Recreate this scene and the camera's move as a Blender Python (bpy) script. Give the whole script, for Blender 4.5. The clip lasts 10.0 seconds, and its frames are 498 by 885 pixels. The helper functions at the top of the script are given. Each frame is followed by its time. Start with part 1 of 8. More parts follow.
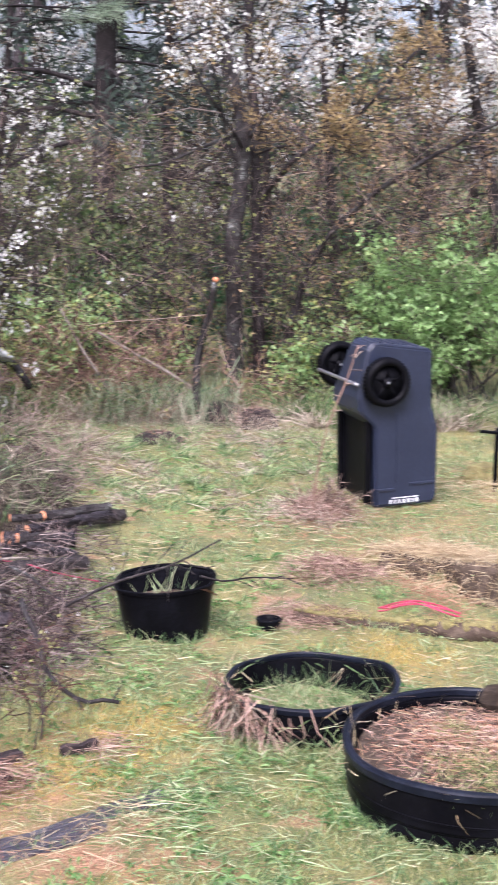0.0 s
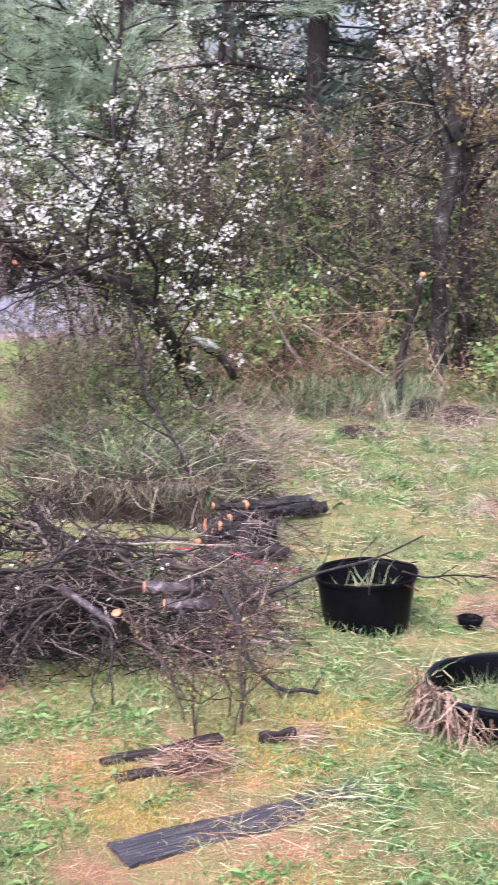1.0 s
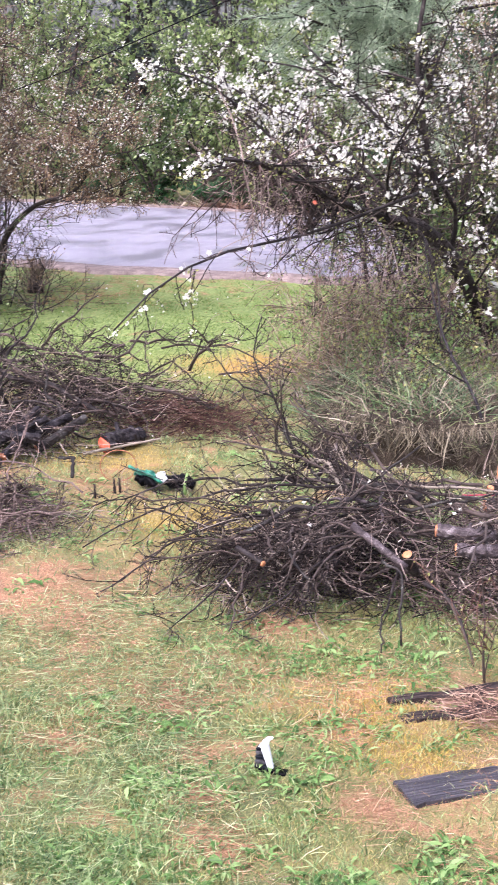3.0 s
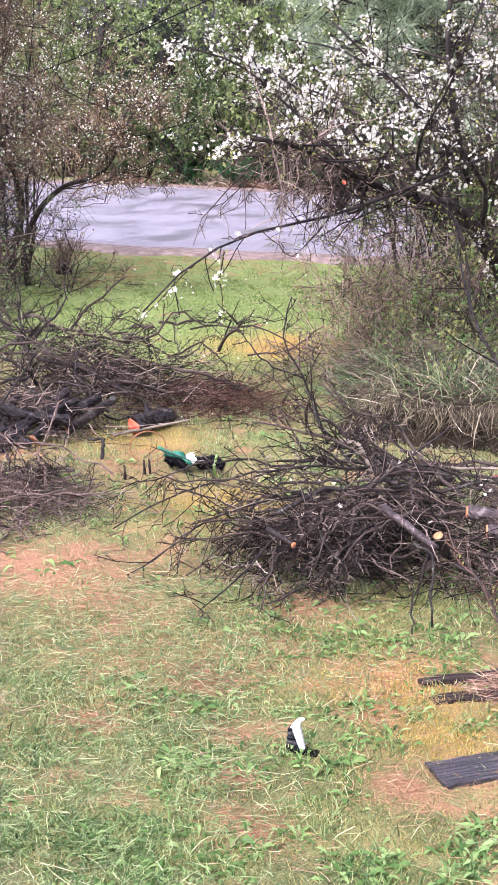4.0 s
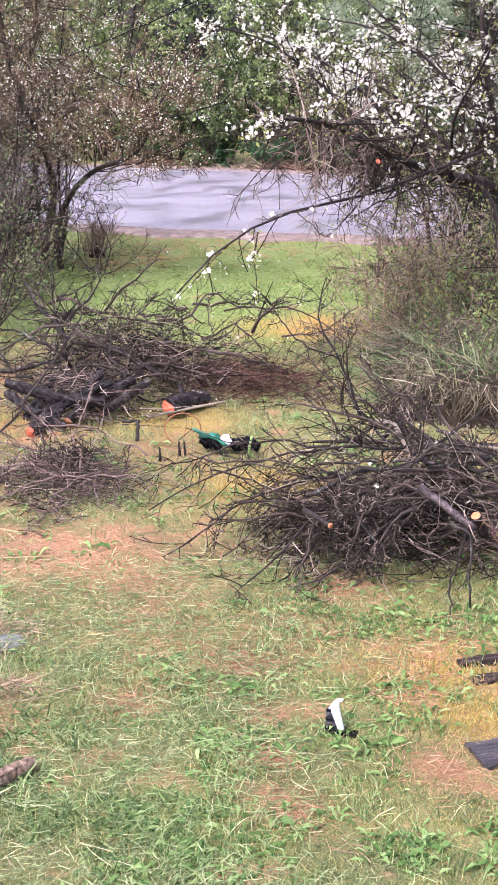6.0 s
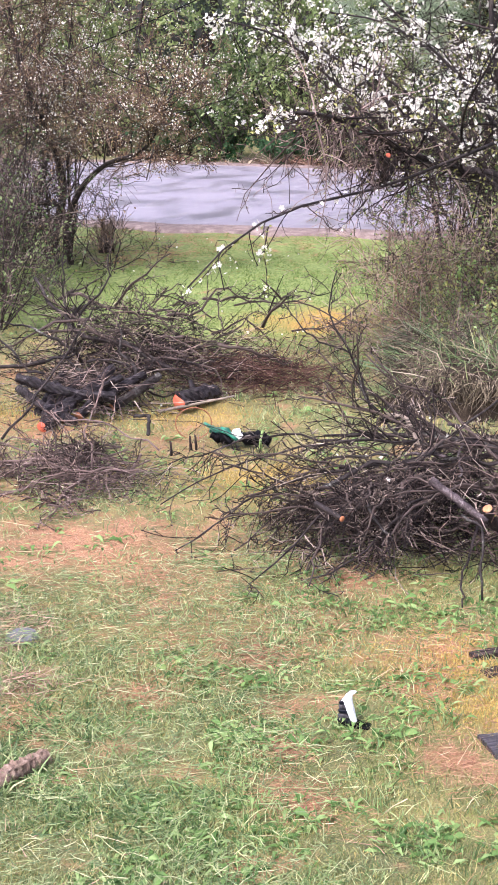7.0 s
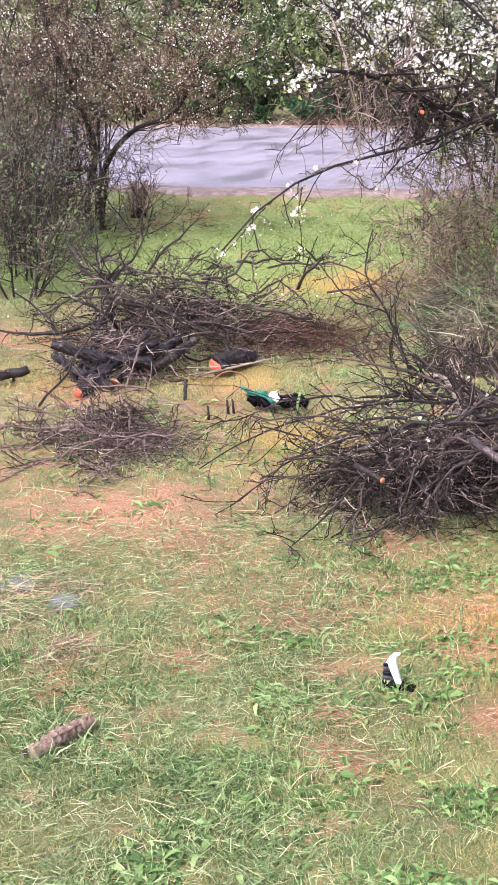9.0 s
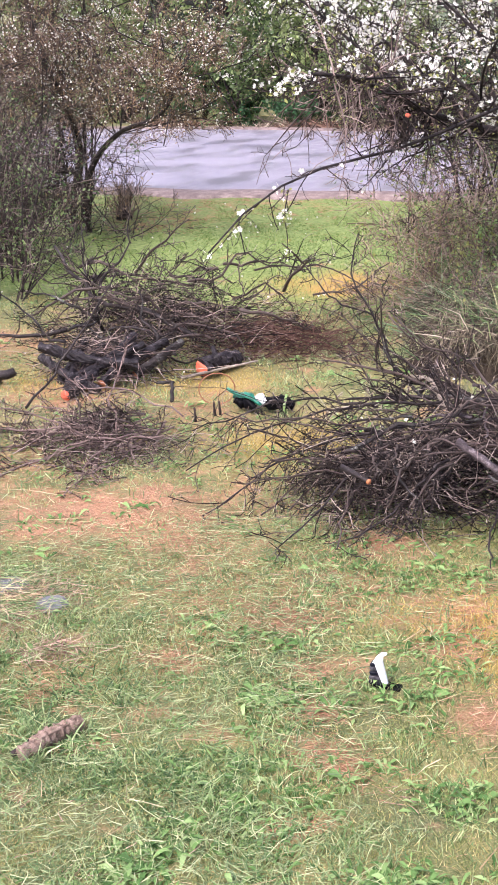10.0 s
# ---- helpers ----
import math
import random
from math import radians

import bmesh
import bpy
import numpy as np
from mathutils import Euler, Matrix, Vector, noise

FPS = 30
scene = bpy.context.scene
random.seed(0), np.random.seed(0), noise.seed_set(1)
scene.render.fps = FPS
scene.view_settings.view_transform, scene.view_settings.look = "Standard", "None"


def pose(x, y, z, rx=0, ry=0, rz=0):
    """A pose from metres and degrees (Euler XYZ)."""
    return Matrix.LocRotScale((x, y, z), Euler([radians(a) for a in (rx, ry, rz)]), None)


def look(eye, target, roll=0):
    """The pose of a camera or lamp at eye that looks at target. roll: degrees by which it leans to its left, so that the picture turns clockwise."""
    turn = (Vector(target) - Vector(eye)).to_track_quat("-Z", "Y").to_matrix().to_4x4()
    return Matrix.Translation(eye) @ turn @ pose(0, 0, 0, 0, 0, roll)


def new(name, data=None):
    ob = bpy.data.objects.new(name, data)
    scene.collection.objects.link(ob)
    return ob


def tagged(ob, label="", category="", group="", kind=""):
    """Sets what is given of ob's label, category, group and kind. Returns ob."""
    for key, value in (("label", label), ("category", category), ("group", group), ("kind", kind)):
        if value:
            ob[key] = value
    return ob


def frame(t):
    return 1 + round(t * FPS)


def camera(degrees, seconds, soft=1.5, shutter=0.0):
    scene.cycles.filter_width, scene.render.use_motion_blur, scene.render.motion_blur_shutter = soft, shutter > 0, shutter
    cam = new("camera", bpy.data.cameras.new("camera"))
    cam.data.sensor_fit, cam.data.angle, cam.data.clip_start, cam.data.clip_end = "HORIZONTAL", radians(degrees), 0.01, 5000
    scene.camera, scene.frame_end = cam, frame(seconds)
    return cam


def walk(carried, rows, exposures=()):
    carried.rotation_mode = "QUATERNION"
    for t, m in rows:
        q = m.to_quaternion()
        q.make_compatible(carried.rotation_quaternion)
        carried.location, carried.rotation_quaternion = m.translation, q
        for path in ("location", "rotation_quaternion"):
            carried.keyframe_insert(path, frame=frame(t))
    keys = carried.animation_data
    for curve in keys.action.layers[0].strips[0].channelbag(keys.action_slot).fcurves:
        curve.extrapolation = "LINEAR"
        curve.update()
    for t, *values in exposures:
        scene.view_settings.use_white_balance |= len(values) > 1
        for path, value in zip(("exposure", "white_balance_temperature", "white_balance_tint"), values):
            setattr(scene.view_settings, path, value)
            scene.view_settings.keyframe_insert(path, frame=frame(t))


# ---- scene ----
EXPOSURE, KELVIN, TINT = 1.6, 6230, 25.5
cam = camera(20.32, 10.0, soft=1.36, shutter=0.45)
PATH = [
    (0.0, look((0.134, -0.025, 2.459), (0.134, 9.765, 0.423), 1.25)),
    (0.5, look((0.097, -0.030, 2.454), (-0.658, 9.727, 0.399), 1.35)),
    (1.0, look((0.076, -0.018, 2.436), (-1.315, 9.660, 0.341), 1.44)),
    (1.5, look((0.050, -0.026, 2.438), (-1.938, 9.529, 0.258), 1.45)),
    (2.0, look((0.035, -0.017, 2.419), (-2.533, 9.373, 0.130), 1.24)),
    (2.5, look((0.021, -0.010, 2.404), (-2.969, 9.227, 0.005), 1.07)),
    (3.0, look((0.013, 0.004, 2.387), (-3.317, 9.097, -0.106), 0.80)),
    (3.2, look((0.011, 0.004, 2.384), (-3.399, 9.058, -0.143), 0.75)),
    (4.3, look((-0.006, 0.002, 2.391), (-3.511, 8.984, -0.261), 0.39)),
    (4.5, look((-0.008, -0.002, 2.387), (-3.518, 8.976, -0.272), 0.36)),
    (5.0, look((-0.013, 0.007, 2.382), (-3.534, 8.972, -0.306), 0.19)),
    (5.5, look((-0.014, 0.019, 2.377), (-3.600, 8.948, -0.346), -0.04)),
    (5.7, look((-0.018, 0.023, 2.374), (-3.672, 8.921, -0.360), -0.20)),
    (6.8, look((-0.029, 0.003, 2.363), (-3.774, 8.853, -0.401), -0.38)),
    (7.0, look((-0.030, 0.004, 2.365), (-3.791, 8.843, -0.412), -0.56)),
    (7.5, look((-0.043, 0.013, 2.358), (-3.838, 8.819, -0.480), -0.89)),
    (8.0, look((-0.057, 0.020, 2.348), (-3.937, 8.764, -0.564), -1.34)),
    (8.5, look((-0.059, 0.026, 2.348), (-3.985, 8.718, -0.656), -1.81)),
    (9.0, look((-0.060, 0.026, 2.352), (-4.024, 8.696, -0.669), -1.96)),
    (9.5, look((-0.056, 0.006, 2.358), (-3.989, 8.691, -0.660), -1.87)),
    (10.0, look((-0.054, -0.002, 2.360), (-3.924, 8.713, -0.651), -1.84)),
]
walk(cam, PATH, [(0.0, EXPOSURE - 0.02, KELVIN - 380, TINT), (2.2, EXPOSURE + 0.08, KELVIN - 260, TINT), (4.5, EXPOSURE + 0.03, KELVIN - 60, TINT), (10.0, EXPOSURE - 0.01, KELVIN, TINT - 1)])

# ---- light: a bright overcast sky with a broad, weak sun ----
world = bpy.data.worlds.new("overcast_sky")
scene.world = world
world.use_nodes = True
wn = world.node_tree
sky = wn.nodes.new("ShaderNodeTexSky")
sky.sky_type, sky.sun_disc = "NISHITA", False
sky.sun_elevation, sky.sun_rotation = radians(55), radians(200)
sky.air_density, sky.dust_density, sky.ozone_density = 1.0, 6.0, 1.0
grey = wn.nodes.new("ShaderNodeHueSaturation")
grey.inputs["Saturation"].default_value = 0.7
wn.links.new(sky.outputs[0], grey.inputs["Color"])
wn.links.new(grey.outputs[0], wn.nodes["Background"].inputs["Color"])
wn.nodes["Background"].inputs["Strength"].default_value = 0.137
sun = new("sun", bpy.data.lights.new("sun", "SUN"))
sun.data.energy, sun.data.angle, sun.data.color = 1.0, radians(20), (1.0, 0.985, 0.97)
sun.matrix_world = look((-6, -18, 30), (-2, 8, 0))

rng = np.random.default_rng(7)


# ---- materials ----
def nodes_of(m):
    m.use_nodes = True
    nt = m.node_tree
    return nt, nt.nodes["Principled BSDF"], (lambda kind: nt.nodes.new(kind))


def mat(name, cols, scale=12.0, rough=0.75, bump=0.3, rnd=None, mix=0.5, metal=0.0, thin=0.0, fine=9.0, spec=0.4, coat=0.0):
    """A surface whose colour runs through cols by noise at two scales and, if rnd is given, by a random value for each piece."""
    m = bpy.data.materials.new(name)
    nt, bsdf, add = nodes_of(m)
    link = nt.links.new
    co = add("ShaderNodeTexCoord")
    big, small = add("ShaderNodeTexNoise"), add("ShaderNodeTexNoise")
    big.inputs["Scale"].default_value, small.inputs["Scale"].default_value = scale, scale * fine
    big.inputs["Detail"].default_value, small.inputs["Detail"].default_value = 5, 4
    link(co.outputs["Object"], big.inputs["Vector"])
    link(co.outputs["Object"], small.inputs["Vector"])
    both = add("ShaderNodeMix")
    both.data_type = "FLOAT"
    both.inputs["Factor"].default_value = 0.4
    link(big.outputs["Fac"], both.inputs["A"])
    link(small.outputs["Fac"], both.inputs["B"])
    spread = add("ShaderNodeMapRange")
    spread.inputs["From Min"].default_value, spread.inputs["From Max"].default_value = 0.3, 0.7
    link(both.outputs["Result"], spread.inputs["Value"])
    value = spread.outputs["Result"]
    if rnd:
        src = add("ShaderNodeNewGeometry").outputs["Random Per Island"] if rnd == "island" else add("ShaderNodeObjectInfo").outputs["Random"]
        pick = add("ShaderNodeMix")
        pick.data_type = "FLOAT"
        pick.inputs["Factor"].default_value = mix
        link(value, pick.inputs["A"])
        link(src, pick.inputs["B"])
        value = pick.outputs["Result"]
    ramp = add("ShaderNodeValToRGB")
    while len(ramp.color_ramp.elements) < len(cols):
        ramp.color_ramp.elements.new(0.5)
    for i, c in enumerate(cols):
        ramp.color_ramp.elements[i].position = i / max(1, len(cols) - 1)
        ramp.color_ramp.elements[i].color = (*c, 1)
    link(value, ramp.inputs["Fac"])
    link(ramp.outputs["Color"], bsdf.inputs["Base Color"])
    bsdf.inputs["Roughness"].default_value, bsdf.inputs["Metallic"].default_value = rough, metal
    bsdf.inputs["Specular IOR Level"].default_value = spec
    bsdf.inputs["Coat Weight"].default_value = coat
    if bump:
        b = add("ShaderNodeBump")
        b.inputs["Strength"].default_value, b.inputs["Distance"].default_value = bump, 0.01
        link(both.outputs["Result"], b.inputs["Height"])
        link(b.outputs["Normal"], bsdf.inputs["Normal"])
    if thin:
        tr, mx = add("ShaderNodeBsdfTranslucent"), add("ShaderNodeMixShader")
        link(ramp.outputs["Color"], tr.inputs["Color"])
        mx.inputs["Fac"].default_value = thin
        link(bsdf.outputs[0], mx.inputs[1])
        link(tr.outputs[0], mx.inputs[2])
        link(mx.outputs[0], nt.nodes["Material Output"].inputs["Surface"])
    return m


BARK = mat("dark_wet_bark", [(0.008, 0.006, 0.0065), (0.019, 0.015, 0.015), (0.038, 0.031, 0.03), (0.12, 0.108, 0.1)], 14, 0.5, 0.8, spec=0.16)
GREYBARK = mat("lavender_grey_bark", [(0.012, 0.009, 0.01), (0.035, 0.026, 0.028), (0.09, 0.072, 0.076), (0.32, 0.29, 0.29)], 22, 0.6, 0.9, spec=0.25)
WETBLACK = mat("black_wet_bark", [(0.004, 0.0035, 0.004), (0.01, 0.008, 0.009), (0.024, 0.02, 0.023), (0.16, 0.145, 0.15)], 22, 0.4, 1.0, spec=0.18)
LICHEN = mat("lichened_bark", [(0.008, 0.007, 0.007), (0.016, 0.013, 0.013), (0.03, 0.025, 0.024), (0.06, 0.059, 0.055), (0.34, 0.35, 0.32)], 9, 0.8, 0.8, spec=0.2)
FIRBARK = mat("fir_bark", [(0.012, 0.01, 0.01), (0.026, 0.021, 0.021), (0.055, 0.046, 0.044)], 6, 0.9, 1.0, spec=0.2)
# The palest stops give random twigs their wet highlights as colour, besides lichen.
TWIG = mat("brush_twig", [(0.005, 0.0035, 0.004), (0.013, 0.0095, 0.01), (0.032, 0.024, 0.023), (0.15, 0.117, 0.1), (0.56, 0.48, 0.41)], 9, 0.5, 0.0, "island", 0.92, spec=0.14)
# Darker copy of TWIG; its colour stands in for shade inside the piles.
DARKTWIG = mat("painted_shade_twig", [(0.004, 0.003, 0.0035), (0.009, 0.0065, 0.007), (0.022, 0.016, 0.016)], 9, 0.6, 0.0, "island", 0.9, spec=0.1)
PLUMTWIG = mat("plum_twig", [(0.006, 0.004, 0.0045), (0.014, 0.01, 0.0105), (0.032, 0.024, 0.023), (0.09, 0.07, 0.062)], 9, 0.55, 0.0, "island", 0.9, spec=0.14)
BROWNTWIG = mat("brown_thicket_twig", [(0.018, 0.011, 0.008), (0.055, 0.036, 0.027), (0.14, 0.095, 0.072), (0.36, 0.275, 0.215)], 3, 0.8, 0.0, "island", 0.9, spec=0.2)
PINKTWIG = mat("pinkish_thicket_twig", [(0.018, 0.012, 0.012), (0.065, 0.046, 0.042), (0.2, 0.148, 0.132), (0.5, 0.4, 0.355)], 6, 0.75, 0.0, "island", 0.9, spec=0.15)
# Dark enough to stand for shade inside grass clumps; also colours a brown stone.
CORE = mat("thatch_shade_and_stone_brown", [(0.012, 0.009, 0.007), (0.032, 0.024, 0.018), (0.08, 0.062, 0.045)], 16, 0.95, 1.0, spec=0.1)
STANDGRASS = mat("grey_green_grass", [(0.02, 0.04, 0.022), (0.1, 0.16, 0.085), (0.3, 0.39, 0.22), (0.55, 0.58, 0.42)], 1.2, 0.6, 0.0, "island", 0.92, thin=0.25)
BLUEGRASS = mat("lush_blue_green_grass", [(0.035, 0.075, 0.035), (0.1, 0.18, 0.085), (0.34, 0.45, 0.27)], 1.2, 0.5, 0.0, "island", 0.9, thin=0.25)
CRUST = mat("pale_lichen_crust", [(0.2, 0.21, 0.19), (0.4, 0.42, 0.38), (0.6, 0.62, 0.57)], 30, 0.9, 1.0)
PALE = mat("pale_peeled_branch", [(0.1, 0.083, 0.065), (0.2, 0.17, 0.135), (0.36, 0.32, 0.27)], 16, 0.75, 0.4)
WOODTWIG = mat("woodland_twig", [(0.014, 0.01, 0.009), (0.036, 0.026, 0.024), (0.09, 0.068, 0.06), (0.3, 0.245, 0.215)], 3, 0.8, 0.0, "island", 0.9, spec=0.2)
REDTWIG = mat("russet_twig", [(0.025, 0.012, 0.011), (0.075, 0.035, 0.028), (0.22, 0.13, 0.1)], 3, 0.75, 0.0, "island", 0.85, spec=0.2)
TANTWIG = mat("tan_dead_cane", [(0.08, 0.055, 0.045), (0.22, 0.16, 0.125), (0.5, 0.38, 0.31)], 3, 0.8, 0.0, "island", 0.9, spec=0.2)
BROWNCUT = mat("brown_cut_wood", [(0.16, 0.06, 0.03), (0.3, 0.12, 0.06), (0.42, 0.2, 0.11)], 25, 0.6, 0.3)
CUT = mat("fresh_cut_wood", [(0.38, 0.13, 0.055), (0.55, 0.22, 0.1), (0.66, 0.36, 0.2)], 25, 0.6, 0.3)
REDCUT = mat("red_cut_wood", [(0.4, 0.06, 0.035), (0.62, 0.12, 0.065), (0.72, 0.25, 0.15)], 25, 0.6, 0.3)
BLACK = mat("black_plastic", [(0.002, 0.002, 0.003), (0.004, 0.004, 0.005), (0.008, 0.008, 0.011)], 7, 0.3, 0.25, spec=0.04)
# Lighter, bluer BLACK: the rims' highlight put into the colour; scrap ribs share it.
RIMBLACK = mat("rim_highlight_black", [(0.003, 0.0035, 0.006), (0.006, 0.0075, 0.013), (0.014, 0.017, 0.027)], 9, 0.35, 0.3, spec=0.14)
TYREBLACK = mat("black_rubber", [(0.002, 0.002, 0.003), (0.004, 0.004, 0.005), (0.008, 0.008, 0.01)], 9, 0.45, 0.3, spec=0.06)
CARTGREY = mat("slate_grey_poly", [(0.013, 0.017, 0.033), (0.017, 0.022, 0.041), (0.024, 0.03, 0.054)], 4, 0.4, 0.06, spec=0.42)
STEEL = mat("grey_axle_steel", [(0.25, 0.25, 0.26), (0.4, 0.4, 0.41)], 20, 0.4, 0.1, metal=0.8)
WHITEPAINT = mat("white_print", [(0.72, 0.72, 0.72), (0.85, 0.85, 0.84)], 40, 0.6, 0.0)
WETBOARD = mat("wet_weathered_board", [(0.02, 0.019, 0.024), (0.045, 0.042, 0.051), (0.095, 0.09, 0.105)], 8, 0.45, 0.7)
ROTTEN = mat("rotten_brown_board", [(0.012, 0.009, 0.009), (0.03, 0.022, 0.022), (0.075, 0.055, 0.05)], 9, 0.85, 0.9, spec=0.2)
MOSS = mat("moss", [(0.06, 0.05, 0.022), (0.17, 0.145, 0.055), (0.3, 0.27, 0.11)], 18, 0.95, 0.9)
EARTH = mat("bare_earth", [(0.025, 0.018, 0.013), (0.065, 0.047, 0.034), (0.15, 0.115, 0.085)], 16, 0.95, 1.0, spec=0.15)
STONE = mat("wet_grey_stone", [(0.07, 0.07, 0.08), (0.13, 0.13, 0.148), (0.24, 0.24, 0.265)], 14, 0.65, 0.9)
HOSE = mat("pink_red_hose", [(0.3, 0.015, 0.045), (0.5, 0.045, 0.1)], 10, 0.4, 0.05)
GREENBAG = mat("green_plastic", [(0.004, 0.05, 0.034), (0.008, 0.12, 0.08), (0.04, 0.3, 0.2)], 25, 0.35, 0.3)
WHITEBAG = mat("white_plastic", [(0.6, 0.64, 0.68), (0.78, 0.8, 0.82)], 12, 0.4, 0.3)
STRAW = mat("straw", [(0.22, 0.15, 0.085), (0.38, 0.28, 0.16), (0.52, 0.42, 0.26), (0.7, 0.61, 0.42)], 2, 0.8, 0.0, "island", 0.8, thin=0.15)
PINKSTRAW = mat("pinkish_dead_grass", [(0.11, 0.065, 0.05), (0.29, 0.18, 0.135), (0.58, 0.42, 0.33)], 2, 0.85, 0.0, "island", 0.85)
NEEDLES = mat("orange_needle_litter", [(0.19, 0.085, 0.05), (0.36, 0.185, 0.112), (0.54, 0.34, 0.22)], 2, 0.85, 0.0, "island", 0.8)
GRASS = mat("lawn_grass", [(0.03, 0.07, 0.026), (0.12, 0.21, 0.08), (0.28, 0.39, 0.16), (0.66, 0.65, 0.4)], 7, 0.5, 0.0, "island", 0.8, thin=0.3)
DEEPGRASS = mat("deep_green_grass", [(0.02, 0.055, 0.018), (0.08, 0.16, 0.05), (0.2, 0.32, 0.11), (0.42, 0.5, 0.24)], 7, 0.55, 0.0, "island", 0.85, thin=0.3)
MOSSGRASS = mat("yellow_moss_grass", [(0.1, 0.12, 0.036), (0.25, 0.24, 0.075), (0.43, 0.36, 0.13), (0.72, 0.57, 0.29)], 1.3, 0.7, 0.0, "island", 0.8, thin=0.3)
LAWN = mat("mown_lawn", [(0.075, 0.14, 0.032), (0.165, 0.25, 0.066), (0.31, 0.39, 0.14)], 0.7, 0.6, 0.0, "island", 0.6, thin=0.3)
GOLDGRASS = mat("golden_moss_grass", [(0.16, 0.13, 0.03), (0.38, 0.28, 0.06), (0.58, 0.42, 0.11), (0.72, 0.58, 0.24)], 3, 0.7, 0.0, "island", 0.8, thin=0.3)
GRAVEL = mat("pinkish_gravel", [(0.08, 0.06, 0.055), (0.19, 0.145, 0.135), (0.36, 0.3, 0.28)], 9, 0.85, 0.8)
FINEGRASS = mat("fine_grass", [(0.03, 0.06, 0.02), (0.11, 0.16, 0.05), (0.3, 0.33, 0.115), (0.66, 0.58, 0.3)], 6, 0.6, 0.0, "island", 0.75, thin=0.3)
CUTGRASS = mat("cut_grass", [(0.05, 0.1, 0.045), (0.15, 0.23, 0.1), (0.32, 0.4, 0.19), (0.62, 0.63, 0.4)], 5, 0.6, 0.0, "island", 0.85, thin=0.25)
TALLGRASS = mat("tall_grass", [(0.03, 0.07, 0.022), (0.09, 0.17, 0.055), (0.2, 0.3, 0.11), (0.46, 0.46, 0.25)], 1.2, 0.6, 0.0, "island", 0.92, thin=0.25)
DEADGRASS = mat("dead_tall_grass", [(0.12, 0.095, 0.07), (0.3, 0.245, 0.18), (0.64, 0.56, 0.44)], 1.2, 0.85, 0.0, "island", 0.92, thin=0.15)
# Dead-grass tones kept dark, partly to carry the shade between hanging blades.
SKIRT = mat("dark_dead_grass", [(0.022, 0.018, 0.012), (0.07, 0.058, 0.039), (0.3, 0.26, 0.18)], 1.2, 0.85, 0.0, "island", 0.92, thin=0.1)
WEED = mat("broad_weed_leaf", [(0.025, 0.07, 0.018), (0.09, 0.19, 0.05), (0.2, 0.34, 0.11), (0.35, 0.47, 0.21)], 30, 0.65, 0.1, "island", 0.85, spec=0.25, thin=0.35)
LEAF = mat("spring_leaf", [(0.03, 0.065, 0.022), (0.095, 0.16, 0.055), (0.28, 0.36, 0.15)], 1.5, 0.5, 0.0, "island", 0.75, thin=0.35)
BRIGHTLEAF = mat("bright_spring_leaf", [(0.1, 0.19, 0.06), (0.26, 0.42, 0.15), (0.5, 0.65, 0.3)], 1.0, 0.5, 0.0, "island", 0.5, thin=0.4)
DARKLEAF = mat("evergreen_leaf", [(0.012, 0.05, 0.016), (0.025, 0.09, 0.03), (0.05, 0.14, 0.05)], 1.0, 0.45, 0.0, "island", 0.5, thin=0.15)
YELLOWLEAF = mat("young_yellow_leaf", [(0.16, 0.19, 0.05), (0.3, 0.33, 0.1), (0.48, 0.48, 0.2)], 1.0, 0.6, 0.0, "island", 0.7, thin=0.35)
RUSTLEAF = mat("rusty_catkin", [(0.14, 0.09, 0.045), (0.3, 0.2, 0.1), (0.5, 0.38, 0.22)], 1.0, 0.8, 0.0, "island", 0.7, thin=0.2)
BRAMBLE = mat("pinkish_dead_bramble", [(0.06, 0.03, 0.024), (0.19, 0.11, 0.08), (0.52, 0.37, 0.28)], 3, 0.8, 0.0, "island", 0.9, spec=0.2)
HEDGELEAF = mat("olive_hedge_leaf", [(0.07, 0.115, 0.04), (0.2, 0.28, 0.1), (0.42, 0.51, 0.22)], 0.5, 0.5, 0.0, "island", 0.7, thin=0.45)
OCHRELEAF = mat("ochre_catkin", [(0.15, 0.1, 0.045), (0.32, 0.23, 0.1), (0.5, 0.39, 0.2)], 1.0, 0.8, 0.0, "island", 0.7, thin=0.25)
NEEDLEAF = mat("conifer_needle", [(0.014, 0.026, 0.017), (0.028, 0.047, 0.032), (0.06, 0.085, 0.06)], 0.6, 0.6, 0.0, "island", 0.5)
PINENEEDLE = mat("pine_needle", [(0.14, 0.2, 0.13), (0.32, 0.41, 0.28), (0.58, 0.67, 0.49)], 0.8, 0.5, 0.0, "island", 0.6, thin=0.35)
PETAL = mat("white_petal", [(0.66, 0.66, 0.58), (0.79, 0.79, 0.73), (0.87, 0.87, 0.83)], 5, 0.7, 0.0, "island", 0.8, thin=0.35)
RIBBARK = mat("ribbed_brown_bark", [(0.08, 0.052, 0.04), (0.21, 0.15, 0.118), (0.4, 0.31, 0.255)], 40, 0.85, 0.9, spec=0.2)


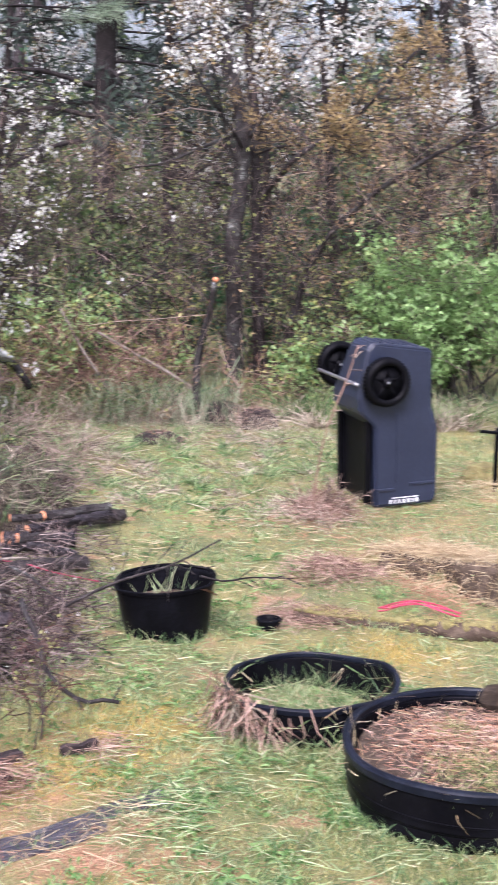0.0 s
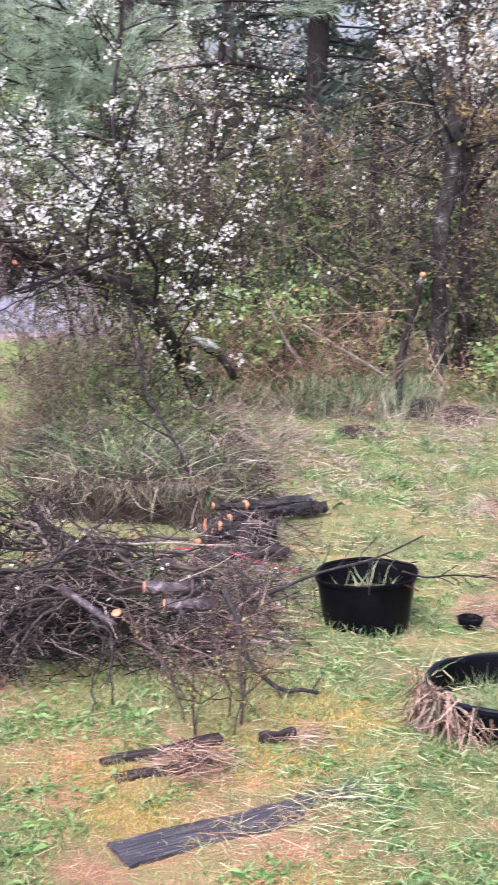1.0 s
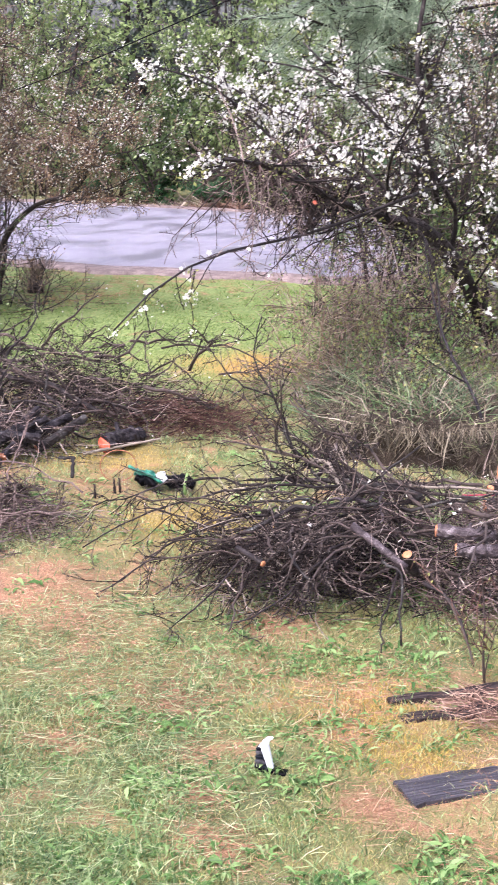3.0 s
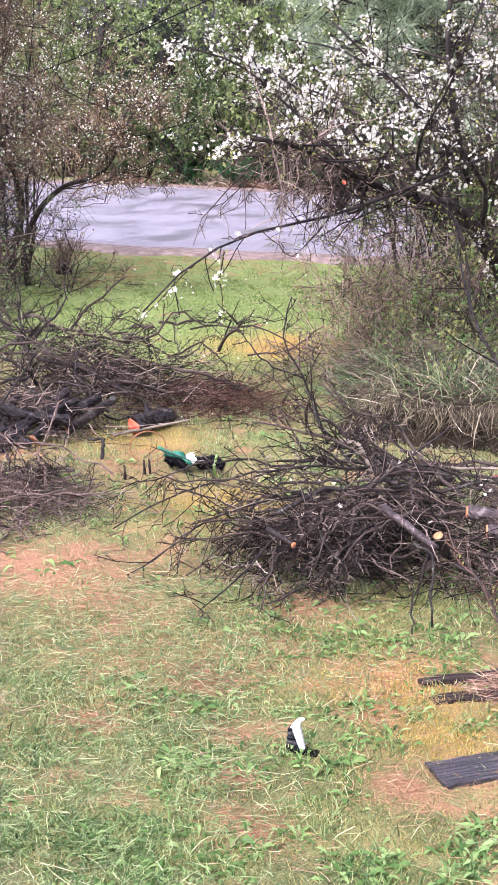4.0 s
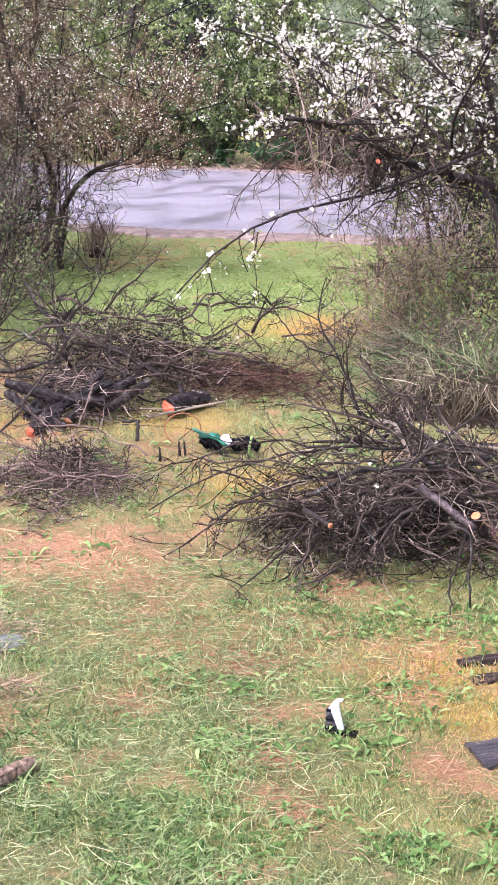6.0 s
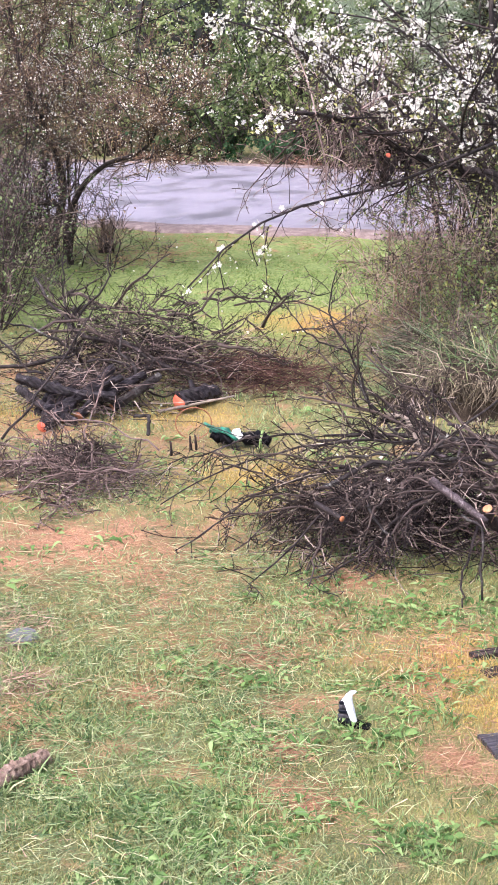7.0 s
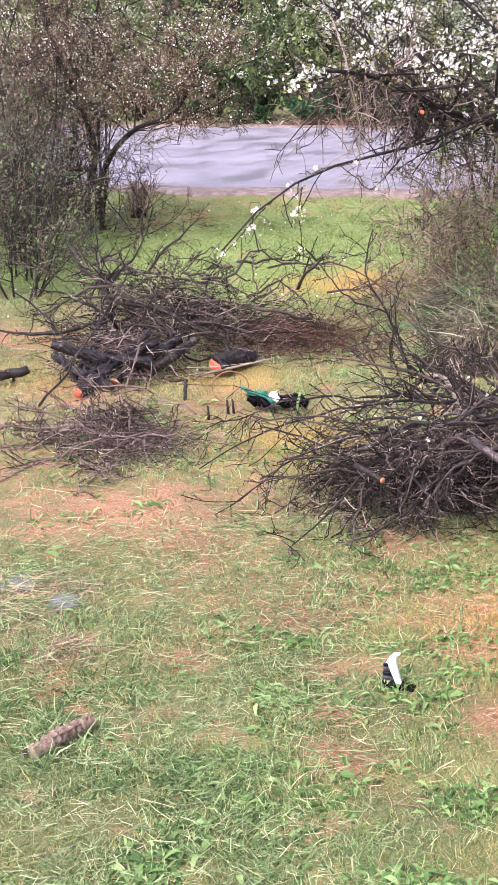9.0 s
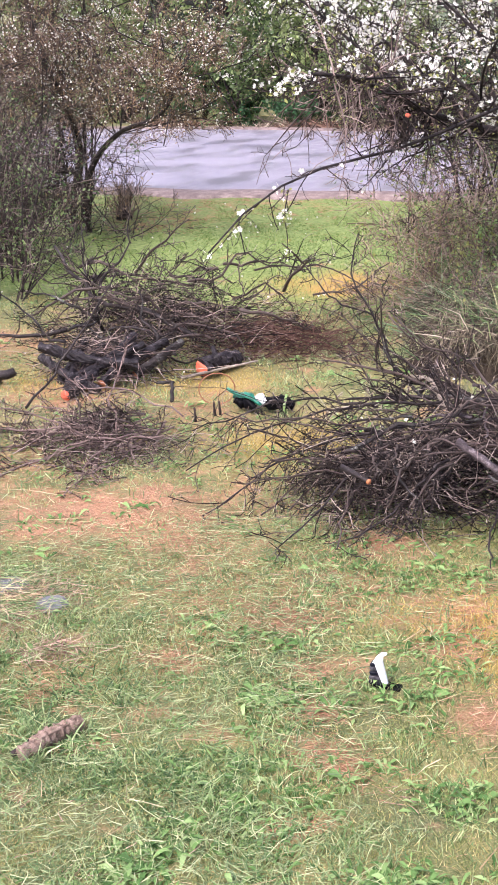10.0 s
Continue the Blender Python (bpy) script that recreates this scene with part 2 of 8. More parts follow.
def grain(m, turn):
    """Lengthwise cracks for a board that lies at that angle."""
    nt, bsdf, add = nodes_of(m)
    co, mp, n, b = add("ShaderNodeTexCoord"), add("ShaderNodeMapping"), add("ShaderNodeTexNoise"), add("ShaderNodeBump")
    mp.vector_type = "TEXTURE"
    mp.inputs["Rotation"].default_value = (0, 0, radians(turn))
    mp.inputs["Scale"].default_value = (1.0, 0.05, 1.0)
    n.inputs["Scale"].default_value, n.inputs["Detail"].default_value = 5, 6
    b.inputs["Strength"].default_value, b.inputs["Distance"].default_value = 1.0, 0.02
    nt.links.new(co.outputs["Object"], mp.inputs["Vector"])
    nt.links.new(mp.outputs["Vector"], n.inputs["Vector"])
    nt.links.new(n.outputs["Fac"], b.inputs["Height"])
    nt.links.new(b.outputs["Normal"], bsdf.inputs["Normal"])
    ramp = bsdf.inputs["Base Color"].links[0].from_node
    nt.links.new(n.outputs["Fac"], ramp.inputs["Fac"])
    for e, q in zip(ramp.color_ramp.elements, (0.35, 0.5, 0.66)):
        e.position = q


grain(WETBOARD, 39)
grain(ROTTEN, 39)


def asphalt():
    m = mat("wet_asphalt", [(0.17, 0.163, 0.205), (0.225, 0.217, 0.265), (0.28, 0.273, 0.32)], 1.4, 0.3, 0.05, fine=60, spec=0.5)
    nt, bsdf, add = nodes_of(m)
    co, n, r = add("ShaderNodeTexCoord"), add("ShaderNodeTexNoise"), add("ShaderNodeMapRange")
    stretch = add("ShaderNodeMapping")
    stretch.inputs["Scale"].default_value = (2.4, 1.1, 1)
    n.inputs["Scale"].default_value, n.inputs["Detail"].default_value = 0.9, 6
    nt.links.new(co.outputs["Object"], stretch.inputs["Vector"])
    nt.links.new(stretch.outputs["Vector"], n.inputs["Vector"])
    r.inputs["From Min"].default_value, r.inputs["From Max"].default_value = 0.44, 0.56
    r.inputs["To Min"].default_value, r.inputs["To Max"].default_value = 0.3, 0.6
    nt.links.new(n.outputs["Fac"], r.inputs["Value"])
    nt.links.new(r.outputs["Result"], bsdf.inputs["Roughness"])
    wet = add("ShaderNodeMix")
    wet.data_type, wet.blend_type = "RGBA", "MULTIPLY"
    dark = add("ShaderNodeMapRange")
    dark.inputs["From Min"].default_value, dark.inputs["From Max"].default_value = 0.405, 0.42
    dark.inputs["To Min"].default_value, dark.inputs["To Max"].default_value = 0.72, 1.0
    nt.links.new(n.outputs["Fac"], dark.inputs["Value"])
    wet.inputs["Factor"].default_value = 1.0
    nt.links.new(bsdf.inputs["Base Color"].links[0].from_socket, wet.inputs["A"])
    nt.links.new(dark.outputs["Result"], wet.inputs["B"])
    nt.links.new(wet.outputs["Result"], bsdf.inputs["Base Color"])
    return m


def turf():
    """Moss, thin grass and bare needle litter; the layer named litter says where the ground is bare."""
    m = bpy.data.materials.new("mossy_turf")
    nt, bsdf, add = nodes_of(m)
    link = nt.links.new
    co = add("ShaderNodeTexCoord")

    def noise_at(scale, detail=5):
        n = add("ShaderNodeTexNoise")
        n.inputs["Scale"].default_value, n.inputs["Detail"].default_value = scale, detail
        link(co.outputs["Object"], n.inputs["Vector"])
        return n.outputs["Fac"]

    def ramp_of(fac, cols, lo=0.3, hi=0.7):
        r = add("ShaderNodeValToRGB")
        while len(r.color_ramp.elements) < len(cols):
            r.color_ramp.elements.new(0.5)
        for i, c in enumerate(cols):
            r.color_ramp.elements[i].position = lo + (hi - lo) * i / (len(cols) - 1)
            r.color_ramp.elements[i].color = (*c, 1)
        link(fac, r.inputs["Fac"])
        return r.outputs["Color"]

    def blend(fac, a, b):
        x = add("ShaderNodeMix")
        x.data_type = "RGBA"
        link(fac, x.inputs["Factor"])
        link(a, x.inputs["A"])
        link(b, x.inputs["B"])
        return x.outputs["Result"]

    green = ramp_of(noise_at(2.3), [(0.058, 0.09, 0.033), (0.15, 0.17, 0.06), (0.31, 0.26, 0.1)])
    speck = ramp_of(noise_at(150), [(0.04, 0.04, 0.016), (0.16, 0.15, 0.055), (0.36, 0.3, 0.14)], 0.36, 0.64)
    half = add("ShaderNodeValue")
    half.outputs[0].default_value = 0.4
    mossy = blend(half.outputs[0], green, speck)
    litter = ramp_of(noise_at(170), [(0.17, 0.08, 0.042), (0.33, 0.175, 0.093), (0.5, 0.325, 0.2)], 0.34, 0.66)
    att = add("ShaderNodeAttribute")
    att.attribute_name = "litter"
    summed = add("ShaderNodeMath")
    summed.operation = "ADD"
    link(att.outputs["Fac"], summed.inputs[0])
    link(noise_at(5.5), summed.inputs[1])
    step = add("ShaderNodeMapRange")
    step.inputs["From Min"].default_value, step.inputs["From Max"].default_value = 0.72, 0.98
    link(summed.outputs[0], step.inputs["Value"])
    gold = ramp_of(noise_at(120), [(0.22, 0.13, 0.03), (0.38, 0.235, 0.06), (0.52, 0.36, 0.12)])
    mown = ramp_of(noise_at(26), [(0.095, 0.155, 0.036), (0.17, 0.24, 0.068), (0.28, 0.34, 0.12)])
    moss_at = add("ShaderNodeAttribute")
    moss_at.attribute_name = "gold_moss"
    lawn_at = add("ShaderNodeAttribute")
    lawn_at.attribute_name = "lawn"
    wild = blend(step.outputs["Result"], blend(lawn_at.outputs["Fac"], mossy, mown), litter)
    link(blend(moss_at.outputs["Fac"], wild, gold), bsdf.inputs["Base Color"])
    bsdf.inputs["Roughness"].default_value = 0.92
    b = add("ShaderNodeBump")
    b.inputs["Strength"].default_value, b.inputs["Distance"].default_value = 0.8, 0.02
    link(noise_at(110), b.inputs["Height"])
    link(b.outputs["Normal"], bsdf.inputs["Normal"])
    return m


ASPHALT, TURF = asphalt(), turf()


# ---- building helpers ----
class Geo:
    """Collects points and faces, then makes one mesh."""

    def __init__(self):
        self.v, self.f, self.n = [], [], 0

    def add(self, v, f):
        v = np.asarray(v, float).reshape(-1, 3)
        self.v.append(v)
        self.f.extend((np.asarray(f) + self.n).tolist())
        self.n += len(v)
        return self

    def mesh(self, name, at=(0, 0, 0), smooth=True):
        me = bpy.data.meshes.new(name)
        v = np.concatenate(self.v) - np.asarray(at, float)
        me.from_pydata(v.tolist(), [], self.f)
        if smooth:
            me.shade_smooth()
        me.update()
        return me


def thing(name, at, label="", category="", group="", kind=""):
    ob = new(name)
    ob.location, ob.empty_display_size = at, 0.1
    return tagged(ob, label, category, group, kind)


def part(name, geo, material, parent, label="", smooth=True, kind=""):
    """Links a Geo or bmesh, given in world places, as one mesh under a thing or part."""
    at = np.zeros(3)
    p = parent
    while p is not None:
        at += np.array(p.location)
        p = p.parent
    if isinstance(geo, Geo):
        me = geo.mesh(name, at, smooth)
    else:
        bmesh.ops.translate(geo, verts=geo.verts, vec=Vector(-at))
        me = bpy.data.meshes.new(name)
        geo.to_mesh(me)
        geo.free()
        if smooth:
            me.shade_smooth()
    me.materials.append(material)
    ob = new(name, me)
    ob.parent = parent
    return tagged(ob, label, kind=kind)


def unit(v):
    v = np.asarray(v, float)
    return v / np.maximum(np.linalg.norm(v, axis=-1, keepdims=True), 1e-9)


def tubes(geo, P, R, sides=4, lumpy=0.0):
    """Tapered round rods along the paths P (n, k, 3) with radii R (n, k), closed at both ends."""
    P, R = np.asarray(P, float), np.asarray(R, float)
    if P.ndim == 2:
        P, R = P[None], R[None]
    n, k, _ = P.shape
    t = unit(np.gradient(P, axis=1))
    ref = np.where(abs(t[:, :1, 2:3]) < 0.8, [[[0.0, 0.0, 1.0]]], [[[1.0, 0.0, 0.0]]])
    a = unit(np.cross(t, np.broadcast_to(ref, t.shape)))
    b = np.cross(t, a)
    w = np.arange(sides) * 2 * np.pi / sides
    rr = R[:, :, None, None] * np.ones((1, 1, sides, 1))
    if lumpy:
        rr = rr * (1 + lumpy * rng.normal(size=rr.shape))
    ring = P[:, :, None, :] + rr * (np.cos(w)[None, None, :, None] * a[:, :, None, :] + np.sin(w)[None, None, :, None] * b[:, :, None, :])
    idx = np.arange(n * k * sides).reshape(n, k, sides)
    nxt = np.roll(idx, -1, axis=2)
    f = np.stack([idx[:, :-1], nxt[:, :-1], nxt[:, 1:], idx[:, 1:]], -1).reshape(-1, 4)
    off = geo.n
    geo.add(ring, f)
    if sides > 4:
        geo.f.extend((idx[:, 0, ::-1] + off).tolist())
        geo.f.extend((idx[:, -1] + off).tolist())
    return geo


def paths(p0, d, length, k=5, wig=0.15, droop=0.0):
    """Wandering paths of k points from p0 along d."""
    p0, d = np.atleast_2d(p0), unit(np.atleast_2d(d))
    n = len(p0)
    length = np.broadcast_to(length, n)
    out = [p0]
    for _ in range(k - 1):
        kink = np.where(rng.uniform(size=(n, 1)) < 0.35, 2.2, 0.5)
        d = unit(d + wig * kink * rng.normal(size=(n, 3)) + np.array([0, 0, -droop]))
        out.append(out[-1] + d * (length / (k - 1))[:, None])
    return np.stack(out, 1)


def taper(r0, k, end=0.35):
    return np.atleast_1d(r0)[:, None] * np.linspace(1, end, k)[None]


def kids(P, R, m, u=(0.2, 1.0), angle=(30, 70), ratio=(0.3, 0.6), k=4, wig=0.2, droop=0.0, thin=0.55, flat=0.0):
    """m side shoots on each path."""
    n, kk, _ = P.shape
    uu = rng.uniform(*u, (n, m)) * (kk - 1)
    i = np.minimum(uu.astype(int), kk - 2)
    f = (uu - i)[..., None]
    row = np.arange(n)[:, None]
    a, b = P[row, i], P[row, i + 1]
    p = a + (b - a) * f
    t = unit(b - a)
    side = unit(np.cross(t, rng.normal(size=t.shape)))
    side[..., 2] *= 1 - flat
    side = unit(side)
    w = np.radians(rng.uniform(*angle, (n, m)))[..., None]
    d = t * np.cos(w) + side * np.sin(w)
    size = np.linalg.norm(np.diff(P, axis=1), axis=-1).sum(1)[:, None] * rng.uniform(*ratio, (n, m)) * (1.1 - 0.5 * uu / (kk - 1))
    r = (R[row, i] * (1 - f[..., 0]) + R[row, i + 1] * f[..., 0]) * thin
    return paths(p.reshape(-1, 3), d.reshape(-1, 3), size.ravel(), k, wig, droop), taper(r.ravel(), k)


def spurs(P, n, lo=0.012, hi=0.05, r=0.0016):
    """Short crooked spurs set thickly along the paths."""
    i, u = rng.integers(0, len(P), n), rng.uniform(0, P.shape[1] - 1.001, n)
    j = u.astype(int)
    a, b = P[i, j], P[i, j + 1]
    t = unit(b - a)
    d = t * 0.4 + unit(np.cross(t, rng.normal(size=t.shape)))
    return paths(a + (b - a) * (u - j)[:, None], d, rng.uniform(lo, hi, n), 3, 0.35), taper(np.full(n, r), 3, 0.5)


def smooth_path(pts, k=12):
    """A smooth run of k points through a few given ones."""
    pts = np.asarray(pts, float)
    s = np.r_[0, np.cumsum(np.linalg.norm(np.diff(pts, axis=0), axis=1))]
    m = np.gradient(pts, s, axis=0)
    out = []
    for x in np.linspace(0, s[-1], k):
        i = min(np.searchsorted(s, x, side="right") - 1, len(s) - 2)
        h = s[i + 1] - s[i]
        q = (x - s[i]) / h
        out.append((2 * q**3 - 3 * q**2 + 1) * pts[i] + (q**3 - 2 * q**2 + q) * h * m[i] + (3 * q**2 - 2 * q**3) * pts[i + 1] + (q**3 - q**2) * h * m[i + 1])
    return np.array(out)


def along(P, n):
    """n random points on a set of paths."""
    i, u = rng.integers(0, len(P), n), rng.uniform(0, P.shape[1] - 1.001, n)
    j = u.astype(int)
    return P[i, j] + (P[i, j + 1] - P[i, j]) * (u - j)[:, None]


def leaves(geo, p, size, slim=0.5, up=0.0, fold=0.15):
    """Small pointed leaves, one at each place."""
    n = len(p)
    size = np.broadcast_to(size, n)[:, None] * rng.uniform(0.6, 1.3, (n, 1))
    d = unit(rng.normal(size=(n, 3)) + [0, 0, up])
    s = unit(np.cross(d, rng.normal(size=(n, 3))))
    h = np.cross(d, s)
    v = np.stack([p, p + size * (0.5 * d + slim * 0.5 * s + fold * h), p + size * d, p + size * (0.5 * d - slim * 0.5 * s + fold * h)], 1)
    return geo.add(v, np.arange(4 * n).reshape(n, 4))


def blossoms(geo, p, size):
    """Five-petalled flowers."""
    n = len(p)
    z = unit(rng.normal(size=(n, 3)) + [0, -0.5, 0.4])
    x = unit(np.cross(z, rng.normal(size=(n, 3))))
    y = np.cross(z, x)
    size = np.broadcast_to(size, n) * rng.uniform(0.7, 1.2, n)
    for j in range(5):
        w = j * 2 * np.pi / 5
        d, s = np.cos(w) * x + np.sin(w) * y, -np.sin(w) * x + np.cos(w) * y
        q = size[:, None] * 0.5
        v = np.stack([p, p + q * (0.65 * d + 0.38 * s + 0.25 * z), p + q * (1.0 * d + 0.3 * z), p + q * (0.65 * d - 0.38 * s + 0.25 * z)], 1)
        geo.add(v, np.arange(4 * n).reshape(n, 4))
    return geo


def blades(geo, p, d, length, width, bend=0.4, short=False):
    """Grass blades: a tapering strip of two pieces, leaning along d (n, 3); short ones are a single piece."""
    n = len(p)
    length, width = np.broadcast_to(length, n)[:, None], np.broadcast_to(width, n)[:, None]
    d = unit(d)
    s = unit(np.cross(d, rng.normal(size=(n, 3)))) * width / 2
    out = unit(np.c_[rng.normal(size=(n, 2)), np.zeros(n)]) * bend
    mid = p + d * length * 0.55 + out * length * 0.12
    tip = p + d * length * 0.95 + out * length * 0.55
    if short:
        return geo.add(np.stack([p - s, p + s, tip], 1), np.arange(3 * n).reshape(n, 3))
    v = np.stack([p - s, p + s, mid + s * 0.8, mid - s * 0.8, tip], 1)
    i = 5 * np.arange(n)[:, None] + geo.n
    geo.add(v, np.zeros((0, 4), int))
    geo.f.extend((i + [0, 1, 2, 3]).tolist())
    geo.f.extend((i + [3, 2, 4]).tolist())
    return geo


def box(bm, lo, hi, bevel=0.0, segments=2):
    """A box between two corners, with rounded edges."""
    lo, hi = Vector(lo), Vector(hi)
    made = bmesh.ops.create_cube(bm, size=1.0, matrix=Matrix.Translation((lo + hi) / 2) @ Matrix.Diagonal((*(hi - lo), 1)))
    if bevel:
        edges = {e for v in made["verts"] for e in v.link_edges}
        bmesh.ops.bevel(bm, geom=list(edges), offset=bevel, segments=segments, affect="EDGES", profile=0.5)
    return bm


def lathe(profile, centre, steps=40, wobble=0.0, close=True, dip=0.0):
    """A turned form from (radius, height) pairs; wobble makes the round uneven, dip lets the upper edge rise and sink."""
    close_up = []
    for i, (a, b) in enumerate(zip(profile, profile[1:] + profile[:1])):
        last = not close and i == len(profile) - 1
        close_up += [a] if last else [a, (a[0] * 0.92 + b[0] * 0.08, a[1] * 0.92 + b[1] * 0.08), (a[0] * 0.08 + b[0] * 0.92, a[1] * 0.08 + b[1] * 0.92)]
    profile = close_up
    w = np.arange(steps) * 2 * np.pi / steps
    out = 1 + wobble * (np.sin(2 * w + 0.7) + 0.5 * np.sin(3 * w + 2))
    v = np.array([[(centre[0] + r * o * np.cos(a), centre[1] + r * o * np.sin(a), centre[2] + z * (1 + dip * (np.sin(a + 1.9) + 0.7 * np.sin(3 * a + 0.4) + 0.5 * np.sin(5 * a)))) for a, o in zip(w, out)] for r, z in profile])
    k = len(profile)
    idx = np.arange(k * steps).reshape(k, steps)
    rows = [(i, (i + 1) % k) for i in range(k if close else k - 1)]
    f = [np.stack([idx[i], np.roll(idx[i], -1), np.roll(idx[j], -1), idx[j]], -1) for i, j in rows]
    return Geo().add(v, np.concatenate(f))


# ---- ground ----
BARE = [(-3.3, 5.5, 0.8, 0.5), (-0.5, 4.45, 0.7, 0.4), (-0.9, 5.2, 0.6, 0.25), (-2.6, 5.9, 0.6, 0.2), (-1.35, 5.0, 0.3, 0.3),
        (-3.6, 7.3, 0.6, 0.25), (-0.3, 3.9, 0.5, 0.4), (-7.5, 16.45, 3.5, 0.3), (-2.5, 4.9, 0.5, 0.25), (-2.2, 4.55, 0.3, 0.2), (-1.9, 5.1, 0.4, 0.25), (-4.3, 5.9, 0.8, 0.35), (-4.6, 7.3, 0.5, 0.4), (-5.9, 8.6, 0.7, 0.4),
        (0.5, 9.3, 0.8, 0.1), (1.2, 9.0, 0.8, 0.12), (-5.2, 8.5, 0.8, 0.2), (-7.3, 14.2, 0.7, 0.3), (-1.75, 4.35, 0.14, 0.4), (-1.3, 4.7, 0.18, 0.4), (-2.0, 4.75, 0.16, 0.4), (-1.05, 4.2, 0.18, 0.45), (-2.3, 4.25, 0.14, 0.4), (-2.6, 3.9, 0.16, 0.4),
        (-1.45, 3.75, 0.16, 0.45), (-1.62, 4.02, 0.12, 0.4), (-2.75, 5.3, 0.25, 0.35), (-1.9, 5.6, 0.3, 0.4)]


GOLD = [(-4.1, 11.3, 0.6), (-1.25, 4.95, 0.4), (-0.55, 5.25, 0.35), (-1.0, 4.6, 0.25), (0.85, 6.6, 0.35), (-0.2, 4.1, 0.3), (-2.8, 6.9, 0.5), (-4.9, 7.6, 0.5), (-3.9, 8.0, 0.5), (-0.3, 5.7, 0.4)]


def vnoise(x, y, size, seed):
    """Smooth random values from 0 to 1 in blotches of about that size, at two scales."""
    out = 0.0
    for amp, s, k in ((0.65, size, 0), (0.35, size * 0.43, 1)):
        table = np.random.default_rng(100 * seed + k).uniform(size=(64, 64))
        u, v = np.asarray(x, float) / s, np.asarray(y, float) / s
        i, j = np.floor(u).astype(int), np.floor(v).astype(int)
        f, g = u - i, v - j
        f, g = f * f * (3 - 2 * f), g * g * (3 - 2 * g)
        t = lambda a, b: table[a % 64, b % 64]
        out = out + amp * ((t(i, j) * (1 - f) + t(i + 1, j) * f) * (1 - g) + (t(i, j + 1) * (1 - f) + t(i + 1, j + 1) * f) * g)
    return out


def bareness(x, y):
    b = 0.3 * np.clip((vnoise(x, y, 0.2, 3) - 0.57) / 0.16, 0, 1) * (np.asarray(y) < 12.5) * (np.asarray(y) > 3.0) * (abs(np.asarray(x) + 1.5) < 4.7)
    for cx, cy, r, s in BARE:
        b = np.maximum(b, s * np.exp(-(((x - cx) / r) ** 2 + ((y - cy) / (0.8 * r)) ** 2)))
    return b


def goldness(x, y):
    """Where the orange-yellow moss grows."""
    b = 0.0
    for i, (cx, cy, r) in enumerate(GOLD):
        b = np.maximum(b, (1.5 if i == 0 else 0.6) * np.exp(-(((x - cx) / r) ** 2 + ((y - cy) / (0.75 * r)) ** 2)))
    return np.clip(b * (0.35 + 1.1 * vnoise(x, y, 0.3, 21)), 0, 0.95)


def lawnness(x, y):
    """Where the mown lawn lies, between the brush and the road."""
    x, y = np.asarray(x, float), np.asarray(y, float)
    ragged = 0.9 * (vnoise(x, y, 0.5, 51) - 0.5)
    soft = lambda v: np.clip(v, 0, 1) ** 2 * (3 - 2 * np.clip(v, 0, 1))
    return soft((y - 9.7 + ragged) / 0.9) * soft((-2.9 - x + 0.5 * ragged) / 0.5) * (y < 17.5)


def ground_z(x, y):
    x, y = np.asarray(x, float), np.asarray(y, float)
    z = 0.018 * np.sin(2.1 * x + 0.7 * y) * np.cos(1.7 * y) + 0.012 * np.sin(5.3 * x - 2.2 * y) + 0.008 * np.cos(9 * x + 7.1 * y)
    near = np.exp(-np.maximum(0, np.hypot(x + 2, y - 8) - 9) ** 2 / 8)
    bank = (x - 1.15) * 0.34 + (y - 8.32) * 0.94
    soft = lambda v, w: 1 / (1 + np.exp(-np.clip(v / w, -40, 40)))
    pit = -0.2 * soft(-bank - 0.03, 0.025) * soft(y - 7.16, 0.05) * soft(x - 0.98 - 0.15 * np.sin(5 * y), 0.09)
    return z * near + pit


def spaced(lo, hi, mid_lo, mid_hi, fine, coarse):
    a = np.arange(mid_lo, mid_hi + fine / 2, fine)
    left = mid_lo - np.cumsum(coarse * 1.35 ** np.arange(60))
    right = mid_hi + np.cumsum(coarse * 1.35 ** np.arange(60))
    return np.r_[lo, left[left > lo][::-1], a, right[right < hi], hi]


gx, gy = spaced(-900, 900, -6.2, 3.2, 0.07, 0.14), spaced(-900, 1200, 3.0, 13.0, 0.07, 0.14)
X, Y = np.meshgrid(gx, gy)
idx = np.arange(X.size).reshape(X.shape)
g = Geo().add(np.stack([X, Y, ground_z(X, Y)], -1), np.stack([idx[:-1, :-1], idx[:-1, 1:], idx[1:, 1:], idx[1:, :-1]], -1).reshape(-1, 4))
me = g.mesh("ground")
me.attributes.new("litter", "FLOAT", "POINT").data.foreach_set("value", bareness(X, Y).ravel().astype(np.float32))
me.attributes.new("lawn", "FLOAT", "POINT").data.foreach_set("value", lawnness(X, Y).ravel().astype(np.float32))
me.attributes.new("gold_moss", "FLOAT", "POINT").data.foreach_set("value", goldness(X, Y).ravel().astype(np.float32))
me.materials.append(TURF)
ground = tagged(new("ground", me), "mossy lawn with thin grass and bare needle litter", "ground", kind="structure")


def near_edge(x):
    return 16.75 + 0.12 * np.sin(0.9 * x) + 0.05 * np.sin(4.1 * x) + np.maximum(0, x + 5.2) ** 2 * 0.9


def far_edge(x):
    return 25.2 + 0.2 * np.sin(0.5 * x + 1) - 0.02 * (x + 12)


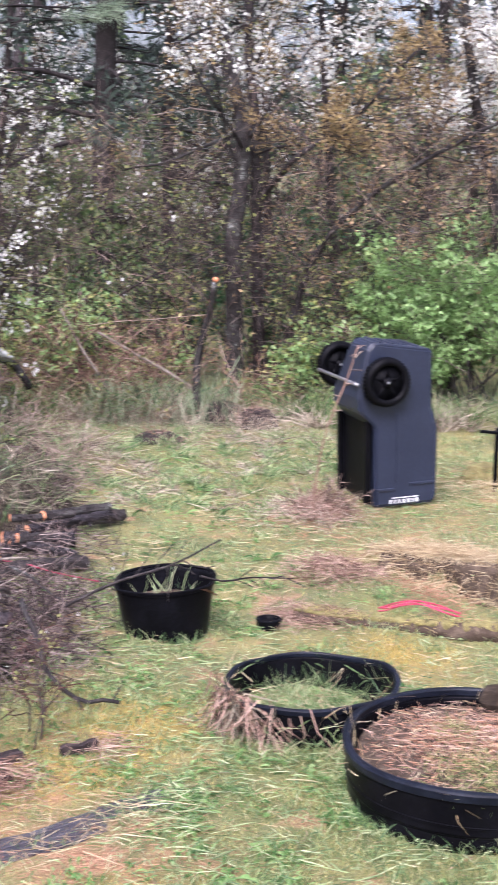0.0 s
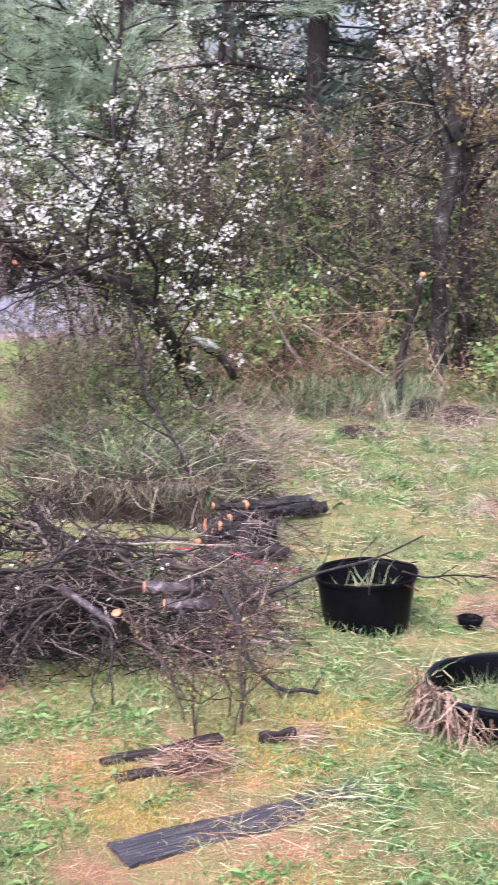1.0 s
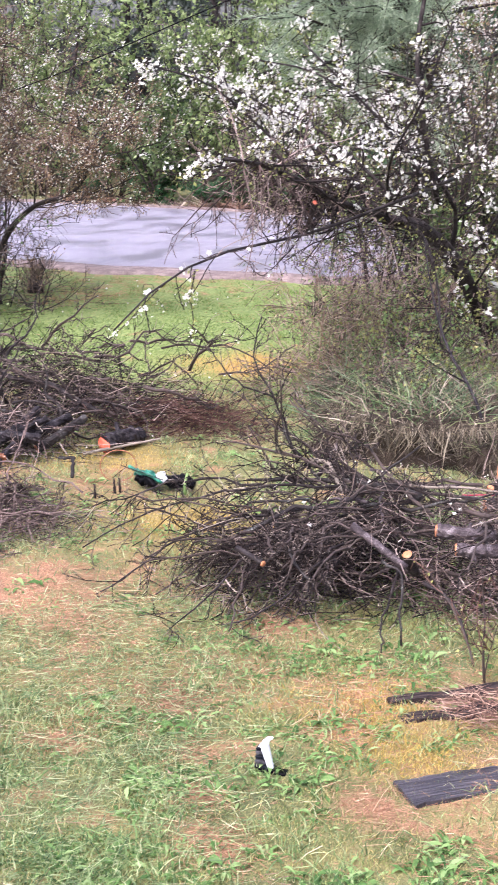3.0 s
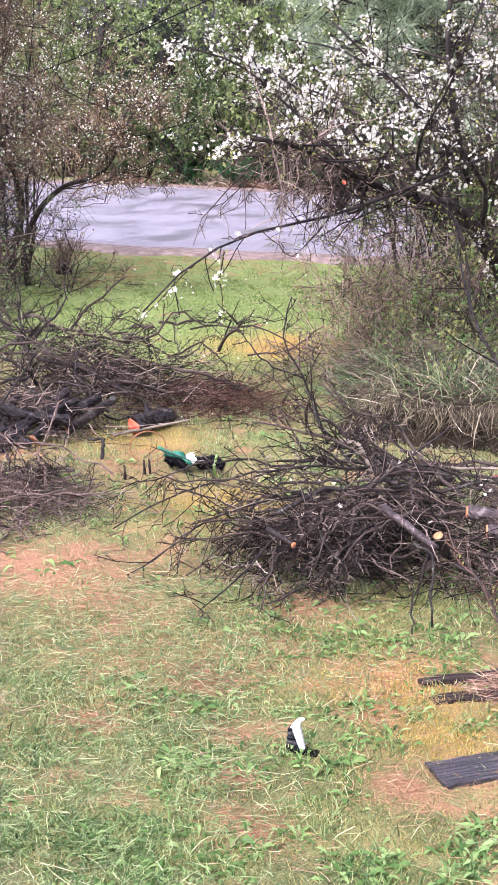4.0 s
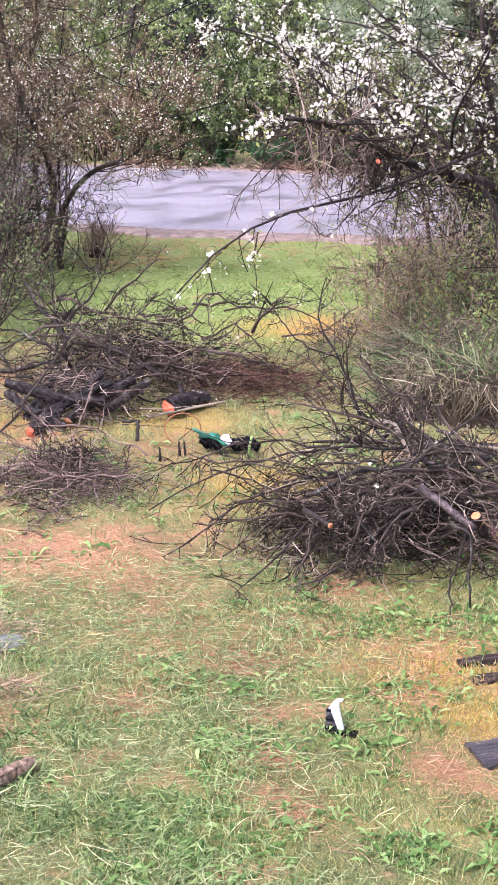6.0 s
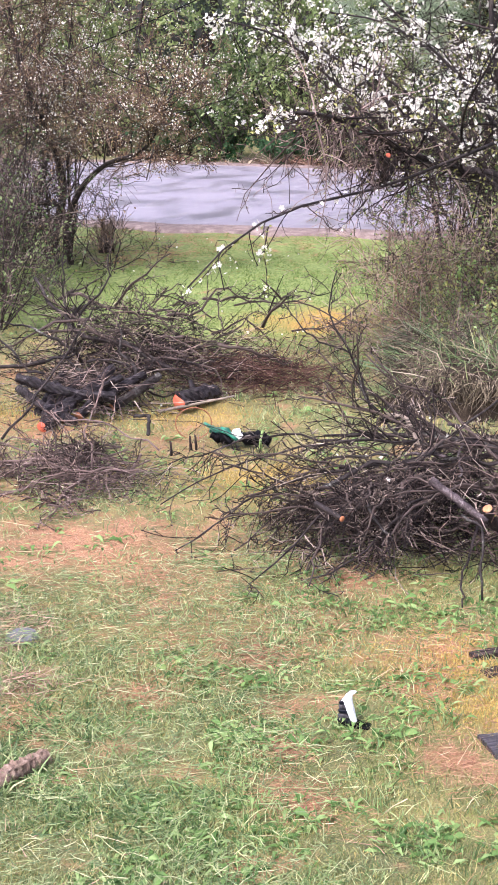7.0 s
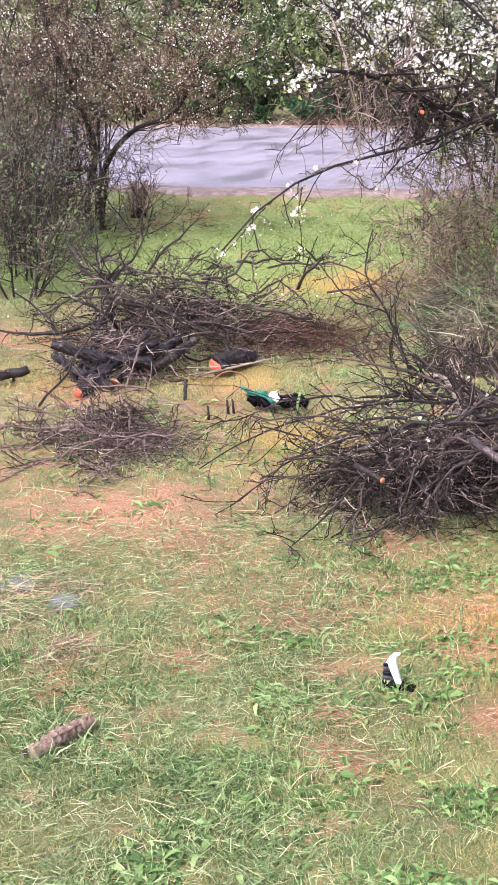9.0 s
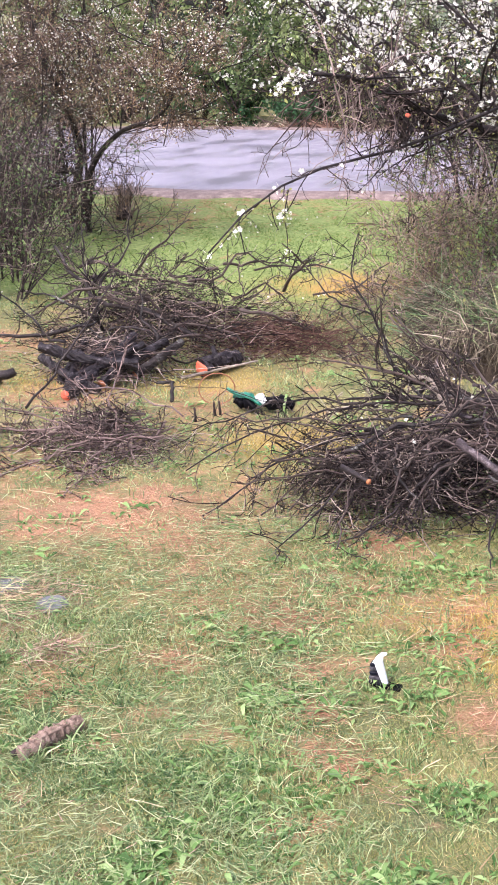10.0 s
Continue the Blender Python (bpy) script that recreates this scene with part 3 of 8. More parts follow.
rx = np.linspace(-60, -2.2, 240)
rows = np.stack([np.stack([rx, near_edge(rx) + (far_edge(rx) - near_edge(rx)) * u, np.full_like(rx, 0.02 + 0.045 * np.sin(np.pi * u) ** 0.4)], -1) for u in np.linspace(0, 1, 9)])
idx = np.arange(rows.shape[0] * rows.shape[1]).reshape(rows.shape[:2])
me = Geo().add(rows, np.stack([idx[:-1, :-1], idx[:-1, 1:], idx[1:, 1:], idx[1:, :-1]], -1).reshape(-1, 4)).mesh("road")
me.materials.append(ASPHALT)
road = tagged(new("road", me), "wet grey asphalt road with damp patches", "road", kind="structure")


def verge(edge, side, wide, label):
    """A low strip of gravel with a ragged outer edge along one side of the road."""
    rag = wide * (0.8 + 0.9 * vnoise(rx, 0 * rx + side, 0.8, 31))
    rows = np.stack([np.stack([rx, edge(rx) + side * s * rag - side * 0.25 * (s < 0.1), np.full_like(rx, z)], -1) for s, z in ((0.0, -0.03), (0.15, 0.06), (0.6, 0.05), (1.0, 0.028), (1.15, -0.05))])
    idx = np.arange(rows.shape[0] * rows.shape[1]).reshape(rows.shape[:2])
    me = Geo().add(rows, np.stack([idx[:-1, :-1], idx[:-1, 1:], idx[1:, 1:], idx[1:, :-1]], -1).reshape(-1, 4)).mesh("verge")
    me.materials.append(GRAVEL)
    return tagged(new("verge", me), label, "verge", kind="structure")


verge(near_edge, -1, 0.34, "thin strip of pinkish gravel between lawn and road")
verge(far_edge, 1, 0.3, "thin strip of pinkish gravel before the hedge")


# ---- woods and shrubs ----
rng = np.random.default_rng(11)
def stay_up(P, lift=0.006):
    P[..., 2] = np.maximum(P[..., 2], ground_z(P[..., 0], P[..., 1]) + lift)
    return P


def stems_from(x, y, count, height, spread, radius, wig=0.12):
    """Upright stems that fan out of one spot."""
    w = rng.uniform(0, 2 * np.pi, count)
    p = np.stack([x + 0.12 * np.cos(w), y + 0.12 * np.sin(w), np.zeros(count) - 0.03], -1)
    lean = rng.uniform(0.1, 1.0, count) * spread / height
    d = np.stack([np.cos(w) * lean, np.sin(w) * lean, np.ones(count)], -1)
    h = height * rng.uniform(0.65, 1.05, count)
    return paths(p, d, h, 8, wig), taper(radius * rng.uniform(0.5, 1.1, count), 8, 0.25)


def shrub(name, x, y, height, spread, label, category="shrub", count=7, radius=0.018, bark=None, twig=None, m=(9, 6), leaf=None, leaf_n=0, leaf_size=0.05,
          petals=0, petal_size=0.03, group="", low=0.15, slim=0.55, extra=None, wig=0.12):
    """A many-stemmed shrub: stems, twigs, and leaves or flowers where it has them."""
    ob = thing(name, (x, y, 0), label, category, group)
    S, SR = stems_from(x, y, count, height, spread, radius, wig)
    A, AR = kids(S, SR, m[0], (low, 1), (25, 70), (0.25, 0.5), 5, 0.2)
    B, BR = kids(A, np.maximum(AR, 0.003), m[1], (0.15, 1), (25, 75), (0.3, 0.6), 3, 0.3)
    for q in (A, B):
        stay_up(q)
    for s, r in zip(S, SR):
        part("stem", tubes(Geo(), s, r, 5), bark or BARK, ob)
    part("twig", tubes(tubes(Geo(), A, np.maximum(AR, 0.0028), 3), B, np.maximum(BR, 0.0022), 3), twig or WOODTWIG, ob, kind="stuff")
    if leaf_n:
        pts = np.concatenate([along(B, leaf_n * 3 // 4), along(A, leaf_n // 4)]) + rng.normal(size=(leaf_n * 3 // 4 + leaf_n // 4, 3)) * 0.03
        pts[:, 2] = np.maximum(pts[:, 2], 0.02)
        part("leaf", leaves(Geo(), pts, leaf_size, slim), leaf or LEAF, ob, kind="stuff")
    if extra:
        mat2, n2, s2 = extra
        part("young_leaf", leaves(Geo(), along(B, n2) + rng.normal(size=(n2, 3)) * 0.02, s2, 0.6), mat2, ob, kind="stuff")
    if petals:
        c = along(B, petals // 3 + 1)
        c = c[c[:, 2] > 0.35 * height]
        q = np.repeat(c, 4, 0) + rng.normal(size=(len(c) * 4, 3)) * petal_size * 0.9
        part("blossom", leaves(Geo(), q, petal_size * 0.9, 0.9), PETAL, ob, kind="stuff")
    return ob


def conifer(x, y, height, radius, reach, label, n=60, needle=0.16, count=9000, low=0.1, drop=0.02):
    ob = thing("conifer", (x, y, 0), label, "conifer tree", "conifers in the woods")
    T = smooth_path([(x, y, -0.05), (x + 0.1, y, height * 0.4), (x, y + 0.1, height)], 14)
    R = np.linspace(radius, radius * 0.15, 14)
    part("trunk", tubes(Geo(), T, R, 12, 0.04), FIRBARK, ob)
    u = rng.uniform(low, 0.98, n)
    p = np.stack([np.interp(u, np.linspace(0, 1, 14), T[:, i]) for i in range(3)], -1)
    w = rng.uniform(0, 2 * np.pi, n)
    P = paths(p, np.stack([np.cos(w), np.sin(w), np.full(n, 0.05)], -1), reach * (1.08 - u) * rng.uniform(0.7, 1.1, n), 8, 0.06, drop)
    K, KR = kids(P, taper(np.full(n, 0.03), 8, 0.3), 4, (0.15, 1), (35, 65), (0.25, 0.5), 3, 0.1, drop, 0.5, 0.8)
    part("bough", tubes(tubes(Geo(), P, taper(np.full(n, radius * 0.14), 8, 0.2), 3), K, np.maximum(KR, 0.005), 3), FIRBARK, ob, kind="stuff")
    q = np.concatenate([along(K, count), along(P, count // 4)])
    q += rng.normal(size=q.shape) * [0.05, 0.05, 0.03]
    part("needle_crown", leaves(Geo(), q, needle, 0.15, -0.3), NEEDLEAF, ob, kind="stuff")
    return ob


# tall conifers behind the clearing
fir = conifer(-1.74, 17.0, 13, 0.165, 3.4, "tall dark fir tree with a bare lower trunk", 80, 0.18, 11000, 0.2)
for pts in ([(-1.8, 16.9, 2.85), (-2.3, 16.7, 2.93), (-2.9, 16.6, 2.82), (-3.6, 16.5, 2.55)], [(-1.8, 16.9, 3.2), (-2.4, 16.6, 3.35), (-3.2, 16.4, 3.3), (-4.0, 16.3, 3.1)], [(-1.7, 16.9, 2.6), (-2.2, 16.5, 2.5), (-2.8, 16.2, 2.2), (-3.3, 16.0, 1.8)]):
    P = smooth_path(pts, 14)[None]
    K, KR = kids(P, np.linspace(0.035, 0.012, 14)[None], 16, (0.2, 1), (35, 75), (0.12, 0.35), 5, 0.2, 0.04)
    part("bough", tubes(tubes(Geo(), P, np.linspace(0.035, 0.012, 14)[None], 6), K, np.maximum(KR, 0.004), 3), FIRBARK, fir, kind="stuff")
conifer(-6.3, 33.5, 15, 0.24, 4.0, "dark fir tree beyond the road", 70, 0.34, 8000, 0.0)
for cx, cy, ch in ((-16.5, 35, 16), (-20.5, 37, 15), (-12.6, 38, 17), (-25, 36, 14), (3.4, 29, 14), (-0.8, 31, 15), (8, 33, 14), (-9, 40, 15), (-4.2, 28, 13), (-30, 40, 15), (-13.6, 34, 13), (1.8, 31, 14), (-17.5, 38, 16), (-15.2, 33.5, 13), (-2.6, 27, 13), (0.2, 26.5, 13), (1.6, 27.5, 14), (3.4, 26, 13)):
    conifer(cx, cy, ch, 0.13 if cx < -8 else 0.2, 3.8, "dark fir tree in the woods", 60, 0.28 if cx < -8 else 0.4, 5600 if cx < -8 else 2600, 0.0)


def bare_tree(name, pts, r0, r1, label, bark, m=(14, 7, 4), ratio=(0.2, 0.4), leaf=None, leaf_n=0, leaf_size=0.04, petals=0, petal_size=0.03, low=0.4, twig=None, sides=10, wig=0.15, floor=0.0, petal_floor=0.0):
    ob = thing(name, pts[0], label, "tree", "trees of the wood")
    T = smooth_path(pts, 20)
    R = np.linspace(r0, r1, 20)
    part("trunk", tubes(Geo(), T, R, sides, 0.06), bark, ob)
    A, AR = kids(T[None], R[None], m[0], (low, 1), (35, 80), ratio, 8, wig * 1.4, 0, 0.26)
    keep = A[..., 2].min(1) > floor
    A, AR = A[keep], AR[keep]
    B, BR = kids(A, AR, m[1], (0.2, 1), (25, 70), (0.3, 0.55), 5, 0.2)
    keep = B[..., 2].min(1) > floor
    B, BR = B[keep], BR[keep]
    C, CR = kids(B, BR, m[2], (0.2, 1), (25, 70), (0.35, 0.6), 2, 0.3)
    for s, r in zip(A, np.maximum(AR, 0.006)):
        part("limb", tubes(Geo(), s, r, 5), bark, ob)
    part("twig", tubes(tubes(Geo(), B, np.maximum(BR, 0.0035), 3), C, np.maximum(CR, 0.0025), 3), twig or WOODTWIG, ob, kind="stuff")
    if leaf_n:
        part("leaf", leaves(Geo(), along(C, leaf_n) + rng.normal(size=(leaf_n, 3)) * 0.03, leaf_size, 0.5), leaf, ob, kind="stuff")
    if petals:
        c = along(C, petals)
        c = np.repeat(c[c[:, 2] > petal_floor][: petals // 2], 3, 0)
        part("blossom", leaves(Geo(), c + rng.normal(size=c.shape) * petal_size, petal_size * 0.9, 0.9), PETAL, ob, kind="stuff")
    return ob


# slender trees at the edge of the wood
bare_tree("woodland_tree", [(-0.05, 14.17, 0), (-0.04, 14.17, 0.83), (-0.07, 14.17, 1.63), (-0.01, 14.27, 2.13), (0, 14.37, 2.75), (-0.15, 14.47, 3.3), (-0.6, 14.7, 5.4)], 0.1, 0.05,
          "dark slender tree with lichen patches on its bark", LICHEN, (20, 8, 4), leaf=OCHRELEAF, leaf_n=3500, leaf_size=0.035, petals=2200, petal_size=0.045, petal_floor=3.1)
bare_tree("woodland_tree", [(0.25, 14.57, 0), (0.2, 14.57, 0.9), (0.16, 14.57, 1.84), (0.12, 14.67, 2.76), (0.04, 14.77, 3.66), (0.2, 14.8, 5.5)], 0.075, 0.04,
          "dark slender tree beside a thicker one", BARK, (20, 8, 5), leaf=YELLOWLEAF, leaf_n=1500, leaf_size=0.035)
bare_tree("woodland_tree", [(-0.93, 17.9, 0), (-0.97, 17.94, 2.24), (-0.96, 17.94, 3.6), (-0.8, 18, 6)], 0.1, 0.05, "dark bare trunk deeper in the wood", FIRBARK, (20, 8, 5), low=0.25)
bare_tree("woodland_tree", [(2.1, 15.4, 0), (2.06, 15.35, 1.54), (2.02, 15.46, 2.33), (2.0, 15.5, 4.2)], 0.03, 0.015, "thin young tree behind the cart", BARK, (14, 6, 4), leaf=RUSTLEAF, leaf_n=900)
bare_tree("woodland_tree", [(3.2, 16.2, 0), (2.9, 16, 1.8), (2.5, 15.6, 3.2), (2.2, 15.4, 5)], 0.09, 0.04, "leaning bare tree with brown twigs", LICHEN, (20, 8, 5), leaf=RUSTLEAF, leaf_n=1500, petals=4500, petal_size=0.045, petal_floor=2.3, low=0.3)
bare_tree("woodland_tree", [(0.4, 14.1, 0.2), (0.87, 13.96, 1.66), (1.39, 13.72, 2.17), (1.89, 13.46, 2.51), (2.6, 13.2, 2.9)], 0.045, 0.015, "leaning grey limb across the thicket", LICHEN, (16, 7, 5), leaf=RUSTLEAF, leaf_n=1200, low=0.3)
bare_tree("woodland_tree", [(0.2, 14.4, 2.0), (0.57, 13.97, 2.45), (1.06, 13.94, 2.79), (1.7, 13.9, 3.5)], 0.035, 0.015, "dark limb reaching over the thicket", BARK, (18, 8, 5), leaf=OCHRELEAF, leaf_n=3600, low=0.2)
for tx, ty, lean, n in ((-3.2, 17.5, 0.5, 2000), (1.2, 17.5, -0.4, 2500), (2.9, 18.5, 0.3, 1500), (-4.6, 19.5, 0.2, 1500), (0.4, 19.8, -0.3, 1500), (4.2, 17, -0.5, 2000)):
    bare_tree("woodland_tree", [(tx, ty, 0), (tx + 0.2 * lean, ty, 1.6), (tx + 0.6 * lean, ty - 0.2, 3.2), (tx + lean, ty - 0.4, 5.6)], 0.07, 0.03,
              "bare tree with a haze of brown twigs", BARK, (22, 8, 3), leaf=RUSTLEAF if n > 1400 else YELLOWLEAF, leaf_n=n, leaf_size=0.04, petals=n, petal_size=0.05, low=0.2, petal_floor=2.8)

# the dense wood behind
for sx, sy in ((-5.4, 23.5), (-4.2, 24), (-3.0, 23.5), (-1.9, 24), (-0.7, 23.5), (-2.4, 22.5)):
    shrub("far_blossom_thicket", sx, sy, 3.9, 1.1, "pale blossoming thicket far behind the trees", "plum thicket", 8, 0.02, m=(9, 6), leaf=YELLOWLEAF, leaf_n=500, leaf_size=0.06, petals=2800 if sx < -2.5 else 1100, petal_size=0.055, group="far plum thickets", low=0.2)
for sx, sy in ((1, 22), (2.8, 21.5), (4.8, 21), (6.5, 22), (-4.2, 19), (3.6, 19.4), (5.5, 18.5), (0.4, 25.5), (2, 25), (4.5, 25), (7, 26)):
    shrub("deep_thicket", sx, sy, 6.2 if sy > 24.9 else 4.2, 1.7, "deep woodland thicket of dark stems and leaves", "thicket", 8, 0.03, m=(8, 5), leaf=DARKLEAF if sx < 0 else LEAF, leaf_n=1900, leaf_size=0.1, group="deep wood", low=0.02, extra=(RUSTLEAF, 700, 0.07))

# a haze of fine bare twigs before the trunks
for sx, sy, h, tm in ((-1.5, 13.9, 3.4, WOODTWIG), (-0.75, 13.7, 3.6, WOODTWIG), (0.3, 13.9, 3.7, WOODTWIG), (0.75, 14.2, 3.6, TANTWIG), (1.4, 14.3, 3.7, WOODTWIG), (2.1, 14.6, 3.7, WOODTWIG), (2.7, 14.5, 3.6, TANTWIG), (-2.0, 14.3, 3.5, TANTWIG)):
    shrub("bare_thicket", sx, sy, h, 0.9, "haze of fine bare brown twigs before the wood", "thicket", 6, 0.009, twig=tm, m=(9, 7), leaf=YELLOWLEAF if sx < 0.5 else RUSTLEAF, leaf_n=420, leaf_size=0.035, group="bare thickets", low=0.45, wig=0.2)

# stub with a fresh cut, leaning dead branches
stub = thing("cut_sapling", (-0.35, 12.72, 0), "grey sapling stem cut off with a fresh orange cut", "tree stub")
part("stem", tubes(Geo(), smooth_path([(-0.35, 12.72, -0.03), (-0.36, 12.72, 0.57), (-0.25, 12.67, 1.05), (-0.2, 12.57, 1.33)]), np.linspace(0.04, 0.026, 12), 8, 0.12), LICHEN, stub)
part("cut_face", tubes(Geo(), [(-0.2, 12.57, 1.33), (-0.195, 12.555, 1.345)], [0.025, 0.024], 10), CUT, stub, "orange cut wood")
for pts in ([(-1.0, 12.8, -0.01), (-1.13, 12.8, 0.18), (-1.45, 12.8, 0.67), (-1.64, 12.8, 1.02)], [(-0.3, 12.88, 0.2), (-0.58, 12.8, 0.41), (-0.94, 12.7, 0.63), (-1.26, 12.6, 0.83)]):
    db = thing("dead_branch", pts[0], "pale dead branch leaning in the undergrowth", "branch", "dead branches")
    part("stem", tubes(Geo(), smooth_path(pts), np.linspace(0.022, 0.011, 12), 6, 0.1), PALE, db)

# undergrowth at the wood's edge
for sx, sy, h, n, lm, ls in ((-1.6, 14.2, 1.7, 1560, LEAF, 0.06), (-0.95, 14.4, 1.6, 1560, LEAF, 0.065), (0.85, 14.7, 1.2, 960, LEAF, 0.06), (-2.6, 14.4, 1.9, 1560, LEAF, 0.06), (1.1, 14.4, 1.7, 1320, LEAF, 0.06),
                             (-1.1, 15.4, 2.3, 1560, LEAF, 0.06), (-3.4, 14.8, 2.0, 1440, LEAF, 0.06), (0.1, 15.6, 2.0, 1320, DARKLEAF, 0.07), (3.6, 14.6, 1.9, 2600, BRIGHTLEAF, 0.06),
                             (-2.2, 16.6, 2.4, 1560, LEAF, 0.06), (-4.3, 16.2, 2.4, 1560, LEAF, 0.06), (0.9, 16.6, 2.3, 1320, LEAF, 0.06), (2.4, 17, 2.4, 1560, LEAF, 0.06)):
    shrub("undergrowth_shrub", sx, sy, h, 0.75, "leafy green shrub in the undergrowth", count=9, m=(7, 5), leaf=lm, leaf_n=n, leaf_size=ls, group="undergrowth", extra=(YELLOWLEAF, 260, 0.04))
# added dark-leaved row: its colour stands in for shade under the canopy
for sx, sy, h in ((-1.5, 15.0, 1.3), (-0.7, 15.2, 1.2), (0.5, 15.1, 1.3), (1.2, 15.3, 1.2), (-2.3, 15.3, 1.4)):
    shrub("undergrowth_shrub", sx, sy, h, 0.7, "dark-leaved shrub added for the shaded hollows of the undergrowth", count=9, m=(7, 5), leaf=DARKLEAF, leaf_n=1300, leaf_size=0.055, group="undergrowth", low=0.05, extra=(RUSTLEAF, 500, 0.05))
for sx, sy, h in ((1.75, 13.6, 1.65), (2.35, 13.4, 1.8), (2.9, 13.6, 1.8), (2.1, 14.1, 1.9)):
    shrub("leafy_shrub", sx, sy, h, 0.75, "bright green leafy shrub behind the cart", count=11, leaf=BRIGHTLEAF, leaf_n=6500, leaf_size=0.055, group="bright shrubs", low=0.25)
for sx, sy, h, n in ((-2.2, 13.1, 1.25, 2400), (-1.5, 13.4, 1.4, 900), (-0.75, 13.4, 0.7, 700), (0.9, 13.3, 0.9, 1200), (1.2, 13.3, 1.2, 900)):
    shrub("leafy_shrub", sx, sy, h, 0.55, "low green shrub in new leaf at the wood's edge", count=8, m=(7, 5), radius=0.01, leaf=BRIGHTLEAF, leaf_n=n, leaf_size=0.055, group="low leafy shrubs", low=0.2, extra=(YELLOWLEAF, n // 3, 0.05))
for sx, sy, h in ((-1.75, 12.9, 1.3), (-1.2, 13.0, 1.35), (-2.3, 13.0, 1.1), (-0.8, 13.0, 1.1), (0.35, 13.2, 0.8)):
    shrub("dead_bramble", sx, sy, h, 0.9, "tangle of russet dead bramble canes", count=15, twig=BRAMBLE, bark=BRAMBLE, radius=0.008, m=(8, 5), leaf=RUSTLEAF, leaf_n=90, leaf_size=0.035, group="brambles", extra=(YELLOWLEAF, 120, 0.05), wig=0.3)
for sx, sy in ((0.75, 13.6), (-0.75, 14.0), (1.0, 13.9)):
    shrub("budding_shrub", sx, sy, 1.8, 0.7, "thin twiggy shrub with yellow-green buds", count=7, leaf=YELLOWLEAF, leaf_n=420, leaf_size=0.045, radius=0.01, group="budding shrubs")

# ---- the leaning plum tree ----
rng = np.random.default_rng(12)
plum = thing("plum_tree", (-1.89, 11.92, 0), "leaning plum tree in white blossom with a dark trunk", "plum tree")
PT = smooth_path([(-1.89, 11.92, -0.05), (-2.11, 11.78, 0.33), (-2.25, 11.55, 0.73), (-2.38, 11.22, 1.07), (-2.51, 10.88, 1.29), (-2.67, 10.3, 1.42)], 16)
part("trunk", tubes(Geo(), PT, np.linspace(0.095, 0.05, 16), 10, 0.1), BARK, plum)
part("limb", tubes(Geo(), smooth_path([(-2.2, 11.62, 0.72), (-2.05, 11.75, 0.72), (-1.9, 11.85, 0.62), (-1.78, 11.9, 0.42)], 10), np.linspace(0.045, 0.03, 10), 8, 0.1), LICHEN, plum, "broken limb crusted with pale lichen")
limbs = [([(-2.67, 10.3, 1.42), (-2.87, 9.58, 1.6), (-3.02, 8.9, 1.82), (-3.1, 8.45, 1.91), (-3.17, 8.16, 1.94)], 0.031, 0.012),
         ([(-2.3, 10.9, 1.7), (-2.45, 9.69, 1.6), (-2.87, 8.95, 1.42), (-3.22, 8.19, 1.34), (-3.4, 7.79, 1.22), (-3.56, 7.39, 0.96)], 0.017, 0.005),
         ([(-2.42, 10.9, 1.5), (-2.51, 10.67, 2.1), (-2.58, 10.66, 2.65), (-2.52, 10.67, 3.23), (-2.52, 10.67, 3.9)], 0.026, 0.012),
         ([(-2.38, 11.22, 1.07), (-2.31, 11.13, 1.37), (-2.4, 10.9, 1.65), (-2.9, 10.6, 2.2), (-3.4, 10.4, 2.7)], 0.02, 0.007),
         ([(-2.51, 10.88, 1.29), (-2.9, 10.7, 1.7), (-3.4, 10.6, 2.1), (-3.9, 10.5, 2.3)], 0.019, 0.007),
         ([(-2.3, 11.4, 0.9), (-1.9, 11.2, 1.6), (-1.6, 11, 2.2), (-1.4, 11, 3.0)], 0.011, 0.004),
         ([(-2.67, 10.3, 1.42), (-2.5, 9.7, 1.9), (-2.2, 9.3, 2.3), (-2.0, 9.2, 2.8)], 0.014, 0.005),
         ([(-2.25, 11.55, 0.73), (-2.0, 11.2, 1.1), (-1.75, 10.9, 1.5), (-1.5, 10.8, 1.9)], 0.011, 0.004),
         ([(-2.6, 10.5, 1.4), (-2.3, 10.0, 1.3), (-2.1, 9.6, 1.0), (-2.0, 9.3, 0.7)], 0.018, 0.006),
         ([(-2.67, 10.3, 1.42), (-3.1, 10.0, 1.9), (-3.6, 9.8, 2.3), (-4.1, 9.7, 2.5)], 0.016, 0.006),
         ([(-2.87, 9.58, 1.6), (-3.3, 9.2, 2.1), (-3.6, 8.9, 2.4), (-3.9, 8.7, 2.5)], 0.014, 0.005),
         ([(-2.4, 10.9, 1.5), (-3.0, 11.3, 2.1), (-3.7, 11.6, 2.5), (-4.3, 11.8, 2.6)], 0.018, 0.006),
         ([(-2.9, 9.5, 1.6), (-2.95, 9.2, 1.4), (-2.85, 9.05, 1.62)], 0.022, 0.019)]
LP = np.stack([smooth_path(p, 12) for p, _, _ in limbs])
LR = np.stack([np.linspace(a, b, 12) for _, a, b in limbs])
for p, r in zip(LP, LR):
    part("limb", tubes(Geo(), p, r, 7, 0.05), BARK, plum)
part("lichen_crust", tubes(Geo(), smooth_path([(-2.12, 11.64, 0.78), (-2.02, 11.7, 0.76), (-1.92, 11.78, 0.68)], 8), np.full(8, 0.034), 9, 0.35), CRUST, plum, "pale grey lichen")
c = np.repeat(np.array([[-2.12, 11.3, 1.25]]) + rng.normal(size=(30, 3)) * [0.22, 0.25, 0.45], 8, 0)
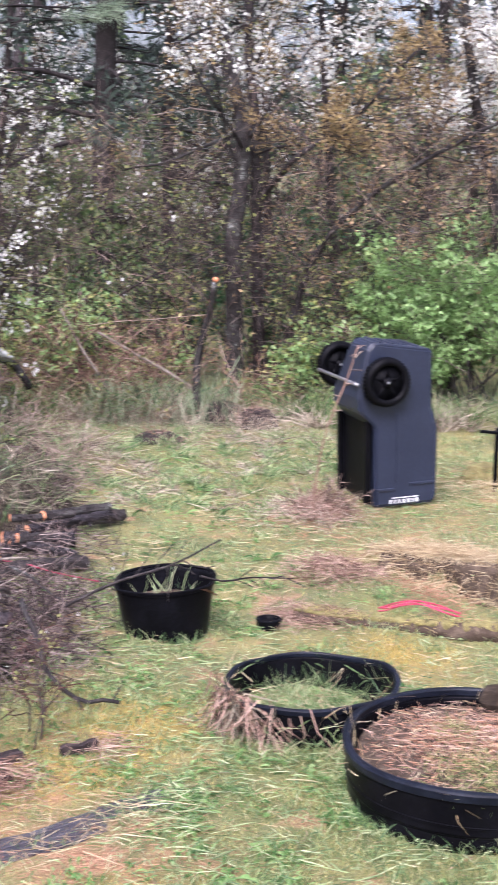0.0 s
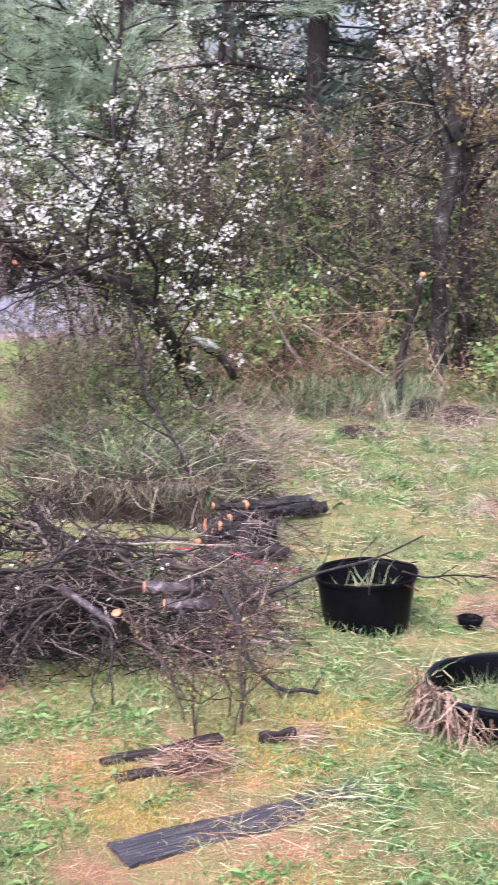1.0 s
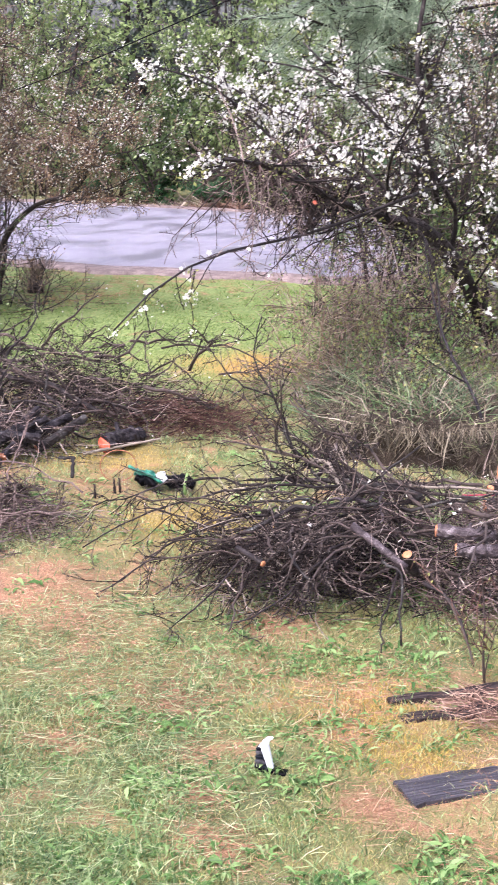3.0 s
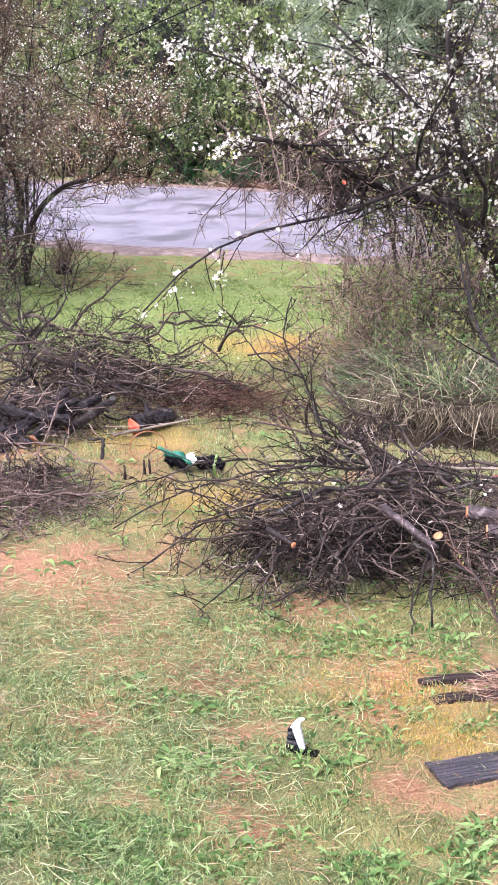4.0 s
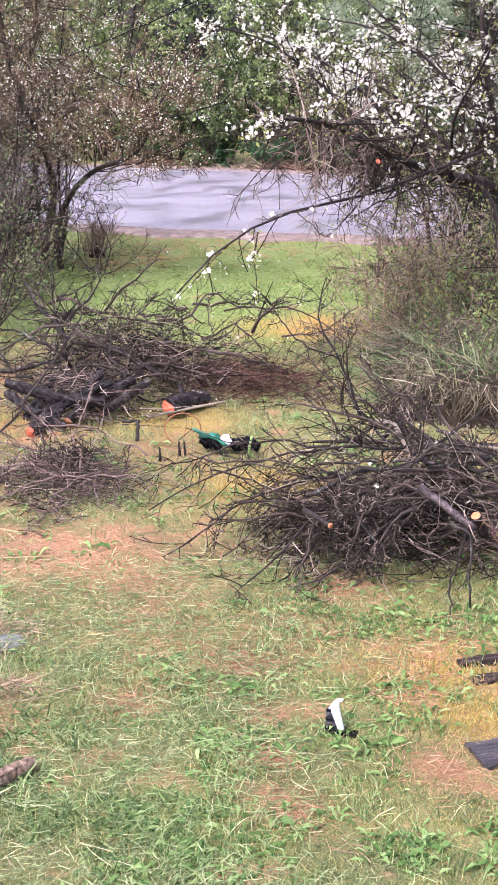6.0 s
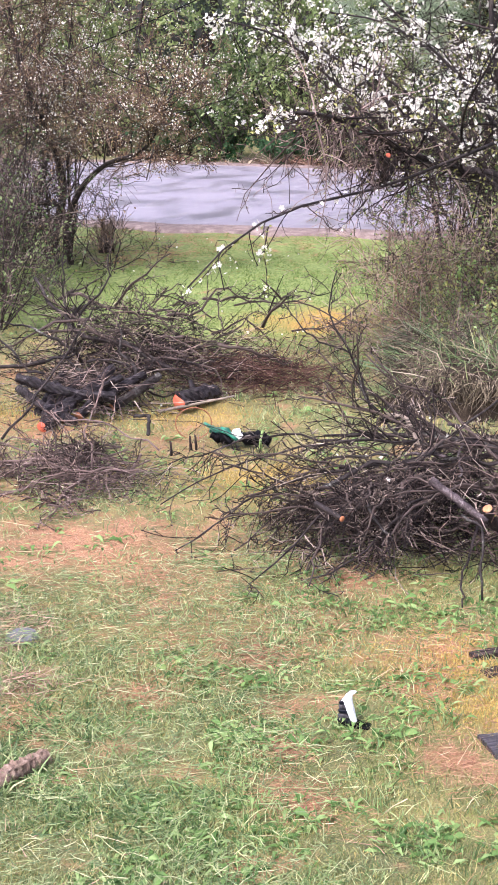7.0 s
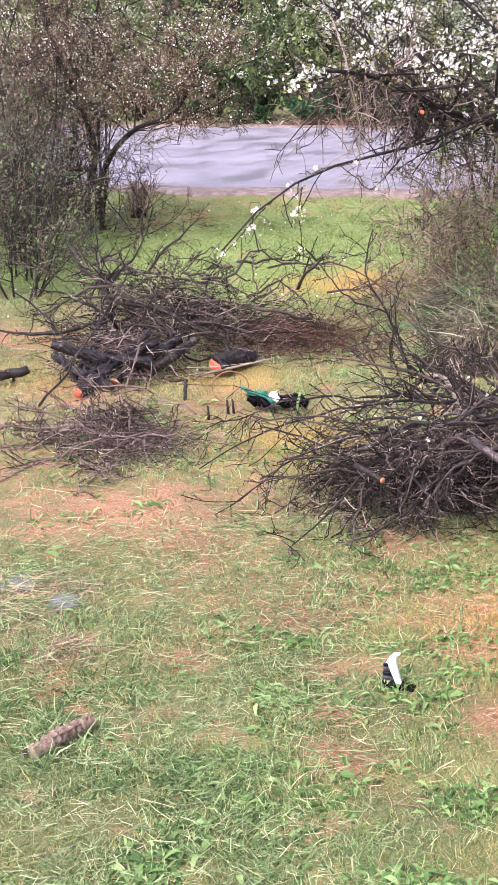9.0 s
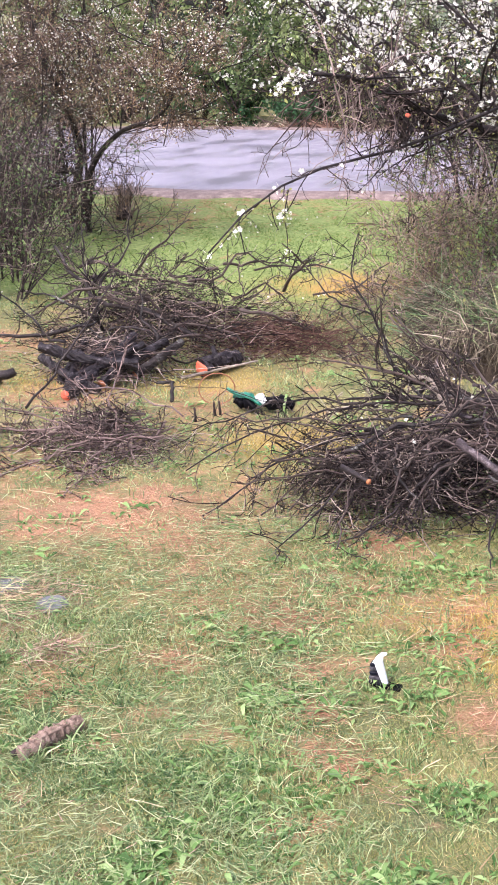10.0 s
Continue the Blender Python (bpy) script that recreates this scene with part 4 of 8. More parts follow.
part("blossom", blossoms(Geo(), c + rng.normal(size=c.shape) * 0.028, 0.038), PETAL, plum, "white five-petalled blossom", kind="stuff")
tw = paths(np.repeat([[-2.2, 11.6, 0.7]], 30, 0) + rng.normal(size=(30, 3)) * 0.06, rng.normal(size=(30, 3)) + [0, -0.3, 0.5], rng.uniform(0.3, 0.7, 30), 7, 0.35)
part("trunk_twig", tubes(Geo(), tw, taper(np.full(30, 0.005), 7, 0.4), 3), PINKTWIG, plum, kind="stuff")
part("young_leaf", leaves(Geo(), np.repeat(along(tw, 260), 2, 0) + rng.normal(size=(520, 3)) * [0.14, 0.16, 0.14], 0.038, 0.5), YELLOWLEAF, plum, kind="stuff")
part("cut_face", tubes(Geo(), [(-2.85, 9.05, 1.62), (-2.846, 9.046, 1.627)], [0.019, 0.018], 10), REDCUT, plum, "pinkish cut wood")
A, AR = kids(np.delete(LP[:12], 1, 0), np.delete(LR[:12], 1, 0), 16, (0.1, 1), (30, 75), (0.15, 0.38), 7, 0.22, 0.0, 0.5)
A1, AR1 = kids(LP[[1]], LR[[1]], 20, (0.1, 1), (30, 80), (0.05, 0.16), 7, 0.2, 0.0, 0.5)
A, AR = np.concatenate([A, A1]), np.concatenate([AR, AR1])
B, BR = kids(A[:-20], AR[:-20], 9, (0.1, 1), (30, 75), (0.3, 0.55), 5, 0.28, 0.0)
C, CR = spurs(B, 4600, 0.02, 0.08, 0.002)
B1, BR1 = kids(A1, AR1, 3, (0.2, 1), (35, 85), (0.3, 0.6), 4, 0.5)
C1, CR1 = spurs(A1, 60, 0.01, 0.03, 0.002)
g = tubes(tubes(Geo(), A, np.maximum(AR, 0.0035), 4), B, np.maximum(BR, 0.0028), 3)
part("twig", tubes(tubes(tubes(g, C, CR, 3), B1, np.maximum(BR1, 0.002), 3), C1, CR1, 3), PLUMTWIG, plum, kind="stuff")
# fine curtain of hanging twigs under the arched limb
H, HR = kids(LP[[0, 0, 4]], LR[[0, 0, 4]], 30, (0.05, 0.95), (50, 100), (0.14, 0.34), 7, 0.24, 0.14, 0.3)
HB, HBR = kids(H, HR, 9, (0.15, 1), (30, 75), (0.25, 0.5), 5, 0.28, 0.03)
for q in (H, HB):
    stay_up(q, 0.25)
part("hanging_twig", tubes(tubes(Geo(), H, np.maximum(HR, 0.003), 3), HB, np.maximum(HBR, 0.002), 3), WOODTWIG, plum, kind="stuff")
c = np.concatenate([along(B, 1700), along(C, 3200)])
c = c[(c[:, 2] > 1.2) & (rng.uniform(size=len(c)) < np.maximum(np.clip((c[:, 2] - 1.5) / 0.7, 0.0, 0.6), np.where(c[:, 0] > -2.8, 0.22, 0.06)))]
c = c[((c[:, 0] > -3.0) | (c[:, 2] > 1.85)) & (rng.uniform(size=len(c)) < np.where(c[:, 0] > -2.5, 0.55, 1.0))]
young = along(C, 2200)
c = np.repeat(c[::3], 7, 0)
part("blossom", blossoms(Geo(), c + rng.normal(size=c.shape) * 0.024, 0.03), PETAL, plum, "white five-petalled blossom", kind="stuff")
part("young_leaf", leaves(Geo(), young, 0.032, 0.5), YELLOWLEAF, plum, kind="stuff")
c = np.repeat(np.concatenate([along(LP[[1]], 14), along(A1, 22)]), 2, 0)
part("blossom", blossoms(Geo(), c + rng.normal(size=c.shape) * 0.022, 0.036), PETAL, plum, "white five-petalled blossom", kind="stuff")
D = np.stack([smooth_path([(-3.26, 7.93, 1.27), (-3.275, 7.9, 1.1), (-3.25, 7.88, 0.97), (-3.26, 7.86, 0.84)], 10), smooth_path([(-3.4, 7.79, 1.2), (-3.55, 7.86, 1.08), (-3.7, 7.9, 0.93), (-3.84, 7.9, 0.8)], 10)])
DK, DKR = kids(D, taper(np.full(2, 0.005), 10, 0.4), 7, (0.1, 1), (35, 80), (0.1, 0.3), 4, 0.3)
part("twig", tubes(tubes(Geo(), D, taper(np.full(2, 0.005), 10, 0.4), 4), DK, np.maximum(DKR, 0.002), 3), PLUMTWIG, plum, kind="stuff")
c = np.repeat(np.concatenate([along(D, 18), along(DK, 12)]), 3, 0)
part("blossom", blossoms(Geo(), c[::2] + rng.normal(size=c[::2].shape) * 0.014, 0.02), PETAL, plum, "greenish-white blossom pairs", kind="stuff")
part("young_leaf", leaves(Geo(), np.repeat(along(D, 40), 2, 0) + rng.normal(size=(80, 3)) * 0.012, 0.026, 0.6), YELLOWLEAF, plum, kind="stuff")
c = along(HB, 900)
part("bud", leaves(Geo(), c, 0.022, 0.6), YELLOWLEAF, plum, kind="stuff")

# a fan of crooked twigs spreading from the arched limb towards the road
n = 46
u = rng.integers(4, 11, n)
d = np.stack([rng.uniform(-1.2, 0.3, n), rng.uniform(-0.8, 0.5, n), rng.uniform(-0.75, 0.35, n)], -1)
F = paths(LP[0][u] + rng.normal(size=(n, 3)) * 0.01, d, rng.uniform(0.3, 0.8, n), 8, 0.16, 0.05)
FA, FAR = kids(F, taper(np.full(n, 0.008), 8, 0.4), 8, (0.1, 1), (25, 70), (0.2, 0.5), 5, 0.25, 0.03)
FS, FSR = spurs(FA, 900, 0.015, 0.06, 0.0018)
part("fan_twig", tubes(tubes(tubes(Geo(), F, taper(np.full(n, 0.006), 8, 0.4), 4), FA, np.maximum(FAR, 0.0026), 3), FS, FSR, 3), PINKTWIG, plum, kind="stuff")

# a tangle of thin suckers behind and under the plum
for sx, sy, h in ((-3.0, 10.8, 1.25), (-2.95, 11.2, 1.35), (-2.75, 11.5, 1.3), (-3.1, 11.7, 1.3), (-2.45, 12.0, 1.3), (-2.9, 12.2, 1.4), (-2.8, 10.4, 1.15), (-3.1, 10.3, 1.15), (-3.3, 10.9, 1.2), (-3.3, 11.4, 1.4)):
    shrub("plum_sucker", sx, sy, h, 0.5, "dense tangle of thin brown suckers in new leaf", "thicket", 7, 0.005, bark=BRAMBLE, twig=PINKTWIG if h > 1.2 else TANTWIG, m=(10, 6), leaf=LEAF, leaf_n=170, leaf_size=0.034, group="plum suckers", low=0.1, extra=(YELLOWLEAF, 120, 0.03), wig=0.35)
for sx, sy in ((-2.45, 11.7), (-2.6, 11.4), (-2.7, 10.9)):
    shrub("leafy_shrub", sx, sy, 0.75, 0.4, "low fresh green shoots under the plum tree", "shrub", 6, 0.005, m=(6, 4), leaf=BRIGHTLEAF, leaf_n=260, leaf_size=0.06, group="green shoots", low=0.2)

for sx, sy, h, n in ((-2.2, 10.7, 0.6, 220), (-1.95, 10.4, 0.45, 180), (-2.1, 10.0, 0.5, 200), (-2.3, 10.2, 0.6, 220), (-2.45, 10.9, 0.8, 240), (-2.6, 10.5, 0.75, 240), (-2.35, 9.6, 0.6, 180), (-2.7, 11.2, 0.85, 240)):
    shrub("plum_sucker", sx, sy, h, 0.45, "pale budding shoots growing round the plum's foot", "thicket", 7, 0.005, bark=BRAMBLE, twig=WOODTWIG, m=(6, 4), leaf=BRIGHTLEAF, leaf_n=n, leaf_size=0.036, group="plum suckers", low=0.2, extra=(YELLOWLEAF, n, 0.036), wig=0.3)

# the thin stem in front of the tussock
sp = thing("bare_sapling", (-1.48, 8.75, 0), "thin dark bare sapling leaning over a grass tussock", "sapling")
SP = np.stack([smooth_path([(-1.48, 8.75, -0.03), (-1.67, 8.91, 0.41), (-1.9, 9.07, 0.7), (-2.1, 9.33, 1.1), (-2.2, 9.5, 1.4)], 12)])
SR = np.linspace(0.016, 0.004, 12)[None]
K, KR = kids(SP, SR, 12, (0.3, 1), (30, 70), (0.15, 0.4), 5, 0.15)
part("stem", tubes(Geo(), SP, SR, 6), WETBLACK, sp)
part("twig", tubes(Geo(), K, np.maximum(KR, 0.003), 3), PLUMTWIG, sp, kind="stuff")

# background plum thicket in flower behind the leaning tree
for sx, sy, h, n in ((-2.9, 13.9, 3.2, 600), (-2.3, 14.6, 3.4, 150)):
    shrub("blossoming_thicket", sx, sy, h, 1.2, "wild plum thicket covered in white blossom", "plum thicket", 10, 0.02, m=(11, 7), leaf=YELLOWLEAF, leaf_n=500, leaf_size=0.04, petals=n, petal_size=0.042, group="plum thickets")

# ---- pine with long needles ----
pine = thing("pine_tree", (-3.7, 15.6, 0), "pine tree with long soft green needles", "pine tree")
part("trunk", tubes(Geo(), smooth_path([(-3.7, 15.6, -0.05), (-3.65, 15.6, 2), (-3.7, 15.55, 7)], 12), np.linspace(0.13, 0.06, 12), 12, 0.05), FIRBARK, pine)
n = 40
goal = np.stack([rng.uniform(-4.6, -3.2, n), rng.uniform(12.6, 13.9, n), rng.uniform(2.55, 3.8, n)], -1)
goal[26:] = np.stack([rng.uniform(-5.5, -2, 14), rng.uniform(14.5, 17.5, 14), rng.uniform(3.5, 6.5, 14)], -1)
foot = np.stack([np.full(n, -3.68), np.full(n, 15.55), goal[:, 2] - rng.uniform(0.0, 0.5, n)], -1)
PB = paths(foot, goal - foot, np.linalg.norm(goal - foot, axis=1), 8, 0.06)
PK, PKR = kids(PB, taper(np.full(n, 0.03), 8), 6, (0.35, 1), (25, 55), (0.25, 0.4), 4, 0.1, -0.03)
part("bough", tubes(tubes(Geo(), PB, taper(np.full(n, 0.028), 8), 5), PK, np.maximum(PKR, 0.006), 4), FIRBARK, pine, kind="stuff")
tip = np.concatenate([PK[:, -1], PK[:, -2], PB[:, -1]])
way = unit(np.concatenate([PK[:, -1] - PK[:, -2]] * 2 + [PB[:, -1] - PB[:, -2]]))
tip, way = np.repeat(tip, 52, 0), np.repeat(way, 52, 0)
part("needle_tuft", blades(Geo(), tip - way * rng.uniform(0, 0.22, (len(tip), 1)), way * 0.75 + 0.75 * rng.normal(size=way.shape) * 0.7, rng.uniform(0.14, 0.26, len(tip)), 0.0075, 0.1, True), PINENEEDLE, pine, kind="stuff")

# ---- trees on the far side of the lawn ----
rng = np.random.default_rng(23)
for pts, lab in (([(-8.25, 13.54, 0), (-8.12, 13.62, 0.44), (-8.05, 13.66, 0.88), (-8.12, 13.5, 1.38), (-8.19, 13.22, 1.87), (-8.3, 13, 3.2)], "dark crooked tree with a brown twiggy crown"),
                 ([(-7.82, 13.33, 0), (-7.84, 13.32, 0.43), (-7.74, 13.37, 0.73), (-7.27, 13.18, 1.11), (-6.71, 13.02, 1.3), (-6.3, 12.9, 1.9)], "dark forked tree leaning over the lawn")):
    bare_tree("lawn_tree", pts, 0.04, 0.014, lab, BARK, (38, 12, 8), (0.3, 0.55), leaf=RUSTLEAF, leaf_n=3600, leaf_size=0.022, petals=900, petal_size=0.024, twig=BROWNTWIG, floor=1.05 if pts[0][0] > -8 else 0.3)
bare_tree("lawn_tree", [(-7.93, 13.38, 0.66), (-7.95, 12.55, 0.75), (-7.95, 11.59, 0.68), (-7.9, 11, 0.8)], 0.03, 0.01, "low bare limb sweeping over the lawn", BARK, (18, 8, 4), (0.2, 0.4), low=0.15)
for sx, sy, h, n in ((-9.2, 14.0, 3.4, 1500), (-9.1, 12.6, 3.0, 500), (-8.5, 14.3, 3.3, 1400), (-10, 12.8, 3.2, 900), (-9.4, 15, 3.4, 1600)):
    shrub("lawn_thicket", sx, sy, h, 1.1, "tall brown twiggy thicket with scattered white blossom", "thicket", 9, 0.02, twig=BROWNTWIG, m=(10, 6), leaf=RUSTLEAF, leaf_n=1700, leaf_size=0.026, petals=n, petal_size=0.026, group="thickets beside the lawn", low=0.3)
for sx, sy, h in ((-6.65, 9.9, 1.3), (-7.15, 10.7, 1.7), (-7.6, 11.4, 1.8), (-7.9, 11.9, 2.0), (-7.2, 9.8, 1.6), (-8.3, 12.6, 2.2), (-8.5, 13.0, 2.2), (-7.9, 10.9, 2.0)):
    shrub("lawn_thicket", sx, sy, h, 0.6, "upright grey-brown thicket with small green leaves", "thicket", 10, 0.012, twig=WOODTWIG, m=(11, 6), leaf=LEAF, leaf_n=800, leaf_size=0.035, group="thickets beside the lawn")
for sx, sy, h in ((-8.1, 13.3, 1.7), (-7.7, 13.1, 1.3), (-8.45, 13.3, 1.9), (-7.35, 13.2, 1.1)):
    shrub("bare_thicket", sx, sy, h, 0.6, "bare brown twigs tangled round tree trunks", "thicket", 7, 0.008, m=(9, 6), group="thickets beside the lawn", low=0.1, wig=0.3, leaf=RUSTLEAF, leaf_n=120, leaf_size=0.03)
stump = thing("tree_stump", (-7.9, 14.3, 0), "short brown stump with dead shoots", "stump")
part("stump_wood", tubes(Geo(), [(-7.9, 14.3, -0.03), (-7.9, 14.3, 0.1), (-7.88, 14.3, 0.2)], [0.1, 0.07, 0.05], 10, 0.15), ROTTEN, stump)
part("shoot", tubes(Geo(), paths(np.repeat([[-7.9, 14.3, 0.1]], 90, 0) + rng.normal(size=(90, 3)) * 0.06, rng.normal(size=(90, 3)) * 0.4 + [0, 0, 1], rng.uniform(0.2, 0.5, 90), 4, 0.2), taper(np.full(90, 0.006), 4), 3), TANTWIG, stump, kind="stuff")

# ---- hedge beyond the road ----
for sx, sy, h, lm, n in ((-17, 27.5, 4.2, LEAF, 1200), (-14.8, 27.0, 4.0, HEDGELEAF, 1500), (-12.9, 26.8, 2.7, LEAF, 1700), (-10.9, 27.0, 4.3, HEDGELEAF, 900), (-11.6, 26.4, 2.6, LEAF, 1400), (-9.4, 26.6, 4.2, LEAF, 2600), (-7.8, 26.4, 4.4, HEDGELEAF, 2800),
                         (-6.2, 26.8, 4.4, LEAF, 1500), (-19.5, 28, 4.4, LEAF, 900), (-15.8, 29.5, 3.6, HEDGELEAF, 300), (-8.4, 30, 5.2, LEAF, 500), (-5.0, 28, 5, LEAF, 600), (-22, 28, 4.6, LEAF, 600),
                         (-3.2, 22.5, 3.6, LEAF, 700), (-2.2, 21, 3.2, LEAF, 500)):
    shrub("hedge_shrub", sx, sy, h, 1.5, "tall green hedge shrub dotted with white blossom", "hedge", 10, 0.03, m=(6, 4), leaf=HEDGELEAF if h > 3.5 else lm, leaf_n=4000, leaf_size=0.105, petals=int(n * 0.8), petal_size=0.05, group="hedge beyond the road", low=0.05)
for sx, sy, h, w in ((-16.2, 30.5, 7.0, 1.2), (-18.3, 30.0, 7.0, 1.4), (-11.2, 29.5, 7.5, 1.1), (-9.6, 29.0, 7.5, 1.4), (-7.6, 28.6, 7.5, 1.5)):
    shrub("hedge_tree", sx, sy, h, w, "tall olive-green leafy tree behind the hedge", "tree", 9, 0.05, m=(7, 5), leaf=HEDGELEAF, leaf_n=4200, leaf_size=0.12, group="trees behind the hedge", low=0.1)
for sx, sy in ((-13.3, 26.4), (-10.2, 26.2), (-15.7, 26.5), (-8.4, 26.1), (-11.8, 26.4)):
    shrub("verge_bush", sx, sy, 0.9, 0.9, "low dark green bush on the verge", "bush", 10, 0.012, m=(5, 4), leaf=DARKLEAF, leaf_n=1500, leaf_size=0.09, group="verge bushes", low=0.05)
# power cable
cable = thing("power_cable", (-4, 24.9, 0), "black cable slanting down from a pole", "cable")
cp = smooth_path([(-16.5, 19.2, 0.6), (-11.0, 21.87, 2.72), (-9.4, 22.61, 3.49), (-8.29, 23.04, 4.01), (-4, 24.9, 6.2)], 24)
part("wire", tubes(Geo(), cp, np.full(24, 0.011), 5), BLACK, cable)
for q in (cp[-1],):
    part("pole", tubes(Geo(), [(q[0], q[1], -0.1), (q[0], q[1], q[2] + 0.3)], [0.13, 0.1], 8), BARK, cable)


# ---- things on the grass ----
rng = np.random.default_rng(14)
def rod(geo, a, b, r0, r1=None, k=6, sides=10, lumpy=0.03):
    return tubes(geo, np.linspace(a, b, k), np.linspace(r0, r1 or r0, k), sides, lumpy)


def log(a, b, r, label, group="cut logs", end=None, bark=None, both=False):
    """A cut log from a to b: bark, and a paler cut face at a."""
    a, b = np.array(a, float), np.array(b, float)
    ob = thing("log", a, label, "log", group)
    u = np.linspace(0, 1, 22)
    bend = np.outer(np.sin(np.pi * u) * 0.04 * np.linalg.norm(b - a), unit(np.cross(b - a, rng.normal(size=3))))
    P = a + np.outer(u, b - a) + bend
    girth = r * (1 - 0.1 * u) * (1 + 0.07 * np.sin(9 * u + rng.uniform(0, 6)) + 0.05 * rng.normal(size=22))
    girth[0] = r
    part("bark", tubes(Geo(), P, girth, 14, 0.11), bark or BARK, ob, smooth=False)
    k = int(rng.integers(0, 3))
    for i in rng.integers(4, 20, k):
        d = unit(np.cross(b - a, rng.normal(size=3)) + 0.3 * (b - a))
        part("knot_stub", tubes(Geo(), [P[i], P[i] + d * r * 1.3, P[i] + d * r * 1.9], [r * 0.45, r * 0.3, r * 0.24], 8, 0.1), bark or BARK, ob)
    t = unit(b - a)
    part("cut_face", tubes(Geo(), [a + t * 0.003, a - t * 0.004], [r * 0.93, r * 0.9], 14), end or CUT, ob, "orange freshly cut wood" if end in (None, CUT, REDCUT) else "dark weathered end")
    if both:
        part("cut_face", tubes(Geo(), [b - t * 0.003, b + t * 0.004], [r * 0.86, r * 0.84], 14), end or CUT, ob, "orange freshly cut wood")
    return ob


# the dump cart, standing on its front end
def dump_cart():
    """Local axes: x along the tub's depth from its underside, y along the axle, z up the length of the cart."""
    root = thing("dump_cart", (0, 0, 0), "slate-grey plastic dump cart standing on end with black wheels", "garden cart")
    bm = bmesh.new()
    # half outline of the tub's side: underside at small x, open top at large x
    side = [(0.09, 0.0), (0.55, 0.0), (0.575, 0.05), (0.58, 0.55), (0.55, 0.66), (0.53, 0.70), (0.525, 1.12), (0.07, 1.19), (0.03, 1.15), (-0.04, 0.80), (-0.03, 0.70), (0.09, 0.58)]
    loops = []
    def far_side(x, z):
        """The tub narrows towards its underside and its back end."""
        return 1 - 0.30 * max(0, 1 - x / 0.5) - 0.3 * max(0, z - 0.85) / 0.34

    for y, s in ((0.0, 0.0), (0.02, 1.0), (0.70, 1.0), (0.72, 0.0)):
        inset = 0.02 * (1 - s)
        cx, cz = 0.27, 0.6
        loops.append([bm.verts.new((cx + (x - cx) * (1 - inset * 2), y * far_side(x, z), cz + (z - cz) * (1 - inset))) for x, z in side])
    for a, b in zip(loops, loops[1:]):
        for i in range(len(side)):
            j = (i + 1) % len(side)
            bm.faces.new((a[i], a[j], b[j], b[i]))
    bm.faces.new(loops[0])
    bm.faces.new(loops[-1][::-1])
    bmesh.ops.recalc_face_normals(bm, faces=bm.faces)
    bmesh.ops.bevel(bm, geom=[e for e in bm.edges if e.calc_face_angle(0) > 0.35], offset=0.012, segments=2, affect="EDGES")
    part("tub", bm, CARTGREY, root, smooth=False)
    # raised ribs and the band at the foot
    bm = bmesh.new()
    box(bm, (0.10, -0.012, 0.12), (0.24, 0.0, 0.14), 0.004)
    box(bm, (0.36, -0.012, 0.15), (0.545, 0.0, 0.17), 0.004)
    box(bm, (0.25, -0.008, 0.18), (0.27, 0.0, 0.68), 0.003)
    part("rib", bm, CARTGREY, root, smooth=False)
    for i in range(4):
        part("rib", box(bmesh.new(), (0.14 + 0.09 * i, 0.06, 1.145 - 0.014 * i), (0.175 + 0.09 * i, 0.36, 1.186 - 0.014 * i), 0.008), CARTGREY, root, smooth=False)
    # dark frame under the tub, and a black sheet for the hollow's shade
    for y in (0.03, 0.52):
        part("frame_leg", box(bmesh.new(), (0.03, y, 0.02), (0.075, y + 0.05, 0.62), 0.008), BLACK, root, smooth=False)
    part("underside_panel", box(bmesh.new(), (0.07, 0.08, 0.03), (0.088, 0.53, 0.62), 0.004), TYREBLACK, root, smooth=False)
    part("axle", rod(Geo(), (-0.045, 0.0, 0.9), (-0.045, 0.74, 0.9), 0.012, lumpy=0), STEEL, root)
    for y in (-0.07, 0.79):
        hub = (0.14, y, 0.92)
        wheel = thing("wheel", hub)
        wheel.parent = root
        w = np.linspace(0, 2 * np.pi, 80, endpoint=False)
        prof = [(0.122, -0.04), (0.145, -0.048), (0.16, -0.036), (0.162, 0.036), (0.145, 0.048), (0.122, 0.04)]
        v = np.array([[((r + (0.014 if 2 <= k <= 3 and i % 2 else 0)) * np.cos(a) + hub[0], hub[1] + z, hub[2] + (r + (0.014 if 2 <= k <= 3 and i % 2 else 0)) * np.sin(a)) for i, a in enumerate(w)] for k, (r, z) in enumerate(prof)])
        ix = np.arange(6 * 80).reshape(6, 80)
        f = np.concatenate([np.stack([ix[k], np.roll(ix[k], -1), np.roll(ix[(k + 1) % 6], -1), ix[(k + 1) % 6]], -1) for k in range(6)])
        part("tyre", Geo().add(v, f), TYREBLACK, wheel)
        g = Geo()
        for j in range(5):
            a = j * 2 * np.pi / 5 + 0.3
            rod(g, (hub[0] + 0.03 * np.cos(a), y, hub[2] + 0.03 * np.sin(a)), (hub[0] + 0.13 * np.cos(a), y, hub[2] + 0.13 * np.sin(a)), 0.02, 0.013, 3, 6, 0)
        rod(g, (hub[0], y - 0.035, hub[2]), (hub[0], y + 0.035, hub[2]), 0.034, 0.034, 3, 12, 0)
        part("rim", g, BLACK, wheel)
        part("disc", rod(Geo(), (hub[0], y - 0.012, hub[2]), (hub[0], y + 0.012, hub[2]), 0.128, 0.128, 3, 40, 0), TYREBLACK, wheel, "black wheel disc")
        part("hub_cap", rod(Geo(), (hub[0], y - 0.042, hub[2]), (hub[0], y - 0.034, hub[2]), 0.01, 0.01, 2, 10, 0), STEEL, wheel)
